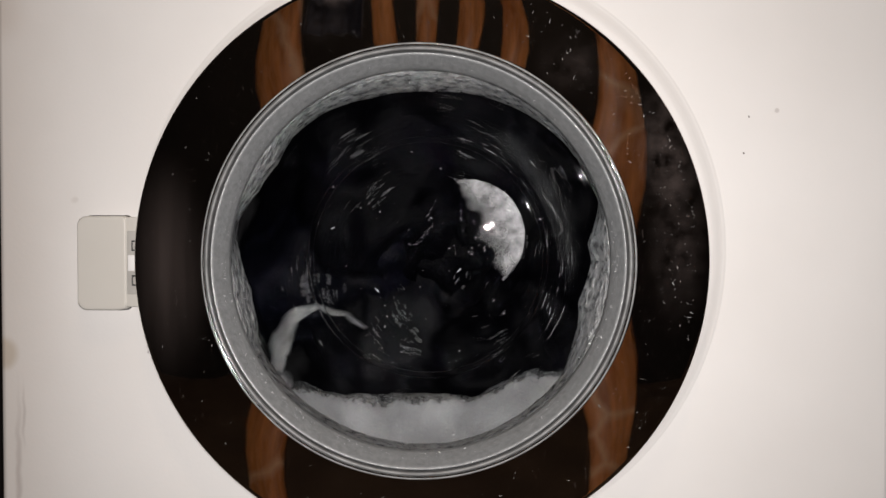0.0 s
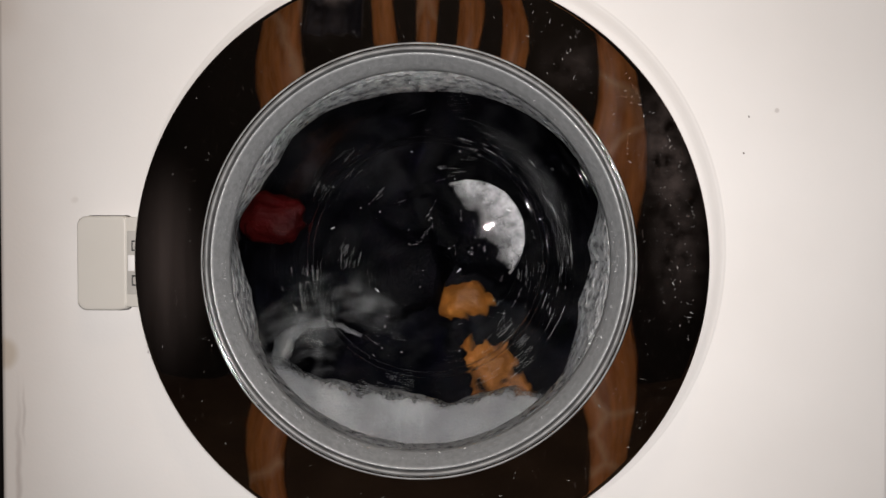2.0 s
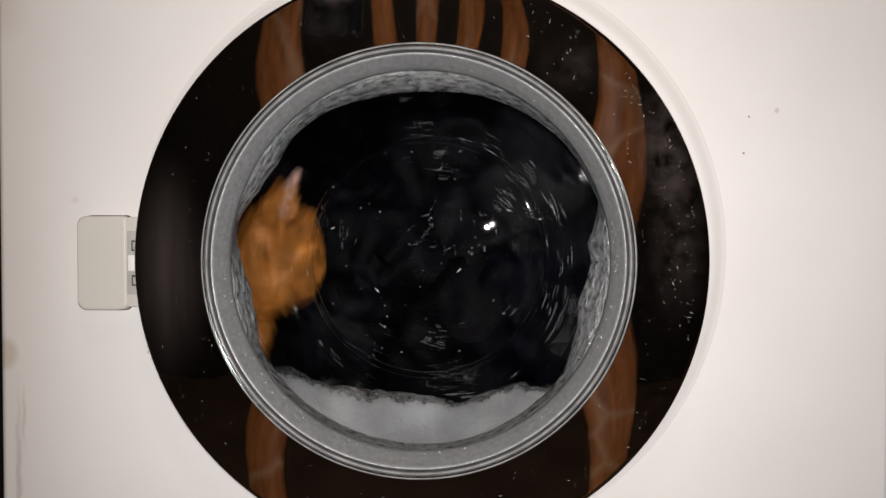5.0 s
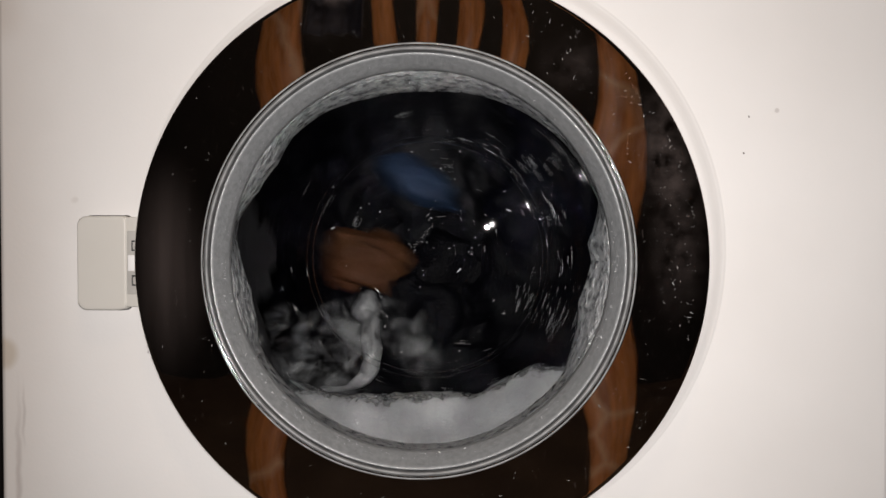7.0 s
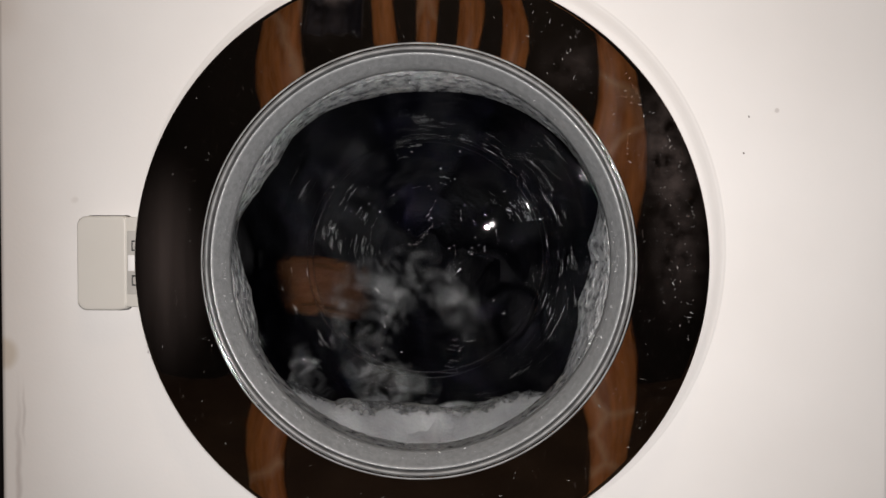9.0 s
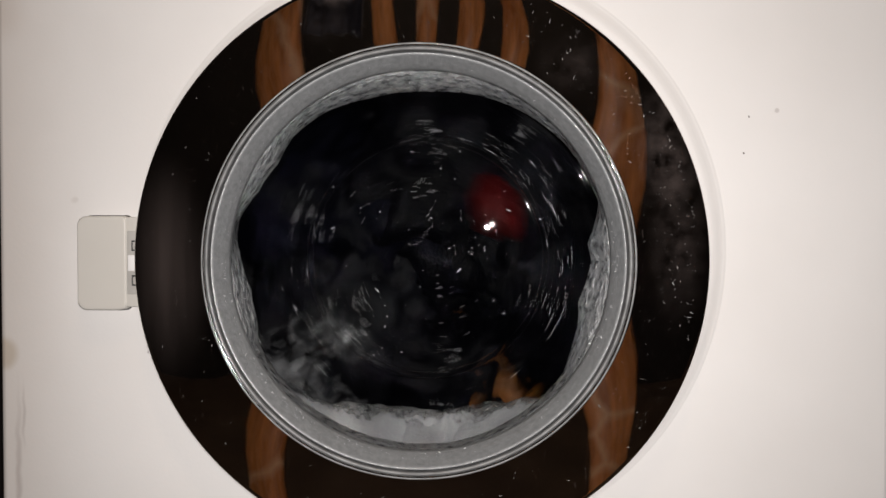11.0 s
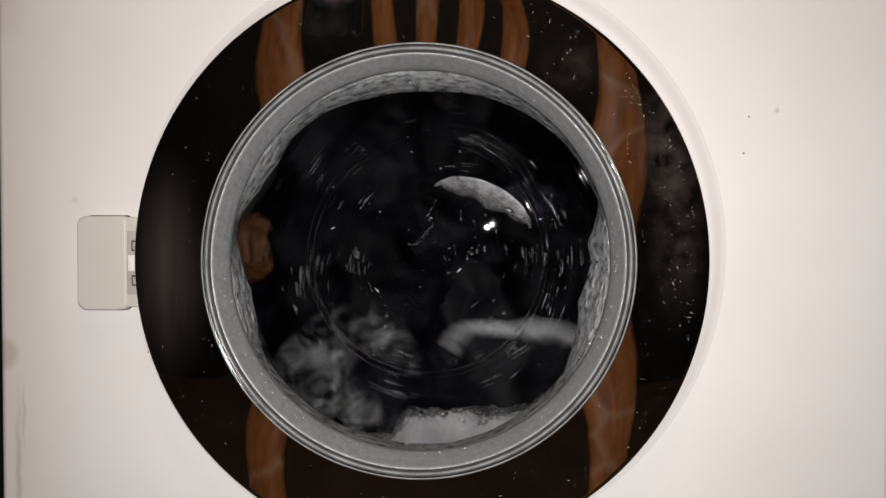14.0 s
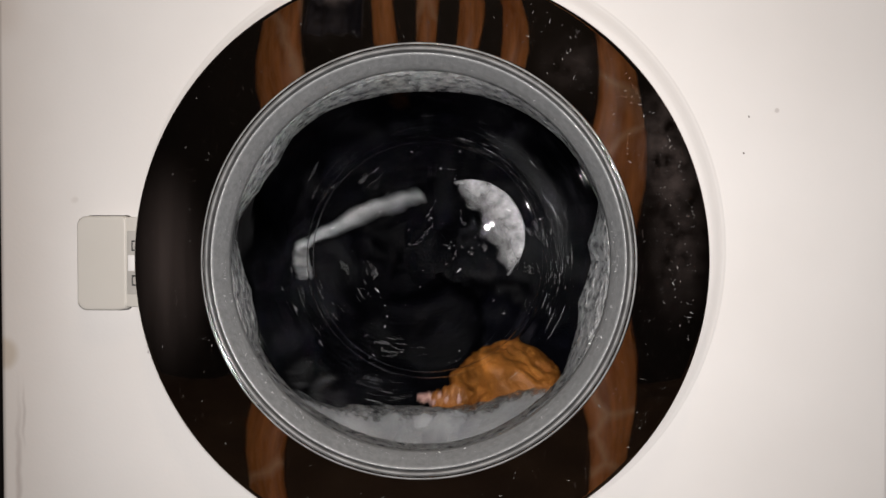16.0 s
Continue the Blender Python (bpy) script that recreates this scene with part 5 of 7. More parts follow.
    walk(red_cloth, [
        (0, drum(0.047, 0.345, 0.142, 464)), (0.1, drum(0.117, 0.345, 0.094, 431)), (0.2, drum(0.149, 0.345, 0.016, 398)),
        (0.3, drum(0.134, 0.345, -0.067, 365)), (0.4, drum(0.077, 0.345, -0.129, 332)), (0.5, drum(-0.004, 0.345, -0.150, 299)),
        (0.6, drum(-0.085, 0.345, -0.124, 266)), (0.7, drum(-0.145, 0.281, -0.027, 233)), (0.8, drum(-0.156, 0.175, 0.027, 200)),
        (0.9, drum(-0.085, 0.175, 0.036, 170)), (1, drum(-0.021, 0.175, 0.031, 140)), (1.1, drum(0.046, 0.175, -0.031, 110)),
        (1.2, drum(0.100, 0.175, -0.125, 80)), (1.3, drum(0.055, 0.281, -0.143, 49)), (1.4, drum(0.009, 0.345, -0.150, 18)),
        (1.5, drum(-0.037, 0.345, -0.145, -14)), (1.6, drum(-0.080, 0.345, -0.127, -45)), (1.7, drum(-0.115, 0.345, -0.097, -76)),
        (1.8, drum(-0.139, 0.345, -0.057, -108)), (1.9, drum(-0.151, 0.281, -0.013, -139)), (2, drum(-0.151, 0.175, 0.034, -170)),
        (2.1, drum(-0.038, 0.175, 0.016, -210)), (2.2, drum(0.013, 0.175, -0.009, -230)), (2.3, drum(0.065, 0.175, -0.054, -260)),
        (2.4, drum(0.067, 0.281, -0.109, -295)), (2.5, drum(0.034, 0.345, -0.146, -330)), (2.6, drum(-0.014, 0.345, -0.149, -365)),
        (2.7, drum(-0.060, 0.345, -0.137, -400)), (2.8, drum(-0.100, 0.345, -0.112, -435)), (2.9, drum(-0.130, 0.345, -0.074, -470)),
        (3, drum(-0.138, 0.281, -0.028, -505)), (3.1, drum(-0.130, 0.175, 0.016, -540)), (3.2, drum(-0.046, 0.175, 0.019, -550)),
        (3.3, drum(-0.010, 0.175, 0.021, -570)), (3.4, drum(0.023, 0.175, 0.011, -590)), (3.5, drum(0.095, 0.175, -0.100, -620)),
        (3.6, drum(0.061, 0.281, -0.131, -655)), (3.7, drum(0.018, 0.345, -0.149, -690)), (3.8, drum(-0.030, 0.345, -0.147, -725)),
        (3.9, drum(-0.075, 0.345, -0.130, -760)), (4, drum(-0.112, 0.345, -0.099, -795)), (4.1, drum(-0.138, 0.345, -0.059, -830)),
        (4.2, drum(-0.136, 0.281, -0.011, -865)), (4.3, drum(-0.109, 0.175, 0.027, -900)), (4.4, drum(-0.025, 0.175, 0.021, -930)),
        (4.5, drum(0.053, 0.175, -0.026, -960)), (4.6, drum(0.084, 0.281, -0.083, -993)), (4.7, drum(0.068, 0.345, -0.134, -1027)),
        (4.8, drum(0.021, 0.345, -0.148, -1060)), (4.9, drum(-0.027, 0.345, -0.148, -1093)), (5, drum(-0.073, 0.345, -0.131, -1127)),
        (5.1, drum(-0.111, 0.345, -0.101, -1160)), (5.2, drum(-0.137, 0.345, -0.060, -1193)), (5.3, drum(-0.133, 0.281, -0.012, -1227)),
        (5.4, drum(-0.109, 0.175, 0.027, -1260)), (5.5, drum(-0.025, 0.175, 0.027, -1290)), (5.6, drum(0.053, 0.175, -0.026, -1320)),
        (5.7, drum(0.085, 0.281, -0.081, -1351)), (5.8, drum(0.072, 0.345, -0.132, -1382)), (5.9, drum(0.029, 0.345, -0.147, -1413)),
        (6, drum(-0.018, 0.345, -0.149, -1444)), (6.1, drum(-0.062, 0.345, -0.137, -1475)), (6.2, drum(-0.101, 0.345, -0.111, -1506)),
        (6.3, drum(-0.130, 0.345, -0.075, -1537)), (6.4, drum(-0.147, 0.345, -0.032, -1568)), (6.5, drum(-0.125, 0.281, 0.012, -1599)),
        (6.6, drum(-0.080, 0.175, 0.034, -1630)), (6.7, drum(0.041, 0.175, -0.015, -1680)), (6.8, drum(0.107, 0.175, -0.075, -1710)),
        (6.9, drum(0.084, 0.281, -0.118, -1741)), (7, drum(0.042, 0.345, -0.144, -1772)), (7.1, drum(-0.009, 0.345, -0.150, -1804)),
        (7.2, drum(-0.058, 0.345, -0.138, -1835)), (7.3, drum(-0.101, 0.345, -0.111, -1866)), (7.4, drum(-0.132, 0.345, -0.071, -1898)),
        (7.5, drum(-0.155, 0.281, -0.024, -1929)), (7.6, drum(-0.171, 0.175, 0.032, -1960)), (7.7, drum(-0.096, 0.175, 0.042, -1990)),
        (7.8, drum(0.020, 0.175, 0.033, -2030)), (7.9, drum(0.097, 0.281, 0.058, -2063)), (8, drum(0.150, 0.345, 0.007, -2097)),
        (8.1, drum(0.135, 0.345, -0.065, -2130)), (8.2, drum(0.088, 0.345, -0.122, -2163)), (8.3, drum(0.019, 0.345, -0.149, -2197)),
        (8.4, drum(-0.054, 0.345, -0.140, -2230)), (8.5, drum(-0.114, 0.345, -0.097, -2263)), (8.6, drum(-0.148, 0.281, -0.031, -2297)),
        (8.7, drum(-0.161, 0.175, 0.047, -2330)), (8.8, drum(-0.082, 0.175, 0.068, -2360)), (8.9, drum(0.034, 0.175, 0.047, -2400)),
        (9, drum(0.107, 0.281, 0.050, -2434)), (9.1, drum(0.150, 0.345, -0.009, -2468)), (9.2, drum(0.127, 0.345, -0.081, -2502)),
        (9.3, drum(0.072, 0.345, -0.132, -2536)), (9.4, drum(-0.001, 0.345, -0.150, -2569)), (9.5, drum(-0.073, 0.345, -0.131, -2603)),
        (9.6, drum(-0.127, 0.345, -0.079, -2637)), (9.7, drum(-0.136, 0.281, -0.007, -2671)), (9.8, drum(-0.109, 0.175, 0.053, -2705)),
        (9.9, drum(-0.025, 0.175, 0.068, -2730)), (10, drum(0.058, 0.175, 0.016, -2770)), (10.1, drum(0.117, 0.281, -0.026, -2807)),
        (10.2, drum(0.113, 0.345, -0.098, -2844)), (10.3, drum(0.053, 0.345, -0.140, -2881)), (10.4, drum(-0.019, 0.345, -0.149, -2918)),
        (10.5, drum(-0.087, 0.345, -0.122, -2954)), (10.6, drum(-0.135, 0.345, -0.066, -2991)), (10.7, drum(-0.138, 0.281, 0.005, -3028)),
        (10.8, drum(-0.109, 0.175, 0.063, -3065)), (10.9, drum(-0.036, 0.175, 0.084, -3090)), (11, drum(0.058, 0.175, 0.042, -3130)),
        (11.1, drum(0.125, 0.281, 0.003, -3170)), (11.2, drum(0.126, 0.345, -0.081, -3210)), (11.3, drum(0.059, 0.345, -0.138, -3250)),
        (11.4, drum(-0.029, 0.345, -0.147, -3290)), (11.5, drum(-0.107, 0.345, -0.105, -3330)), (11.6, drum(-0.145, 0.281, -0.026, -3370)),
        (11.7, drum(-0.140, 0.175, 0.063, -3410)), (11.8, drum(-0.040, 0.175, 0.087, -3450)), (11.9, drum(0.049, 0.175, 0.049, -3490)),
        (12, drum(0.117, 0.281, 0.031, -3521)), (12.1, drum(0.145, 0.345, -0.040, -3552)), (12.2, drum(0.104, 0.345, -0.108, -3584)),
        (12.3, drum(0.036, 0.345, -0.146, -3615)), (12.4, drum(-0.042, 0.345, -0.144, -3646)), (12.5, drum(-0.109, 0.345, -0.103, -3678)),
        (12.6, drum(-0.146, 0.345, -0.034, -3709)), (12.7, drum(-0.143, 0.345, 0.045, -3740)), (12.8, drum(-0.101, 0.345, 0.111, -3771)),
        (12.9, drum(-0.032, 0.345, 0.147, -3802)), (13, drum(0.047, 0.345, 0.143, -3834)), (13.1, drum(0.112, 0.345, 0.099, -3865)),
        (13.2, drum(0.147, 0.345, 0.029, -3896)), (13.3, drum(0.142, 0.345, -0.049, -3928)), (13.4, drum(0.098, 0.345, -0.114, -3959)),
        (13.5, drum(0.027, 0.345, -0.148, -3990)), (13.6, drum(-0.051, 0.345, -0.141, -4021)), (13.7, drum(-0.115, 0.345, -0.096, -4052)),
        (13.8, drum(-0.148, 0.345, -0.025, -4084)), (13.9, drum(-0.140, 0.345, 0.053, -4115)), (14, drum(-0.094, 0.345, 0.117, -4146)),
        (14.1, drum(-0.023, 0.345, 0.148, -4178)), (14.2, drum(0.055, 0.345, 0.139, -4209)), (14.3, drum(0.118, 0.345, 0.092, -4240)),
        (14.4, drum(0.149, 0.345, 0.020, -4271)), (14.5, drum(0.139, 0.345, -0.057, -4302)), (14.6, drum(0.091, 0.345, -0.119, -4334)),
        (14.7, drum(0.018, 0.345, -0.149, -4365)), (14.8, drum(-0.060, 0.345, -0.138, -4396)), (14.9, drum(-0.121, 0.345, -0.089, -4428)),
        (15, drum(-0.150, 0.281, -0.016, -4459)), (15.1, drum(-0.140, 0.175, 0.063, -4490)), (15.2, drum(-0.046, 0.175, 0.081, -4530)),
        (15.3, drum(0.069, 0.175, 0.027, -4570)), (15.4, drum(0.119, 0.281, -0.024, -4603)), (15.5, drum(0.107, 0.345, -0.105, -4636)),
        (15.6, drum(0.034, 0.345, -0.146, -4669)), (15.7, drum(-0.050, 0.345, -0.141, -4702)), (15.8, drum(-0.119, 0.345, -0.092, -4735)),
        (15.9, drum(-0.149, 0.345, -0.013, -4768)), (16, drum(-0.133, 0.345, 0.069, -4801)),
    ])
    walk(blue_cloth, [
        (0, drum(-0.096, 0.278, 0.068, 193)), (0.1, drum(-0.035, 0.172, 0.063, 160)), (0.2, drum(0.051, 0.172, -0.028, 115)),
        (0.3, drum(0.100, 0.172, -0.119, 90)), (0.4, drum(0.057, 0.278, -0.142, 60)), (0.5, drum(0.010, 0.342, -0.150, 30)),
        (0.6, drum(-0.037, 0.342, -0.145, 0)), (0.7, drum(-0.080, 0.342, -0.127, -30)), (0.8, drum(-0.116, 0.342, -0.095, -60)),
        (0.9, drum(-0.140, 0.342, -0.055, -90)), (1, drum(-0.155, 0.278, -0.009, -120)), (1.1, drum(-0.160, 0.172, 0.042, -150)),
        (1.2, drum(-0.097, 0.172, 0.074, -180)), (1.3, drum(0.029, 0.172, 0.026, -240)), (1.4, drum(0.095, 0.172, -0.077, -270)),
        (1.5, drum(0.075, 0.278, -0.121, -299)), (1.6, drum(0.035, 0.342, -0.146, -328)), (1.7, drum(-0.014, 0.342, -0.149, -356)),
        (1.8, drum(-0.061, 0.342, -0.137, -385)), (1.9, drum(-0.102, 0.342, -0.110, -414)), (2, drum(-0.132, 0.342, -0.072, -442)),
        (2.1, drum(-0.155, 0.278, -0.028, -471)), (2.2, drum(-0.176, 0.172, 0.026, -500)), (2.3, drum(-0.124, 0.172, 0.076, -530)),
        (2.4, drum(-0.009, 0.172, 0.068, -570)), (2.5, drum(0.057, 0.172, -0.073, -610)), (2.6, drum(0.029, 0.278, -0.126, -641)),
        (2.7, drum(-0.031, 0.342, -0.147, -672)), (2.8, drum(-0.090, 0.342, -0.120, -703)), (2.9, drum(-0.132, 0.342, -0.070, -734)),
        (3, drum(-0.150, 0.342, -0.008, -765)), (3.1, drum(-0.139, 0.342, 0.056, -796)), (3.2, drum(-0.102, 0.342, 0.110, -827)),
        (3.3, drum(-0.046, 0.342, 0.143, -858)), (3.4, drum(0.018, 0.342, 0.149, -889)), (3.5, drum(0.079, 0.342, 0.127, -920)),
        (3.6, drum(0.126, 0.342, 0.082, -950)), (3.7, drum(0.149, 0.342, 0.021, -981)), (3.8, drum(0.143, 0.342, -0.044, -1012)),
        (3.9, drum(0.112, 0.342, -0.100, -1043)), (4, drum(0.059, 0.342, -0.138, -1074)), (4.1, drum(-0.005, 0.342, -0.150, -1105)),
        (4.2, drum(-0.068, 0.342, -0.134, -1136)), (4.3, drum(-0.118, 0.342, -0.093, -1167)), (4.4, drum(-0.146, 0.342, -0.034, -1198)),
        (4.5, drum(-0.136, 0.278, 0.029, -1229)), (4.6, drum(-0.098, 0.172, 0.073, -1260)), (4.7, drum(0.017, 0.172, 0.037, -1310)),
        (4.8, drum(0.089, 0.172, -0.067, -1340)), (4.9, drum(0.079, 0.278, -0.111, -1368)), (5, drum(0.045, 0.342, -0.143, -1396)),
        (5.1, drum(-0.001, 0.342, -0.150, -1424)), (5.2, drum(-0.047, 0.342, -0.143, -1452)), (5.3, drum(-0.088, 0.342, -0.122, -1480)),
        (5.4, drum(-0.121, 0.342, -0.089, -1508)), (5.5, drum(-0.142, 0.342, -0.048, -1536)), (5.6, drum(-0.150, 0.342, -0.002, -1564)),
        (5.7, drum(-0.132, 0.278, 0.041, -1592)), (5.8, drum(-0.098, 0.172, 0.068, -1620)), (5.9, drum(0.011, 0.172, 0.037, -1670)),
        (6, drum(0.089, 0.172, -0.067, -1700)), (6.1, drum(0.076, 0.278, -0.113, -1731)), (6.2, drum(0.037, 0.342, -0.145, -1761)),
        (6.3, drum(-0.014, 0.342, -0.149, -1792)), (6.4, drum(-0.063, 0.342, -0.136, -1822)), (6.5, drum(-0.105, 0.342, -0.107, -1853)),
        (6.6, drum(-0.135, 0.342, -0.066, -1883)), (6.7, drum(-0.149, 0.342, -0.018, -1914)), (6.8, drum(-0.138, 0.278, 0.031, -1944)),
        (6.9, drum(-0.108, 0.172, 0.068, -1975)), (7, drum(-0.015, 0.172, 0.066, -2015)), (7.1, drum(0.075, 0.172, 0.003, -2050)),
        (7.2, drum(0.108, 0.172, -0.098, -2080)), (7.3, drum(0.051, 0.278, -0.139, -2113)), (7.4, drum(-0.020, 0.342, -0.149, -2145)),
        (7.5, drum(-0.086, 0.342, -0.123, -2178)), (7.6, drum(-0.133, 0.342, -0.069, -2211)), (7.7, drum(-0.150, 0.342, 0.001, -2243)),
        (7.8, drum(-0.132, 0.342, 0.070, -2276)), (7.9, drum(-0.085, 0.342, 0.124, -2308)), (8, drum(-0.018, 0.342, 0.149, -2341)),
        (8.1, drum(0.053, 0.342, 0.140, -2374)), (8.2, drum(0.112, 0.342, 0.100, -2406)), (8.3, drum(0.146, 0.342, 0.036, -2439)),
        (8.4, drum(0.146, 0.342, -0.035, -2472)), (8.5, drum(0.113, 0.342, -0.099, -2504)), (8.6, drum(0.054, 0.342, -0.140, -2537)),
        (8.7, drum(-0.017, 0.342, -0.149, -2569)), (8.8, drum(-0.084, 0.342, -0.124, -2602)), (8.9, drum(-0.132, 0.342, -0.071, -2635)),
        (9, drum(-0.134, 0.278, -0.002, -2667)), (9.1, drum(-0.094, 0.172, 0.047, -2700)), (9.2, drum(0.005, 0.172, 0.035, -2740)),
        (9.3, drum(0.084, 0.172, -0.057, -2770)), (9.4, drum(0.079, 0.278, -0.106, -2802)), (9.5, drum(0.045, 0.342, -0.143, -2834)),
        (9.6, drum(-0.005, 0.342, -0.150, -2867)), (9.7, drum(-0.055, 0.342, -0.140, -2899)), (9.8, drum(-0.098, 0.342, -0.114, -2931)),
        (9.9, drum(-0.130, 0.342, -0.075, -2963)), (10, drum(-0.147, 0.342, -0.028, -2996)), (10.1, drum(-0.137, 0.278, 0.021, -3028)),
        (10.2, drum(-0.108, 0.172, 0.058, -3060)), (10.3, drum(0.001, 0.172, 0.032, -3100)), (10.4, drum(0.084, 0.172, -0.057, -3130)),
        (10.5, drum(0.074, 0.278, -0.109, -3168)), (10.6, drum(0.031, 0.342, -0.147, -3205)), (10.7, drum(-0.027, 0.342, -0.148, -3242)),
        (10.8, drum(-0.081, 0.342, -0.127, -3280)), (10.9, drum(-0.122, 0.342, -0.087, -3318)), (11, drum(-0.146, 0.342, -0.034, -3355)),
        (11.1, drum(-0.130, 0.278, 0.020, -3392)), (11.2, drum(-0.087, 0.172, 0.052, -3430)), (11.3, drum(0.008, 0.172, -0.010, -3470)),
        (11.4, drum(0.080, 0.172, -0.085, -3500)), (11.5, drum(0.025, 0.278, -0.135, -3533)), (11.6, drum(-0.056, 0.342, -0.139, -3566)),
        (11.7, drum(-0.123, 0.342, -0.087, -3599)), (11.8, drum(-0.150, 0.342, -0.007, -3632)), (11.9, drum(-0.130, 0.342, 0.075, -3665)),
        (12, drum(-0.069, 0.342, 0.133, -3698)), (12.1, drum(0.014, 0.342, 0.149, -3731)), (12.2, drum(0.092, 0.342, 0.118, -3764)),
        (12.3, drum(0.142, 0.342, 0.050, -3797)), (12.4, drum(0.146, 0.342, -0.035, -3830)), (12.5, drum(0.104, 0.342, -0.108, -3863)),
        (12.6, drum(0.029, 0.342, -0.147, -3896)), (12.7, drum(-0.055, 0.342, -0.140, -3929)), (12.8, drum(-0.121, 0.342, -0.088, -3962)),
        (12.9, drum(-0.150, 0.342, -0.009, -3995)), (13, drum(-0.131, 0.342, 0.073, -4028)), (13.1, drum(-0.070, 0.342, 0.132, -4061)),
        (13.2, drum(0.012, 0.342, 0.150, -4094)), (13.3, drum(0.091, 0.342, 0.119, -4127)), (13.4, drum(0.141, 0.342, 0.051, -4160)),
        (13.5, drum(0.146, 0.342, -0.033, -4193)), (13.6, drum(0.106, 0.342, -0.107, -4226)), (13.7, drum(0.031, 0.342, -0.147, -4259)),
        (13.8, drum(-0.053, 0.342, -0.140, -4292)), (13.9, drum(-0.120, 0.342, -0.090, -4325)), (14, drum(-0.150, 0.342, -0.011, -4358)),
        (14.1, drum(-0.132, 0.342, 0.072, -4391)), (14.2, drum(-0.072, 0.342, 0.131, -4424)), (14.3, drum(0.010, 0.342, 0.150, -4457)),
        (14.4, drum(0.089, 0.342, 0.121, -4490)), (14.5, drum(0.140, 0.342, 0.053, -4523)), (14.6, drum(0.147, 0.342, -0.031, -4556)),
        (14.7, drum(0.107, 0.342, -0.105, -4589)), (14.8, drum(0.033, 0.342, -0.146, -4622)), (14.9, drum(-0.051, 0.342, -0.141, -4655)),
        (15, drum(-0.119, 0.342, -0.091, -4688)), (15.1, drum(-0.149, 0.342, -0.013, -4721)), (15.2, drum(-0.133, 0.342, 0.070, -4754)),
        (15.3, drum(-0.074, 0.342, 0.131, -4787)), (15.4, drum(0.008, 0.342, 0.150, -4820)), (15.5, drum(0.088, 0.342, 0.122, -4853)),
        (15.6, drum(0.140, 0.342, 0.055, -4886)), (15.7, drum(0.147, 0.342, -0.029, -4919)), (15.8, drum(0.108, 0.342, -0.104, -4952)),
        (15.9, drum(0.035, 0.342, -0.146, -4985)), (16, drum(-0.049, 0.342, -0.142, -5018)),
    ])
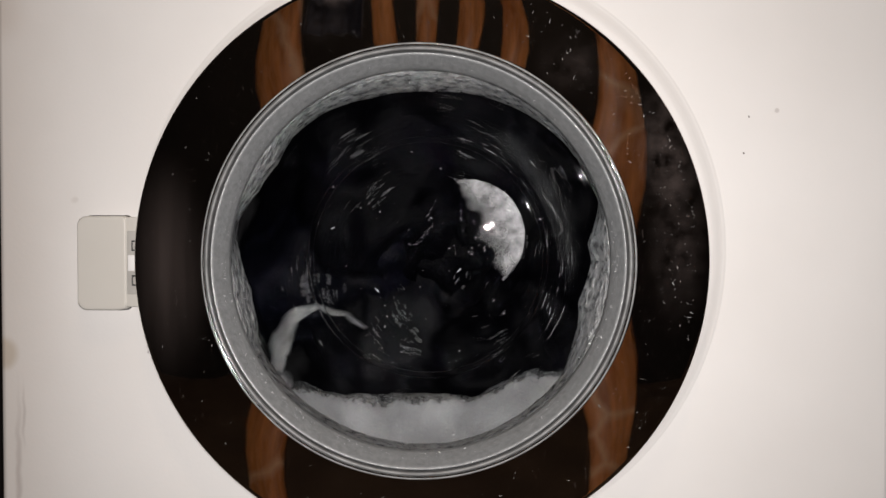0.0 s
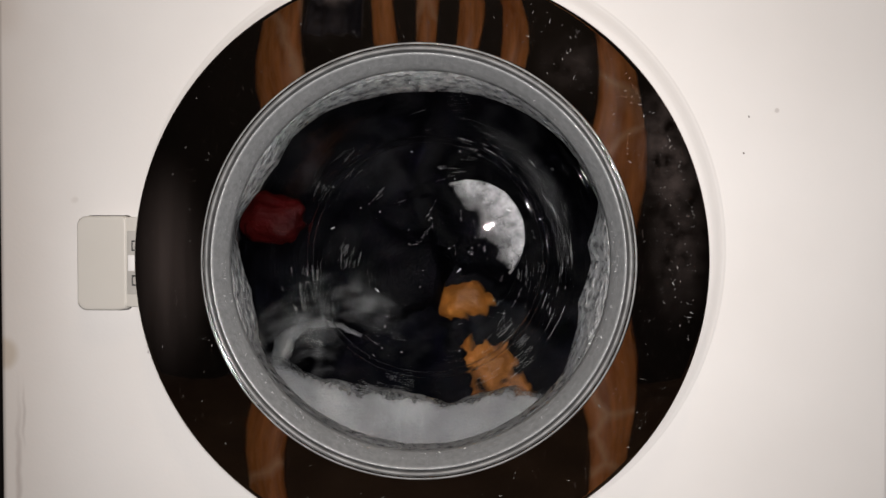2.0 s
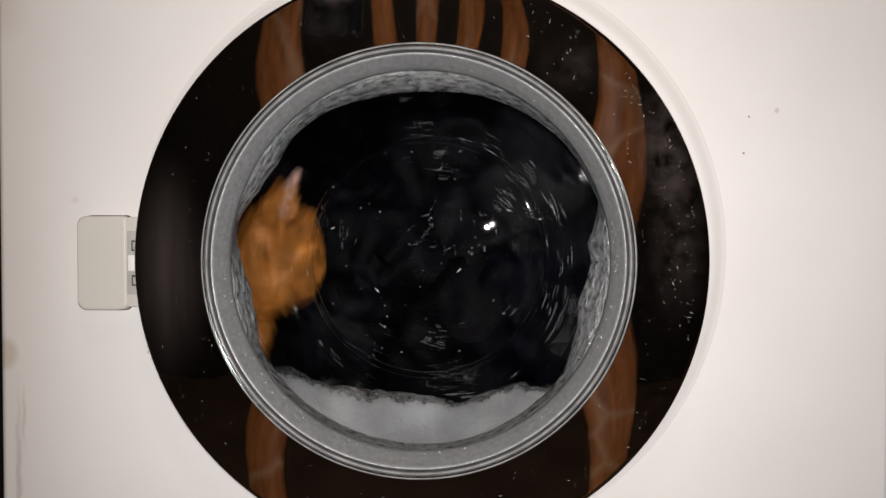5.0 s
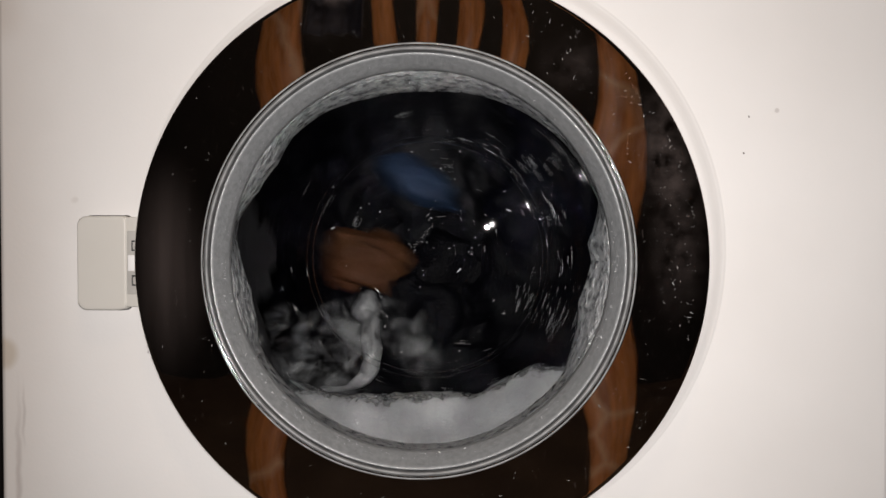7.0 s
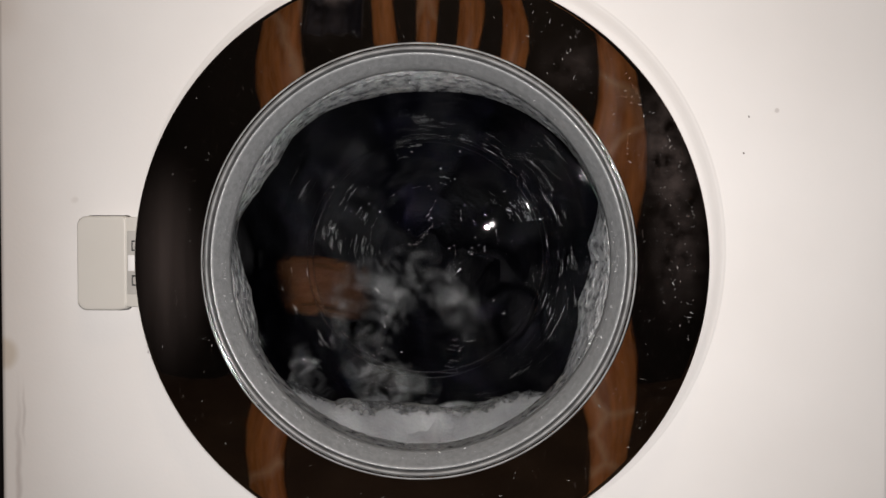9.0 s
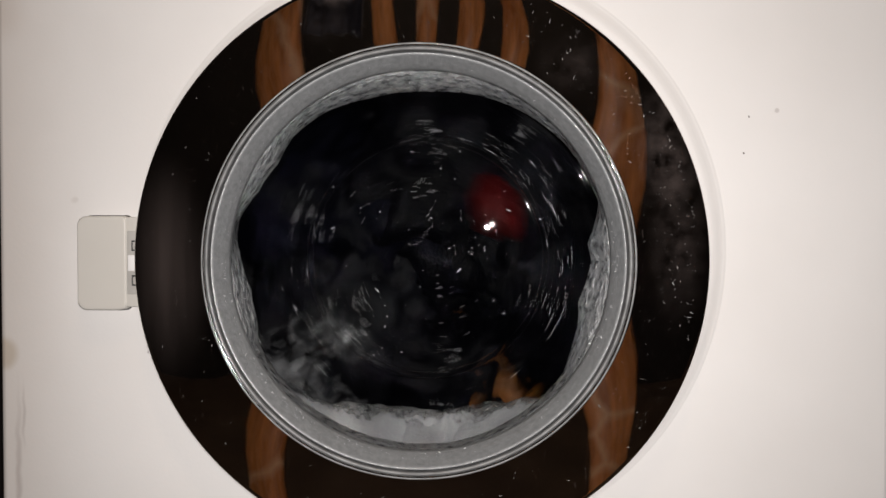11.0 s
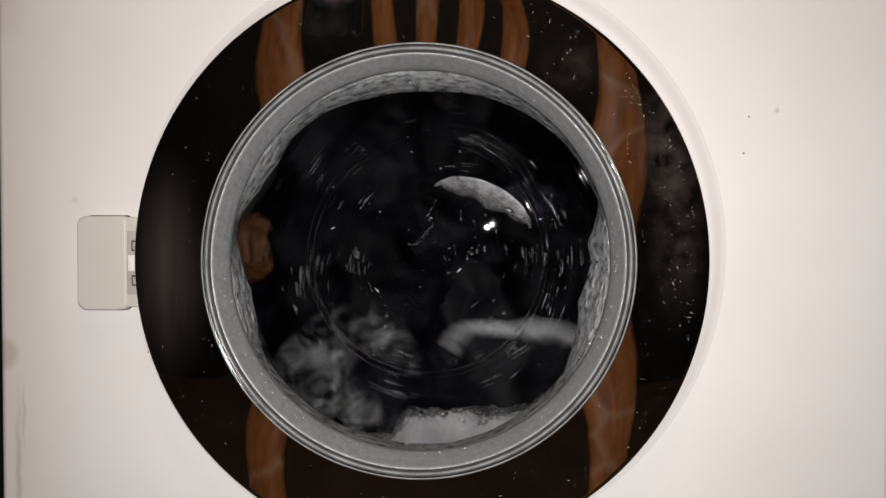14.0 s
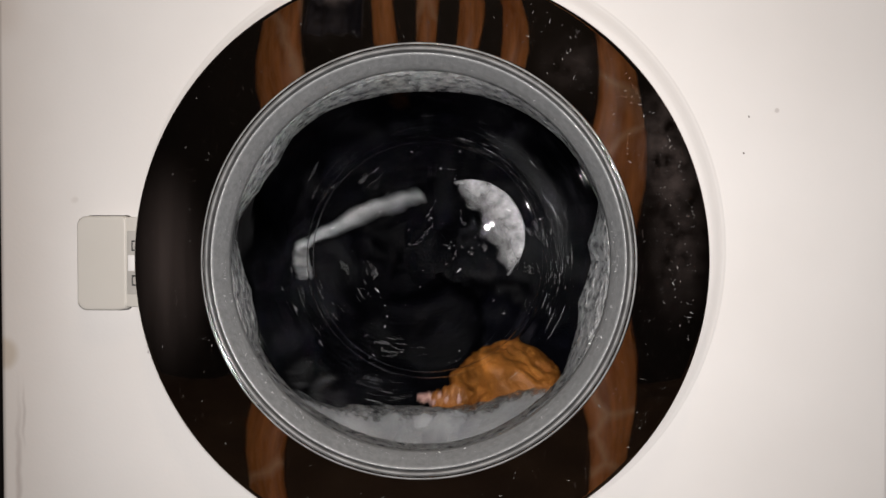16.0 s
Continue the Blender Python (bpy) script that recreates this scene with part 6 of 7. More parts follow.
    walk(orange_strip, [
        (0, drum(0.045, 0.310, 0.143, 3925)), (0.1, drum(0.115, 0.310, 0.096, 3892)), (0.2, drum(0.149, 0.310, 0.018, 3859)),
        (0.3, drum(0.135, 0.310, -0.065, 3826)), (0.4, drum(0.079, 0.310, -0.128, 3793)), (0.5, drum(-0.002, 0.310, -0.150, 3760)),
        (0.6, drum(-0.083, 0.310, -0.125, 3727)), (0.7, drum(-0.137, 0.310, -0.060, 3694)), (0.8, drum(-0.148, 0.310, 0.023, 3661)),
        (0.9, drum(-0.112, 0.310, 0.099, 3628)), (1, drum(-0.041, 0.310, 0.144, 3595)), (1.1, drum(0.044, 0.310, 0.144, 3562)),
        (1.2, drum(0.114, 0.310, 0.097, 3529)), (1.3, drum(0.149, 0.310, 0.020, 3496)), (1.4, drum(0.136, 0.310, -0.063, 3463)),
        (1.5, drum(0.081, 0.310, -0.127, 3430)), (1.6, drum(-0.000, 0.310, -0.150, 3397)), (1.7, drum(-0.081, 0.310, -0.126, 3364)),
        (1.8, drum(-0.136, 0.310, -0.062, 3331)), (1.9, drum(-0.148, 0.310, 0.021, 3298)), (2, drum(-0.114, 0.310, 0.098, 3265)),
        (2.1, drum(-0.043, 0.310, 0.144, 3232)), (2.2, drum(0.042, 0.310, 0.144, 3199)), (2.3, drum(0.113, 0.310, 0.099, 3166)),
        (2.4, drum(0.148, 0.310, 0.022, 3133)), (2.5, drum(0.137, 0.310, -0.061, 3100)), (2.6, drum(0.082, 0.310, -0.125, 3067)),
        (2.7, drum(0.002, 0.310, -0.150, 3034)), (2.8, drum(-0.080, 0.310, -0.127, 3001)), (2.9, drum(-0.136, 0.310, -0.064, 2968)),
        (3, drum(-0.149, 0.310, 0.019, 2935)), (3.1, drum(-0.115, 0.310, 0.096, 2902)), (3.2, drum(-0.045, 0.310, 0.143, 2869)),
        (3.3, drum(0.040, 0.310, 0.145, 2836)), (3.4, drum(0.111, 0.310, 0.100, 2803)), (3.5, drum(0.148, 0.310, 0.024, 2770)),
        (3.6, drum(0.138, 0.310, -0.059, 2737)), (3.7, drum(0.084, 0.310, -0.124, 2704)), (3.8, drum(0.004, 0.310, -0.150, 2671)),
        (3.9, drum(-0.078, 0.310, -0.128, 2638)), (4, drum(-0.135, 0.310, -0.066, 2605)), (4.1, drum(-0.149, 0.310, 0.017, 2572)),
        (4.2, drum(-0.116, 0.310, 0.095, 2539)), (4.3, drum(-0.046, 0.310, 0.143, 2506)), (4.4, drum(0.038, 0.310, 0.145, 2473)),
        (4.5, drum(0.110, 0.310, 0.102, 2440)), (4.6, drum(0.148, 0.310, 0.026, 2407)), (4.7, drum(0.139, 0.310, -0.058, 2374)),
        (4.8, drum(0.086, 0.310, -0.123, 2341)), (4.9, drum(0.006, 0.310, -0.150, 2308)), (5, drum(-0.076, 0.310, -0.129, 2275)),
        (5.1, drum(-0.134, 0.310, -0.068, 2242)), (5.2, drum(-0.149, 0.310, 0.015, 2209)), (5.3, drum(-0.117, 0.310, 0.093, 2176)),
        (5.4, drum(-0.048, 0.310, 0.142, 2143)), (5.5, drum(0.036, 0.310, 0.146, 2110)), (5.6, drum(0.109, 0.310, 0.103, 2077)),
        (5.7, drum(0.147, 0.310, 0.028, 2044)), (5.8, drum(0.139, 0.310, -0.056, 2011)), (5.9, drum(0.087, 0.310, -0.122, 1978)),
        (6, drum(0.007, 0.310, -0.150, 1945)), (6.1, drum(-0.075, 0.310, -0.130, 1912)), (6.2, drum(-0.133, 0.310, -0.069, 1879)),
        (6.3, drum(-0.149, 0.310, 0.013, 1846)), (6.4, drum(-0.119, 0.310, 0.092, 1813)), (6.5, drum(-0.050, 0.310, 0.141, 1780)),
        (6.6, drum(0.034, 0.310, 0.146, 1747)), (6.7, drum(0.107, 0.310, 0.105, 1714)), (6.8, drum(0.147, 0.310, 0.030, 1681)),
        (6.9, drum(0.140, 0.310, -0.054, 1648)), (7, drum(0.089, 0.310, -0.121, 1615)), (7.1, drum(0.009, 0.310, -0.150, 1582)),
        (7.2, drum(-0.073, 0.310, -0.131, 1549)), (7.3, drum(-0.132, 0.310, -0.071, 1516)), (7.4, drum(-0.150, 0.310, 0.011, 1483)),
        (7.5, drum(-0.120, 0.310, 0.090, 1450)), (7.6, drum(-0.052, 0.310, 0.141, 1417)), (7.7, drum(0.032, 0.310, 0.147, 1384)),
        (7.8, drum(0.106, 0.310, 0.106, 1351)), (7.9, drum(0.147, 0.310, 0.032, 1318)), (8, drum(0.141, 0.310, -0.052, 1285)),
        (8.1, drum(0.090, 0.310, -0.120, 1252)), (8.2, drum(0.011, 0.310, -0.150, 1219)), (8.3, drum(-0.071, 0.310, -0.132, 1186)),
        (8.4, drum(-0.131, 0.310, -0.073, 1153)), (8.5, drum(-0.150, 0.310, 0.009, 1120)), (8.6, drum(-0.121, 0.310, 0.089, 1087)),
        (8.7, drum(-0.054, 0.310, 0.140, 1054)), (8.8, drum(0.030, 0.310, 0.147, 1021)), (8.9, drum(0.105, 0.310, 0.107, 988)),
        (9, drum(0.146, 0.310, 0.034, 955)), (9.1, drum(0.141, 0.310, -0.050, 922)), (9.2, drum(0.092, 0.310, -0.119, 889)),
        (9.3, drum(0.013, 0.310, -0.149, 856)), (9.4, drum(-0.069, 0.310, -0.133, 823)), (9.5, drum(-0.130, 0.310, -0.075, 790)),
        (9.6, drum(-0.150, 0.310, 0.007, 757)), (9.7, drum(-0.122, 0.310, 0.087, 724)), (9.8, drum(-0.056, 0.310, 0.139, 691)),
        (9.9, drum(0.028, 0.310, 0.147, 658)), (10, drum(0.103, 0.310, 0.109, 625)), (10.1, drum(0.146, 0.310, 0.036, 592)),
        (10.2, drum(0.142, 0.310, -0.048, 559)), (10.3, drum(0.093, 0.310, -0.117, 526)), (10.4, drum(0.015, 0.310, -0.149, 493)),
        (10.5, drum(-0.068, 0.310, -0.134, 460)), (10.6, drum(-0.129, 0.310, -0.076, 427)), (10.7, drum(-0.150, 0.310, 0.005, 394)),
        (10.8, drum(-0.123, 0.310, 0.085, 361)), (10.9, drum(-0.058, 0.310, 0.138, 328)), (11, drum(0.026, 0.310, 0.148, 295)),
        (11.1, drum(0.102, 0.310, 0.110, 262)), (11.2, drum(0.145, 0.310, 0.038, 229)), (11.3, drum(0.143, 0.310, -0.046, 196)),
        (11.4, drum(0.095, 0.310, -0.116, 163)), (11.5, drum(0.017, 0.310, -0.149, 130)), (11.6, drum(-0.066, 0.310, -0.135, 97)),
        (11.7, drum(-0.101, 0.246, -0.048, 64)), (11.8, drum(-0.056, 0.140, 0.001, 31)), (11.9, drum(0.006, 0.140, -0.021, 8)),
        (12, drum(0.050, 0.140, -0.059, -26)), (12.1, drum(0.065, 0.140, -0.108, -49)), (12.2, drum(0.029, 0.246, -0.136, -89)),
        (12.3, drum(-0.018, 0.310, -0.149, -129)), (12.4, drum(-0.066, 0.310, -0.135, -169)), (12.5, drum(-0.106, 0.310, -0.106, -209)),
        (12.6, drum(-0.135, 0.310, -0.066, -249)), (12.7, drum(-0.125, 0.246, -0.015, -289)), (12.8, drum(-0.076, 0.140, 0.016, -329)),
        (12.9, drum(-0.013, 0.140, 0.005, -352)), (13, drum(0.038, 0.140, -0.022, -379)), (13.1, drum(0.073, 0.140, -0.091, -416)),
        (13.2, drum(0.015, 0.246, -0.137, -449)), (13.3, drum(-0.067, 0.310, -0.134, -482)), (13.4, drum(-0.129, 0.310, -0.077, -515)),
        (13.5, drum(-0.150, 0.310, 0.005, -548)), (13.6, drum(-0.124, 0.310, 0.085, -581)), (13.7, drum(-0.058, 0.310, 0.138, -614)),
        (13.8, drum(0.026, 0.310, 0.148, -647)), (13.9, drum(0.101, 0.310, 0.111, -680)), (14, drum(0.145, 0.310, 0.038, -713)),
        (14.1, drum(0.143, 0.310, -0.046, -746)), (14.2, drum(0.095, 0.310, -0.116, -779)), (14.3, drum(0.018, 0.310, -0.149, -812)),
        (14.4, drum(-0.065, 0.310, -0.135, -845)), (14.5, drum(-0.128, 0.310, -0.078, -878)), (14.6, drum(-0.150, 0.310, 0.003, -911)),
        (14.7, drum(-0.125, 0.310, 0.083, -944)), (14.8, drum(-0.060, 0.310, 0.137, -977)), (14.9, drum(0.024, 0.310, 0.148, -1010)),
        (15, drum(0.100, 0.310, 0.112, -1043)), (15.1, drum(0.144, 0.310, 0.040, -1076)), (15.2, drum(0.143, 0.310, -0.044, -1109)),
        (15.3, drum(0.097, 0.310, -0.114, -1142)), (15.4, drum(0.020, 0.310, -0.149, -1175)), (15.5, drum(-0.064, 0.310, -0.136, -1208)),
        (15.6, drum(-0.127, 0.310, -0.080, -1241)), (15.7, drum(-0.150, 0.310, 0.001, -1274)), (15.8, drum(-0.126, 0.310, 0.082, -1307)),
        (15.9, drum(-0.062, 0.310, 0.137, -1340)), (16, drum(0.022, 0.310, 0.148, -1373)),
    ])
    walk(white_strap, [
        (-0, drum(0.146, 0.305, -0.034, 2409, 62)), (0.1, drum(0.105, 0.305, -0.107, 2376, 62)), (0.2, drum(0.030, 0.305, -0.147, 2343, 62)),
        (0.3, drum(-0.054, 0.305, -0.140, 2310, 62)), (0.4, drum(-0.121, 0.305, -0.089, 2277, 62)), (0.5, drum(-0.150, 0.305, -0.009, 2244, 62)),
        (0.6, drum(-0.131, 0.305, 0.073, 2211, 62)), (0.7, drum(-0.071, 0.305, 0.132, 2178, 62)), (0.8, drum(0.011, 0.305, 0.150, 2145, 62)),
        (0.9, drum(0.090, 0.305, 0.120, 2112, 62)), (1, drum(0.141, 0.305, 0.052, 2079, 62)), (1.1, drum(0.147, 0.305, -0.032, 2046, 62)),
        (1.2, drum(0.106, 0.305, -0.106, 2013, 62)), (1.3, drum(0.032, 0.305, -0.147, 1980, 62)), (1.4, drum(-0.052, 0.305, -0.141, 1947, 62)),
        (1.5, drum(-0.120, 0.305, -0.090, 1914, 62)), (1.6, drum(-0.150, 0.305, -0.011, 1881, 62)), (1.7, drum(-0.132, 0.305, 0.071, 1848, 62)),
        (1.8, drum(-0.073, 0.305, 0.131, 1815, 62)), (1.9, drum(0.009, 0.305, 0.150, 1782, 62)), (2, drum(0.089, 0.305, 0.121, 1749, 62)),
        (2.1, drum(0.140, 0.305, 0.054, 1716, 62)), (2.2, drum(0.147, 0.305, -0.030, 1683, 62)), (2.3, drum(0.107, 0.305, -0.105, 1650, 62)),
        (2.4, drum(0.034, 0.305, -0.146, 1617, 62)), (2.5, drum(-0.050, 0.305, -0.141, 1584, 62)), (2.6, drum(-0.119, 0.305, -0.092, 1551, 62)),
        (2.7, drum(-0.149, 0.305, -0.013, 1518, 62)), (2.8, drum(-0.133, 0.305, 0.069, 1485, 62)), (2.9, drum(-0.075, 0.305, 0.130, 1452, 62)),
        (3, drum(0.007, 0.305, 0.150, 1419, 62)), (3.1, drum(0.087, 0.305, 0.122, 1386, 62)), (3.2, drum(0.139, 0.305, 0.056, 1353, 62)),
        (3.3, drum(0.147, 0.305, -0.028, 1320, 62)), (3.4, drum(0.109, 0.305, -0.103, 1287, 62)), (3.5, drum(0.036, 0.305, -0.146, 1254, 62)),
        (3.6, drum(-0.048, 0.305, -0.142, 1221, 62)), (3.7, drum(-0.117, 0.305, -0.093, 1188, 62)), (3.8, drum(-0.149, 0.305, -0.015, 1155, 62)),
        (3.9, drum(-0.134, 0.305, 0.068, 1122, 62)), (4, drum(-0.076, 0.305, 0.129, 1089, 62)), (4.1, drum(0.006, 0.305, 0.150, 1056, 62)),
        (4.2, drum(0.086, 0.305, 0.123, 1023, 62)), (4.3, drum(0.139, 0.305, 0.058, 990, 62)), (4.4, drum(0.148, 0.305, -0.026, 957, 62)),
        (4.5, drum(0.110, 0.305, -0.102, 924, 62)), (4.6, drum(0.038, 0.305, -0.145, 891, 62)), (4.7, drum(-0.047, 0.305, -0.143, 858, 62)),
        (4.8, drum(-0.116, 0.305, -0.095, 825, 62)), (4.9, drum(-0.149, 0.305, -0.017, 792, 62)), (5, drum(-0.135, 0.305, 0.066, 759, 62)),
        (5.1, drum(-0.078, 0.305, 0.128, 726, 62)), (5.2, drum(0.004, 0.305, 0.150, 693, 62)), (5.3, drum(0.084, 0.305, 0.124, 660, 62)),
        (5.4, drum(0.138, 0.305, 0.059, 627, 62)), (5.5, drum(0.148, 0.305, -0.024, 594, 62)), (5.6, drum(0.111, 0.305, -0.100, 561, 62)),
        (5.7, drum(0.040, 0.305, -0.145, 528, 62)), (5.8, drum(-0.045, 0.305, -0.143, 495, 62)), (5.9, drum(-0.115, 0.305, -0.096, 462, 62)),
        (6, drum(-0.149, 0.305, -0.019, 429, 62)), (6.1, drum(-0.136, 0.305, 0.064, 396, 62)), (6.2, drum(-0.080, 0.305, 0.127, 363, 62)),
        (6.3, drum(0.002, 0.305, 0.150, 330, 62)), (6.4, drum(0.082, 0.305, 0.125, 297, 62)), (6.5, drum(0.137, 0.305, 0.061, 264, 62)),
        (6.6, drum(0.148, 0.305, -0.022, 231, 62)), (6.7, drum(0.113, 0.305, -0.099, 198, 62)), (6.8, drum(0.042, 0.305, -0.144, 165, 62)),
        (6.9, drum(-0.043, 0.305, -0.144, 132, 62)), (7, drum(-0.114, 0.305, -0.098, 99, 62)), (7.1, drum(-0.148, 0.305, -0.021, 66, 62)),
        (7.2, drum(-0.108, 0.241, 0.074, 33, 62)), (7.3, drum(-0.060, 0.135, 0.094, 0, 62)), (7.4, drum(-0.080, 0.135, 0.070, -25, 62)),
        (7.5, drum(0.025, 0.135, 0.038, -55, 62)), (7.6, drum(0.082, 0.135, -0.082, -90, 62)), (7.7, drum(0.060, 0.241, -0.126, -124, 62)),
        (7.8, drum(0.015, 0.305, -0.149, -158, 62)), (7.9, drum(-0.036, 0.305, -0.146, -191, 62)), (8, drum(-0.083, 0.305, -0.125, -225, 62)),
        (8.1, drum(-0.120, 0.305, -0.090, -259, 62)), (8.2, drum(-0.143, 0.305, -0.045, -292, 62)), (8.3, drum(-0.150, 0.241, 0.006, -326, 62)),
        (8.4, drum(-0.144, 0.135, 0.058, -360, 62)), (8.5, drum(-0.097, 0.135, 0.080, -392, 62)), (8.6, drum(0.003, 0.135, 0.065, -425, 62)),
        (8.7, drum(0.087, 0.135, -0.052, -460, 62)), (8.8, drum(0.087, 0.135, -0.116, -490, 62)), (8.9, drum(0.049, 0.241, -0.137, -511, 62)),
        (9, drum(0.007, 0.305, -0.150, -532, 62)), (9.1, drum(-0.037, 0.305, -0.145, -554, 62)), (9.2, drum(-0.078, 0.305, -0.128, -575, 62)),
        (9.3, drum(-0.112, 0.305, -0.100, -596, 62)), (9.4, drum(-0.136, 0.305, -0.063, -618, 62)), (9.5, drum(-0.132, 0.241, -0.018, -639, 62)),
        (9.6, drum(-0.099, 0.135, 0.016, -660, 62)), (9.7, drum(-0.041, 0.135, -0.008, -700, 62)), (9.8, drum(0.018, 0.135, -0.052, -740, 62)),
        (9.9, drum(0.014, 0.241, -0.117, -771, 62)), (10, drum(-0.014, 0.305, -0.149, -801, 62)), (10.1, drum(-0.045, 0.305, -0.143, -832, 62)),
        (10.2, drum(-0.075, 0.305, -0.130, -862, 62)), (10.3, drum(-0.100, 0.305, -0.111, -893, 62)), (10.4, drum(-0.122, 0.305, -0.088, -924, 62)),
        (10.5, drum(-0.123, 0.241, -0.054, -954, 62)), (10.6, drum(-0.114, 0.135, -0.023, -985, 62)), (10.7, drum(-0.060, 0.135, -0.052, -1030, 62)),
        (10.8, drum(-0.011, 0.135, -0.067, -1070, 62)), (10.9, drum(0.028, 0.135, -0.111, -1110, 62)), (11, drum(0.003, 0.241, -0.138, -1141, 62)),
        (11.1, drum(-0.030, 0.305, -0.147, -1173, 62)), (11.2, drum(-0.062, 0.305, -0.137, -1204, 62)),
        (11.3, drum(-0.091, 0.305, -0.119, -1236, 46)), (11.4, drum(-0.115, 0.305, -0.096, -1267, 31)),
        (11.5, drum(-0.127, 0.241, -0.065, -1299, 15)), (11.6, drum(-0.129, 0.135, -0.033, -1330)), (11.7, drum(-0.107, 0.135, -0.031, -1352)),
        (11.8, drum(-0.051, 0.135, -0.058, -1393)), (11.9, drum(-0.016, 0.135, -0.068, -1433)), (12, drum(0.018, 0.135, -0.094, -1472)),
        (12.1, drum(0.033, 0.135, -0.136, -1510)), (12.2, drum(-0.008, 0.241, -0.147, -1544)), (12.3, drum(-0.051, 0.305, -0.141, -1578)),
        (12.4, drum(-0.089, 0.305, -0.121, -1612)), (12.5, drum(-0.120, 0.241, -0.090, -1646)), (12.6, drum(-0.144, 0.135, -0.052, -1680)),
        (12.7, drum(-0.129, 0.135, -0.037, -1700)), (12.8, drum(-0.079, 0.135, -0.044, -1743)), (12.9, drum(-0.031, 0.135, -0.041, -1783)),
        (13, drum(0.002, 0.135, -0.057, -1818)), (13.1, drum(0.018, 0.135, -0.121, -1850)), (13.2, drum(-0.002, 0.241, -0.138, -1884, 12)),
        (13.3, drum(-0.026, 0.305, -0.148, -1919, 25)), (13.4, drum(-0.050, 0.305, -0.141, -1953, 37)),
        (13.5, drum(-0.072, 0.305, -0.131, -1987, 50)), (13.6, drum(-0.093, 0.305, -0.118, -2021, 62)),
        (13.7, drum(-0.096, 0.241, -0.089, -2056, 62)), (13.8, drum(-0.080, 0.135, -0.052, -2090, 62)),
        (13.9, drum(-0.048, 0.135, -0.033, -2128, 62)), (14, drum(0.033, 0.135, -0.062, -2165, 62)), (14.1, drum(0.092, 0.135, -0.116, -2200, 62)),
        (14.2, drum(0.055, 0.241, -0.136, -2234, 62)), (14.3, drum(0.016, 0.305, -0.149, -2268, 62)), (14.4, drum(-0.027, 0.305, -0.148, -2302, 62)),
        (14.5, drum(-0.067, 0.305, -0.134, -2336, 62)), (14.6, drum(-0.101, 0.305, -0.111, -2371, 62)),
        (14.7, drum(-0.128, 0.305, -0.078, -2405, 62)), (14.8, drum(-0.126, 0.241, -0.034, -2439, 62)),
        (14.9, drum(-0.090, 0.135, 0.001, -2473, 62)), (15, drum(-0.014, 0.135, -0.027, -2515, 62)), (15.1, drum(0.067, 0.135, -0.092, -2550, 62)),
        (15.2, drum(0.043, 0.241, -0.132, -2589, 62)), (15.3, drum(-0.000, 0.305, -0.150, -2627, 62)),
        (15.4, drum(-0.047, 0.305, -0.143, -2666, 62)), (15.5, drum(-0.089, 0.305, -0.121, -2704, 62)),
        (15.6, drum(-0.122, 0.305, -0.088, -2743, 62)), (15.7, drum(-0.145, 0.241, -0.046, -2781, 62)),
        (15.8, drum(-0.163, 0.135, 0.001, -2820, 62)), (15.9, drum(-0.144, 0.135, 0.011, -2840, 62)), (16, drum(-0.117, 0.135, 0.009, -2858, 62)),
    ])
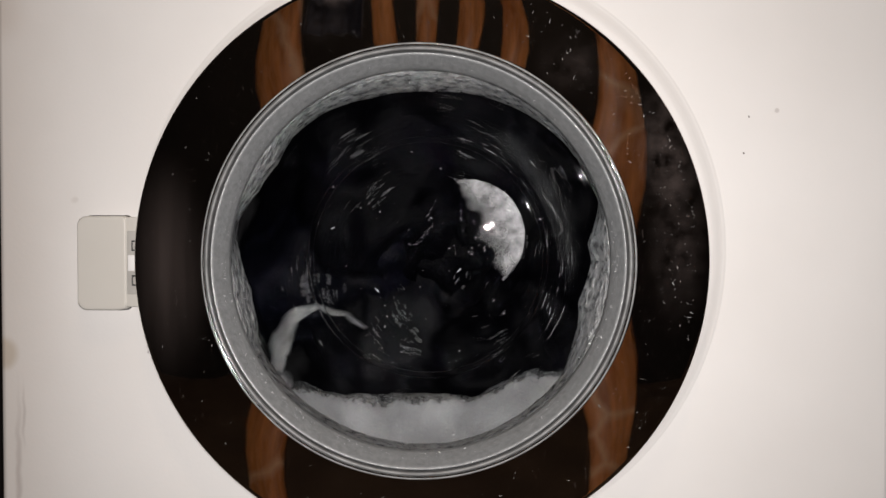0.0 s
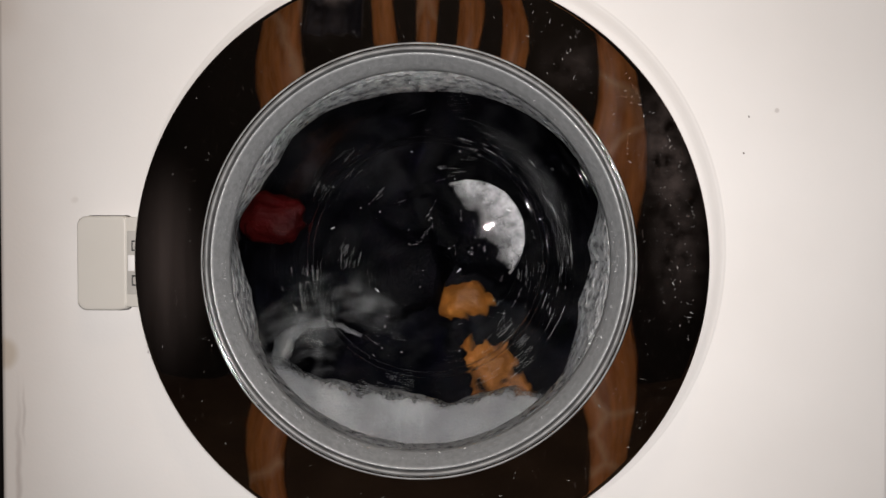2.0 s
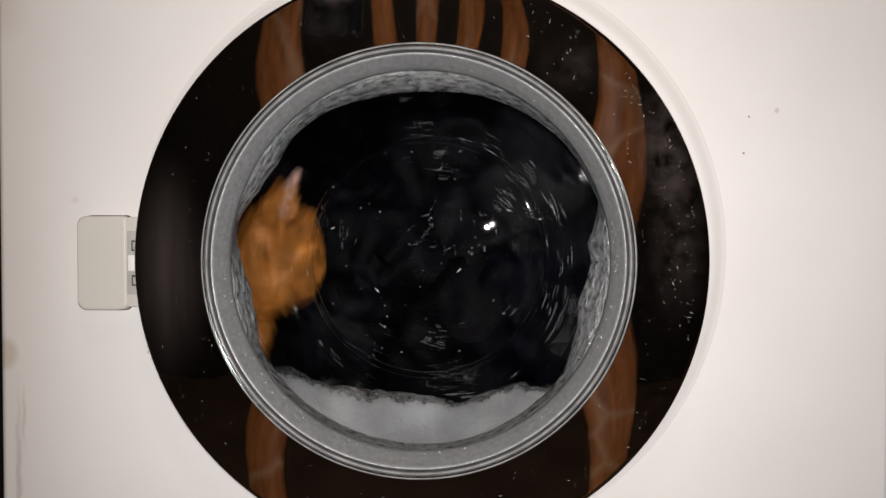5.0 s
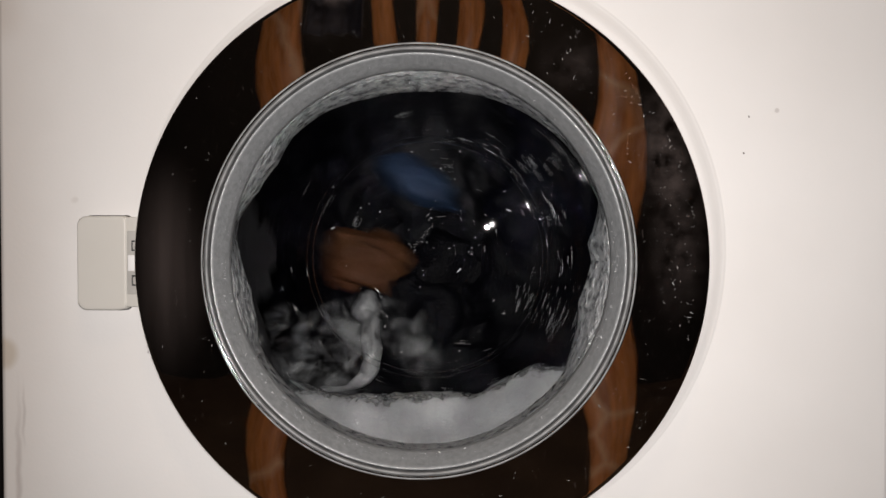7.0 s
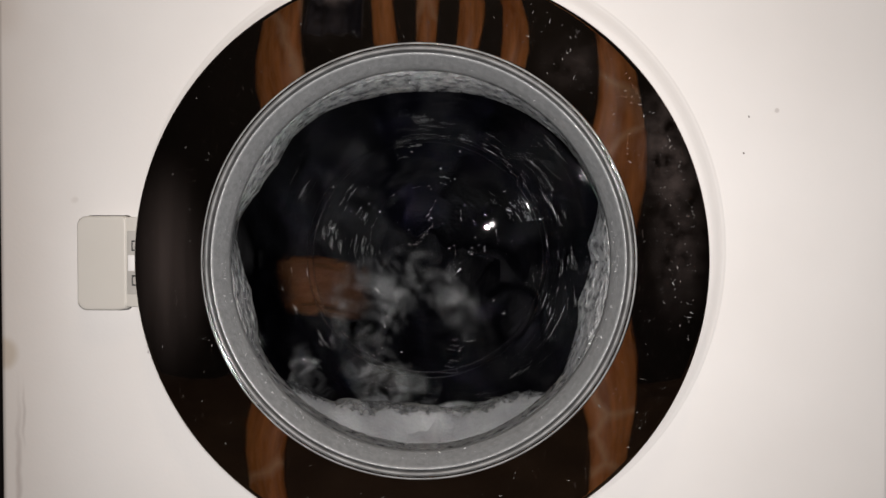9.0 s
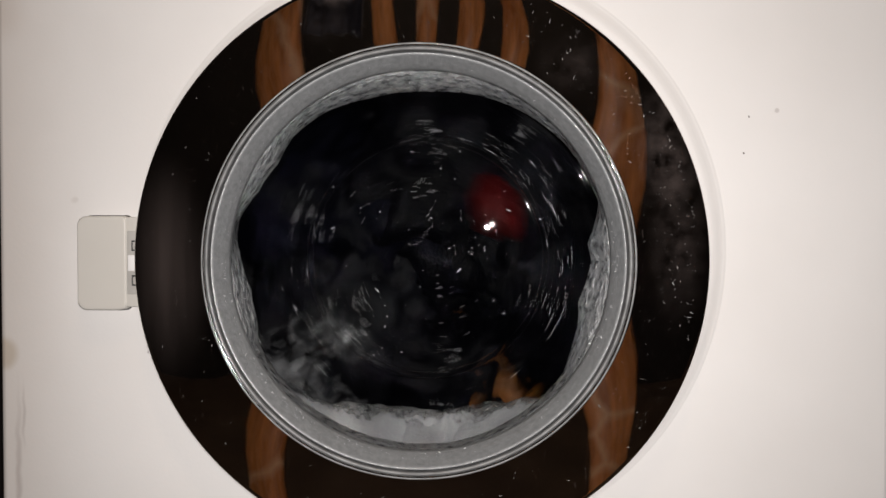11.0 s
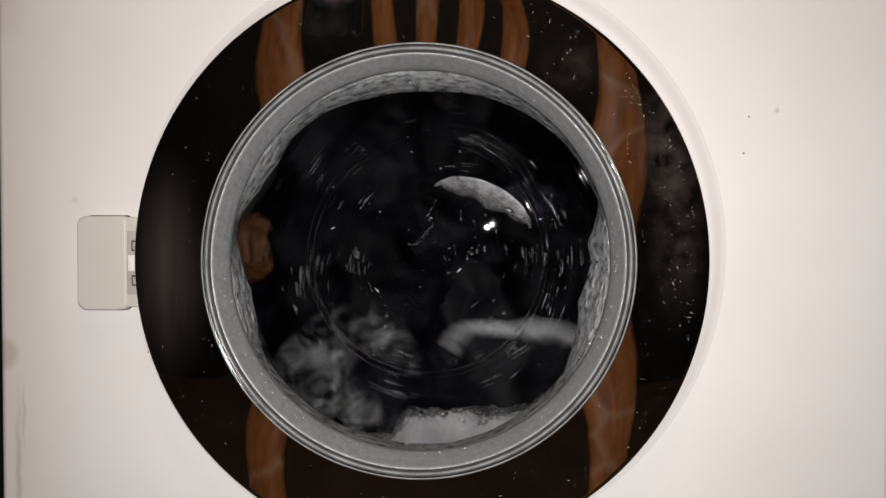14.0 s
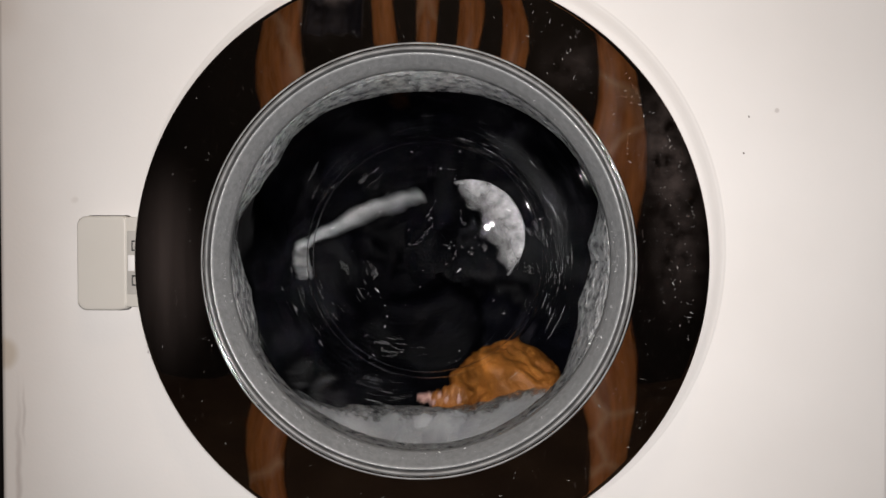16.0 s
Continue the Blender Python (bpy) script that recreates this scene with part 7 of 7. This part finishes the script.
    walk(pale_strap, [
        (0, drum(-0.111, 0.305, 0.076, 2816)), (0.2, drum(0.018, 0.305, 0.134, 2750)), (0.4, drum(0.128, 0.305, 0.044, 2684)),
        (0.6, drum(0.097, 0.305, -0.094, 2619)), (0.8, drum(-0.040, 0.305, -0.129, 2553)), (0.99, drum(-0.133, 0.305, -0.022, 2487)),
        (1.19, drum(-0.080, 0.305, 0.109, 2422)), (1.39, drum(0.061, 0.305, 0.120, 2356)), (1.59, drum(0.135, 0.305, -0.001, 2291)),
        (1.79, drum(0.060, 0.305, -0.121, 2225)), (1.99, drum(-0.081, 0.305, -0.108, 2159)), (2.19, drum(-0.133, 0.305, 0.023, 2094)),
        (2.39, drum(-0.039, 0.305, 0.129, 2028)), (2.58, drum(0.098, 0.305, 0.093, 1963)), (2.78, drum(0.127, 0.305, -0.045, 1897)),
        (2.98, drum(0.017, 0.305, -0.134, 1831)), (3.18, drum(-0.112, 0.305, -0.075, 1766)), (3.38, drum(-0.118, 0.305, 0.066, 1700)),
        (3.58, drum(0.006, 0.305, 0.135, 1635)), (3.78, drum(0.123, 0.305, 0.055, 1569)), (3.98, drum(0.105, 0.305, -0.085, 1503)),
        (4.17, drum(-0.029, 0.305, -0.132, 1438)), (4.37, drum(-0.131, 0.305, -0.034, 1372)), (4.57, drum(-0.089, 0.305, 0.101, 1307)),
        (4.77, drum(0.050, 0.305, 0.125, 1241)), (4.97, drum(0.135, 0.305, 0.011, 1175)), (5.17, drum(0.071, 0.305, -0.115, 1110)),
        (5.37, drum(-0.071, 0.305, -0.115, 1044)), (5.57, drum(-0.135, 0.305, 0.011, 978)), (5.77, drum(-0.050, 0.305, 0.125, 913)),
        (5.96, drum(0.089, 0.305, 0.101, 847)), (6.16, drum(0.131, 0.305, -0.034, 782)), (6.36, drum(0.029, 0.305, -0.132, 716)),
        (6.56, drum(-0.105, 0.305, -0.085, 650)), (6.76, drum(-0.123, 0.305, 0.055, 585)), (6.96, drum(-0.006, 0.305, 0.135, 519)),
        (7.16, drum(0.118, 0.305, 0.066, 454)), (7.36, drum(0.112, 0.305, -0.075, 388)), (7.55, drum(-0.017, 0.305, -0.134, 322)),
        (7.75, drum(-0.127, 0.305, -0.045, 257)), (7.95, drum(-0.098, 0.305, 0.093, 191)), (8.15, drum(0.039, 0.305, 0.129, 126)),
        (8.35, drum(0.133, 0.305, 0.023, 60)), (8.43, drum(0.110, 0.220, -0.030, 5)), (8.5, drum(0.073, 0.135, -0.073, -42)), (8.6, drum(0.103, 0.135, -0.116, -75)),
        (8.75, drum(0.035, 0.305, -0.130, -120)), (8.9, drum(-0.076, 0.305, -0.111, -153)), (9.06, drum(-0.134, 0.305, -0.015, -186)),
        (9.21, drum(-0.098, 0.305, 0.092, -219)), (9.36, drum(0.006, 0.305, 0.135, -252)), (9.52, drum(0.106, 0.305, 0.083, -285)),
        (9.67, drum(0.132, 0.305, -0.027, -318)), (9.82, drum(0.066, 0.305, -0.118, -351)), (9.98, drum(-0.047, 0.305, -0.127, -384)),
        (10.13, drum(-0.127, 0.305, -0.047, -416)), (10.29, drum(-0.118, 0.305, 0.066, -449)), (10.44, drum(-0.027, 0.305, 0.132, -482)),
        (10.59, drum(0.083, 0.305, 0.106, -515)), (10.75, drum(0.135, 0.305, 0.006, -548)), (10.9, drum(0.092, 0.305, -0.098, -581)),
        (11.05, drum(-0.015, 0.305, -0.134, -614)), (11.21, drum(-0.111, 0.305, -0.076, -647)), (11.36, drum(-0.130, 0.305, 0.035, -680)),
        (11.5, drum(-0.065, 0.135, 0.014, -710)), (11.6, drum(0.019, 0.135, -0.065, -758)), (11.66, drum(-0.028, 0.305, -0.132, -821)),
        (11.72, drum(-0.094, 0.305, -0.097, -885)), (11.78, drum(-0.131, 0.305, -0.033, -948)), (11.84, drum(-0.128, 0.305, 0.042, -1012)),
        (11.9, drum(-0.089, 0.135, 0.053, -1075)), (12, drum(-0.010, 0.135, 0.058, -1094)), (12.1, drum(0.065, 0.135, 0.040, -1125)),
        (12.17, drum(0.098, 0.305, -0.093, -1176)), (12.23, drum(0.031, 0.305, -0.131, -1226)), (12.3, drum(-0.046, 0.305, -0.127, -1276)),
        (12.37, drum(-0.108, 0.305, -0.081, -1327)), (12.43, drum(-0.135, 0.305, -0.008, -1378)), (12.5, drum(-0.081, 0.135, 0.001, -1428)),
        (12.6, drum(-0.026, 0.135, -0.065, -1460)), (12.66, drum(-0.051, 0.305, -0.125, -1528)), (12.72, drum(-0.109, 0.305, -0.079, -1596)),
        (12.78, drum(-0.135, 0.305, -0.009, -1664)), (12.84, drum(-0.119, 0.305, 0.063, -1732)), (12.9, drum(-0.113, 0.135, 0.059, -1800)),
        (13, drum(-0.037, 0.135, 0.068, -1808)), (13.1, drum(0.062, 0.135, 0.043, -1848)), (13.2, drum(0.133, 0.305, -0.023, -1880)),
        (13.4, drum(0.033, 0.305, -0.131, -1946)), (13.6, drum(-0.106, 0.305, -0.083, -2012)), (13.8, drum(-0.119, 0.305, 0.063, -2078)),
        (14, drum(0.009, 0.305, 0.135, -2144)), (14.2, drum(0.127, 0.305, 0.046, -2210)), (14.4, drum(0.094, 0.305, -0.097, -2276)),
        (14.6, drum(-0.051, 0.305, -0.125, -2342)), (14.8, drum(-0.135, 0.305, -0.005, -2408)), (15, drum(-0.059, 0.305, 0.121, -2474)),
        (15.2, drum(0.087, 0.305, 0.103, -2540)), (15.4, drum(0.130, 0.305, -0.037, -2606)), (15.6, drum(0.019, 0.305, -0.134, -2672)),
        (15.8, drum(-0.114, 0.305, -0.072, -2738)), (16, drum(-0.112, 0.305, 0.075, -2804)),
    ])
    walk(grey_strap, [
        (0, drum(-0.130, 0.140, -0.078, 60)), (0.1, drum(-0.111, 0.140, -0.060, 45)), (0.2, drum(-0.103, 0.140, -0.053, 35)),
        (0.3, drum(-0.101, 0.140, -0.048, 25)), (0.4, drum(-0.101, 0.140, -0.053, 15)), (0.5, drum(-0.111, 0.140, -0.048, 5)),
        (0.6, drum(-0.096, 0.140, -0.053, -10)), (0.7, drum(-0.071, 0.140, -0.058, -25)), (0.8, drum(-0.041, 0.140, -0.068, -45)),
        (0.9, drum(-0.027, 0.140, -0.083, -60)), (1, drum(-0.021, 0.140, -0.097, -75)), (1.2, drum(-0.076, 0.140, -0.093, -130)),
        (1.3, drum(-0.061, 0.140, -0.097, -150)), (1.4, drum(-0.071, 0.140, -0.102, -170)), (1.5, drum(-0.076, 0.140, -0.102, -190)),
        (1.7, drum(-0.101, 0.140, -0.117, -230)), (1.85, drum(-0.115, 0.190, -0.157, -260)), (2, drum(-0.130, 0.140, -0.097, -290)),
        (2.3, drum(-0.120, 0.140, -0.070, -345)), (2.4, drum(-0.113, 0.140, -0.062, -355)), (2.5, drum(-0.106, 0.140, -0.054, -375)),
        (2.6, drum(-0.074, 0.140, -0.074, -410)), (2.7, drum(-0.071, 0.140, -0.090, -435)), (2.8, drum(-0.081, 0.140, -0.086, -470)),
        (2.9, drum(-0.087, 0.140, -0.090, -495)), (3, drum(-0.087, 0.140, -0.090, -525)), (3.1, drum(-0.098, 0.140, -0.098, -560)),
        (3.2, drum(-0.087, 0.140, -0.089, -605)), (3.3, drum(-0.085, 0.140, -0.083, -610)), (3.4, drum(-0.083, 0.140, -0.078, -630)),
        (3.5, drum(-0.054, 0.140, -0.085, -680)), (3.7, drum(-0.081, 0.140, -0.117, -690)), (4, drum(-0.108, 0.140, -0.112, -720)),
        (4.19, drum(-0.108, 0.151, -0.121, -721)), (4.39, drum(-0.107, 0.162, -0.128, -723)), (4.58, drum(-0.106, 0.171, -0.135, -724)),
        (4.77, drum(-0.106, 0.179, -0.140, -726)), (4.96, drum(-0.105, 0.185, -0.143, -727)), (5.16, drum(-0.105, 0.189, -0.144, -729)),
        (5.35, drum(-0.104, 0.190, -0.143, -730)), (5.54, drum(-0.104, 0.189, -0.138, -731)), (5.74, drum(-0.103, 0.185, -0.132, -733)),
        (5.93, drum(-0.103, 0.179, -0.123, -734)), (6.12, drum(-0.102, 0.171, -0.112, -736)), (6.31, drum(-0.102, 0.162, -0.100, -737)),
        (6.51, drum(-0.101, 0.151, -0.087, -739)), (6.7, drum(-0.101, 0.140, -0.073, -740)), (6.8, drum(-0.086, 0.140, -0.068, -770)),
        (6.9, drum(-0.071, 0.140, -0.073, -800)), (7, drum(-0.056, 0.140, -0.083, -830)), (7.2, drum(-0.061, 0.140, -0.122, -880)),
        (7.4, drum(-0.068, 0.183, -0.142, -923)), (7.6, drum(-0.074, 0.183, -0.119, -967)), (7.8, drum(-0.081, 0.140, -0.053, -1010)),
        (7.9, drum(-0.061, 0.140, -0.053, -1030)), (8, drum(-0.041, 0.140, -0.073, -1060)), (8.2, drum(-0.032, 0.140, -0.132, -1110)),
        (8.4, drum(-0.024, 0.169, -0.163, -1088)), (8.6, drum(-0.016, 0.188, -0.184, -1066)), (8.8, drum(-0.008, 0.188, -0.186, -1044)),
        (9, drum(0.000, 0.169, -0.169, -1022)), (9.2, drum(0.008, 0.140, -0.142, -1000)), (9.3, drum(-0.072, 0.246, -0.128, -1033)),
        (9.4, drum(-0.133, 0.310, -0.070, -1066)), (9.5, drum(-0.149, 0.310, 0.012, -1099)), (9.6, drum(-0.119, 0.310, 0.091, -1132)),
        (9.7, drum(-0.051, 0.310, 0.141, -1165)), (9.8, drum(0.033, 0.310, 0.146, -1198)), (9.9, drum(0.107, 0.310, 0.105, -1231)),
        (10, drum(0.147, 0.310, 0.031, -1264)), (10.1, drum(0.140, 0.310, -0.053, -1297)), (10.2, drum(0.090, 0.310, -0.120, -1330)),
        (10.3, drum(0.010, 0.310, -0.150, -1363)), (10.4, drum(-0.072, 0.310, -0.132, -1396)), (10.5, drum(-0.132, 0.310, -0.072, -1429)),
        (10.6, drum(-0.150, 0.310, 0.010, -1462)), (10.7, drum(-0.120, 0.310, 0.090, -1495)), (10.8, drum(-0.053, 0.310, 0.140, -1528)),
        (10.9, drum(0.031, 0.310, 0.147, -1561)), (11, drum(0.105, 0.310, 0.107, -1594)), (11.1, drum(0.146, 0.310, 0.033, -1627)),
        (11.2, drum(0.141, 0.310, -0.051, -1660)), (11.3, drum(0.091, 0.310, -0.119, -1693)), (11.4, drum(0.012, 0.310, -0.149, -1726)),
        (11.5, drum(-0.070, 0.310, -0.133, -1759)), (11.6, drum(-0.131, 0.310, -0.074, -1792)), (11.7, drum(-0.150, 0.310, 0.008, -1825)),
        (11.8, drum(-0.122, 0.310, 0.088, -1858)), (11.9, drum(-0.055, 0.310, 0.140, -1891)), (12, drum(0.029, 0.310, 0.147, -1924)),
        (12.1, drum(0.104, 0.310, 0.108, -1957)), (12.2, drum(0.146, 0.310, 0.035, -1990)), (12.3, drum(0.142, 0.310, -0.049, -2023)),
        (12.4, drum(0.093, 0.310, -0.118, -2056)), (12.5, drum(0.014, 0.310, -0.149, -2089)), (12.6, drum(-0.068, 0.310, -0.133, -2122)),
        (12.7, drum(-0.130, 0.310, -0.075, -2155)), (12.8, drum(-0.150, 0.310, 0.006, -2188)), (12.9, drum(-0.123, 0.310, 0.086, -2221)),
        (13, drum(-0.057, 0.310, 0.139, -2254)), (13.1, drum(0.027, 0.310, 0.148, -2287)), (13.2, drum(0.103, 0.310, 0.109, -2320)),
        (13.3, drum(0.145, 0.310, 0.037, -2353)), (13.4, drum(0.142, 0.310, -0.047, -2386)), (13.5, drum(0.094, 0.310, -0.117, -2419)),
        (13.6, drum(0.016, 0.310, -0.149, -2452)), (13.7, drum(-0.067, 0.310, -0.134, -2485)), (13.8, drum(-0.129, 0.310, -0.077, -2518)),
        (13.9, drum(-0.150, 0.310, 0.005, -2551)), (14, drum(-0.124, 0.310, 0.085, -2584)), (14.1, drum(-0.059, 0.310, 0.138, -2617)),
        (14.2, drum(0.025, 0.310, 0.148, -2650)), (14.3, drum(0.101, 0.310, 0.111, -2683)), (14.4, drum(0.145, 0.310, 0.039, -2716)),
        (14.5, drum(0.143, 0.310, -0.046, -2749)), (14.6, drum(0.096, 0.310, -0.115, -2782)), (14.7, drum(0.018, 0.310, -0.149, -2815)),
        (14.8, drum(-0.065, 0.310, -0.135, -2848)), (14.9, drum(-0.128, 0.310, -0.079, -2881)), (15, drum(-0.150, 0.310, 0.003, -2914)),
        (15.1, drum(-0.125, 0.310, 0.083, -2947)), (15.2, drum(-0.060, 0.310, 0.137, -2980)), (15.3, drum(0.023, 0.310, 0.148, -3013)),
        (15.4, drum(0.100, 0.310, 0.112, -3046)), (15.5, drum(0.144, 0.310, 0.041, -3079)), (15.6, drum(0.144, 0.310, -0.044, -3112)),
        (15.7, drum(0.097, 0.310, -0.114, -3145)), (15.8, drum(0.020, 0.310, -0.149, -3178)), (15.9, drum(-0.063, 0.310, -0.136, -3211)),
        (16, drum(-0.127, 0.310, -0.080, -3244)),
    ])
    # the pale patch of torch light turns, and tips back as it leaves the glass: start, end, direction of its edge, tilt
    spans = ((-1.0, 0.10, 25, 0), (0.27, 0.33, 40, 50), (0.80, 0.90, 40, 50), (1.45, 1.57, 21, 52), (1.93, 2.27, 34, 10), (2.47, 2.57, 62, 66), (2.78, 2.85, 50, 55), (3.07, 3.25, 40, 50),
             (3.60, 3.73, 40, 50), (3.93, 4.07, 13, 15), (6.60, 6.70, 50, 50), (7.20, 7.63, 56, 54), (8.43, 8.60, 52, 62), (9.10, 9.23, 55, 55), (12.27, 12.40, 62, 56), (12.67, 12.87, 50, 50),
             (13.37, 13.50, 20, 60), (13.90, 14.03, 66, 60), (14.20, 14.57, 46, 52), (14.87, 15.20, 58, 46), (15.40, 15.60, 80, 52), (15.87, 17.0, 30, 18))
    rows = []
    for t0, t1, way, tilt in spans:
        c, s = math.cos(radians(way)), math.sin(radians(way))
        for t, y in ((t0 - 0.07, 0.3), (t0, 0.0945), (t1, 0.0945), (t1 + 0.07, 0.3)):
            if -0.5 < t < 16.5 and not (rows and t <= rows[-1][0] + 0.03):
                rows.append((t, drum(0.0333 + PATCH_R * c, y, 0.0175 + PATCH_R * s, way - 90, tilt)))
    shown = drum(0.0333 + PATCH_R * math.cos(radians(25)), 0.0945, 0.0175 + PATCH_R * math.sin(radians(25)), -65)
    rows.insert(0, (0.0, shown))
    rows.append((16.0, rows[-1][1]))
    walk(torch_patch, rows)
    walk(suds_veil_a, [
        (0, drum(-0.100, 0.298, -0.151, 0)), (1.9, drum(-0.140, 0.138, -0.117, 20)), (2, drum(-0.100, 0.138, -0.053, 10)), (2.15,
        drum(-0.061, 0.138, -0.068, -20)), (2.4, drum(-0.056, 0.298, -0.171, -40)), (6.6, drum(-0.140, 0.138, -0.112, 20)), (6.8,
        drum(-0.076, 0.138, -0.053, 10)), (7, drum(-0.056, 0.138, -0.068, -20)), (7.2, drum(-0.081, 0.138, -0.132, -40)), (7.7, drum(-0.120,
        0.138, -0.092, 20)), (7.85, drum(-0.081, 0.138, -0.043, 10)), (8.05, drum(-0.041, 0.138, -0.072, -20)), (8.3, drum(-0.061, 0.298,
        -0.151, -40)), (8.7, drum(-0.130, 0.138, -0.097, 20)), (8.9, drum(-0.051, 0.138, -0.013, 0)), (9.05, drum(-0.021, 0.138, -0.053,
        -25)), (9.3, drum(-0.061, 0.298, -0.161, -40)), (11.2, drum(-0.120, 0.138, -0.072, 20)), (11.35, drum(-0.061, 0.138, -0.063, 0)),
        (11.6, drum(-0.061, 0.298, -0.156, -30)), (12, drum(-0.130, 0.138, -0.092, 10)), (12.2, drum(-0.061, 0.138, -0.033, -10)), (12.4,
        drum(-0.041, 0.298, -0.151, -40)), (12.85, drum(-0.140, 0.138, -0.092, 20)), (13.05, drum(-0.100, 0.138, -0.072, 0)), (13.3,
        drum(-0.021, 0.138, -0.082, -35)), (13.5, drum(-0.036, 0.298, -0.161, -50)), (14, drum(-0.085, 0.138, -0.082, 10)), (14.2,
        drum(-0.100, 0.138, -0.058, 0)), (14.35, drum(-0.061, 0.138, -0.063, -20)), (14.6, drum(-0.051, 0.298, -0.171, -40)), (15.1,
        drum(-0.130, 0.138, -0.082, 10)), (15.3, drum(-0.071, 0.138, -0.033, 0)), (15.45, drum(-0.036, 0.138, -0.072, -25)), (15.75,
        drum(-0.061, 0.298, -0.171, -40)), (16, drum(-0.081, 0.298, -0.181, -50))
    ])
    walk(suds_veil_b, [
        (0, drum(-0.081, 0.302, -0.172, 0)), (6.2, drum(-0.081, 0.302, -0.172, 0)), (6.7, drum(-0.131, 0.142, -0.118, 20)), (7, drum(-0.121,
        0.142, -0.093, 0)), (7.3, drum(-0.101, 0.142, -0.123, -20)), (7.9, drum(-0.111, 0.142, -0.093, 20)), (8.2, drum(-0.022, 0.142,
        -0.123, -20)), (8.6, drum(-0.081, 0.302, -0.172, 0)), (9, drum(-0.061, 0.142, -0.098, 10)), (9.2, drum(-0.032, 0.142, -0.103, -10)),
        (9.5, drum(-0.061, 0.302, -0.172, -20)), (11.1, drum(-0.101, 0.142, -0.123, 10)), (11.5, drum(-0.101, 0.142, -0.093, 0)), (11.9,
        drum(-0.101, 0.302, -0.152, -10)), (12.3, drum(-0.002, 0.142, -0.073, 10)), (12.5, drum(0.028, 0.142, -0.052, -10)), (12.65, drum(0.030, 0.302, -0.152, -20)), (13.1,
        drum(-0.111, 0.142, -0.103, 20)), (13.3, drum(-0.012, 0.142, -0.073, 0)), (13.45, drum(-0.032, 0.302, -0.152, -20)), (14,
        drum(-0.101, 0.142, -0.123, 10)), (14.4, drum(-0.061, 0.142, -0.093, 10)), (14.5, drum(-0.042, 0.142, -0.058, 0)), (14.6,
        drum(-0.037, 0.142, -0.083, -10)), (14.9, drum(-0.081, 0.302, -0.167, -20)), (15.4, drum(-0.101, 0.142, -0.098, 10)), (15.55,
        drum(-0.032, 0.142, -0.093, -15)), (15.8, drum(-0.061, 0.302, -0.172, -30)), (16, drum(-0.101, 0.142, -0.142, 0))
    ])


motions()
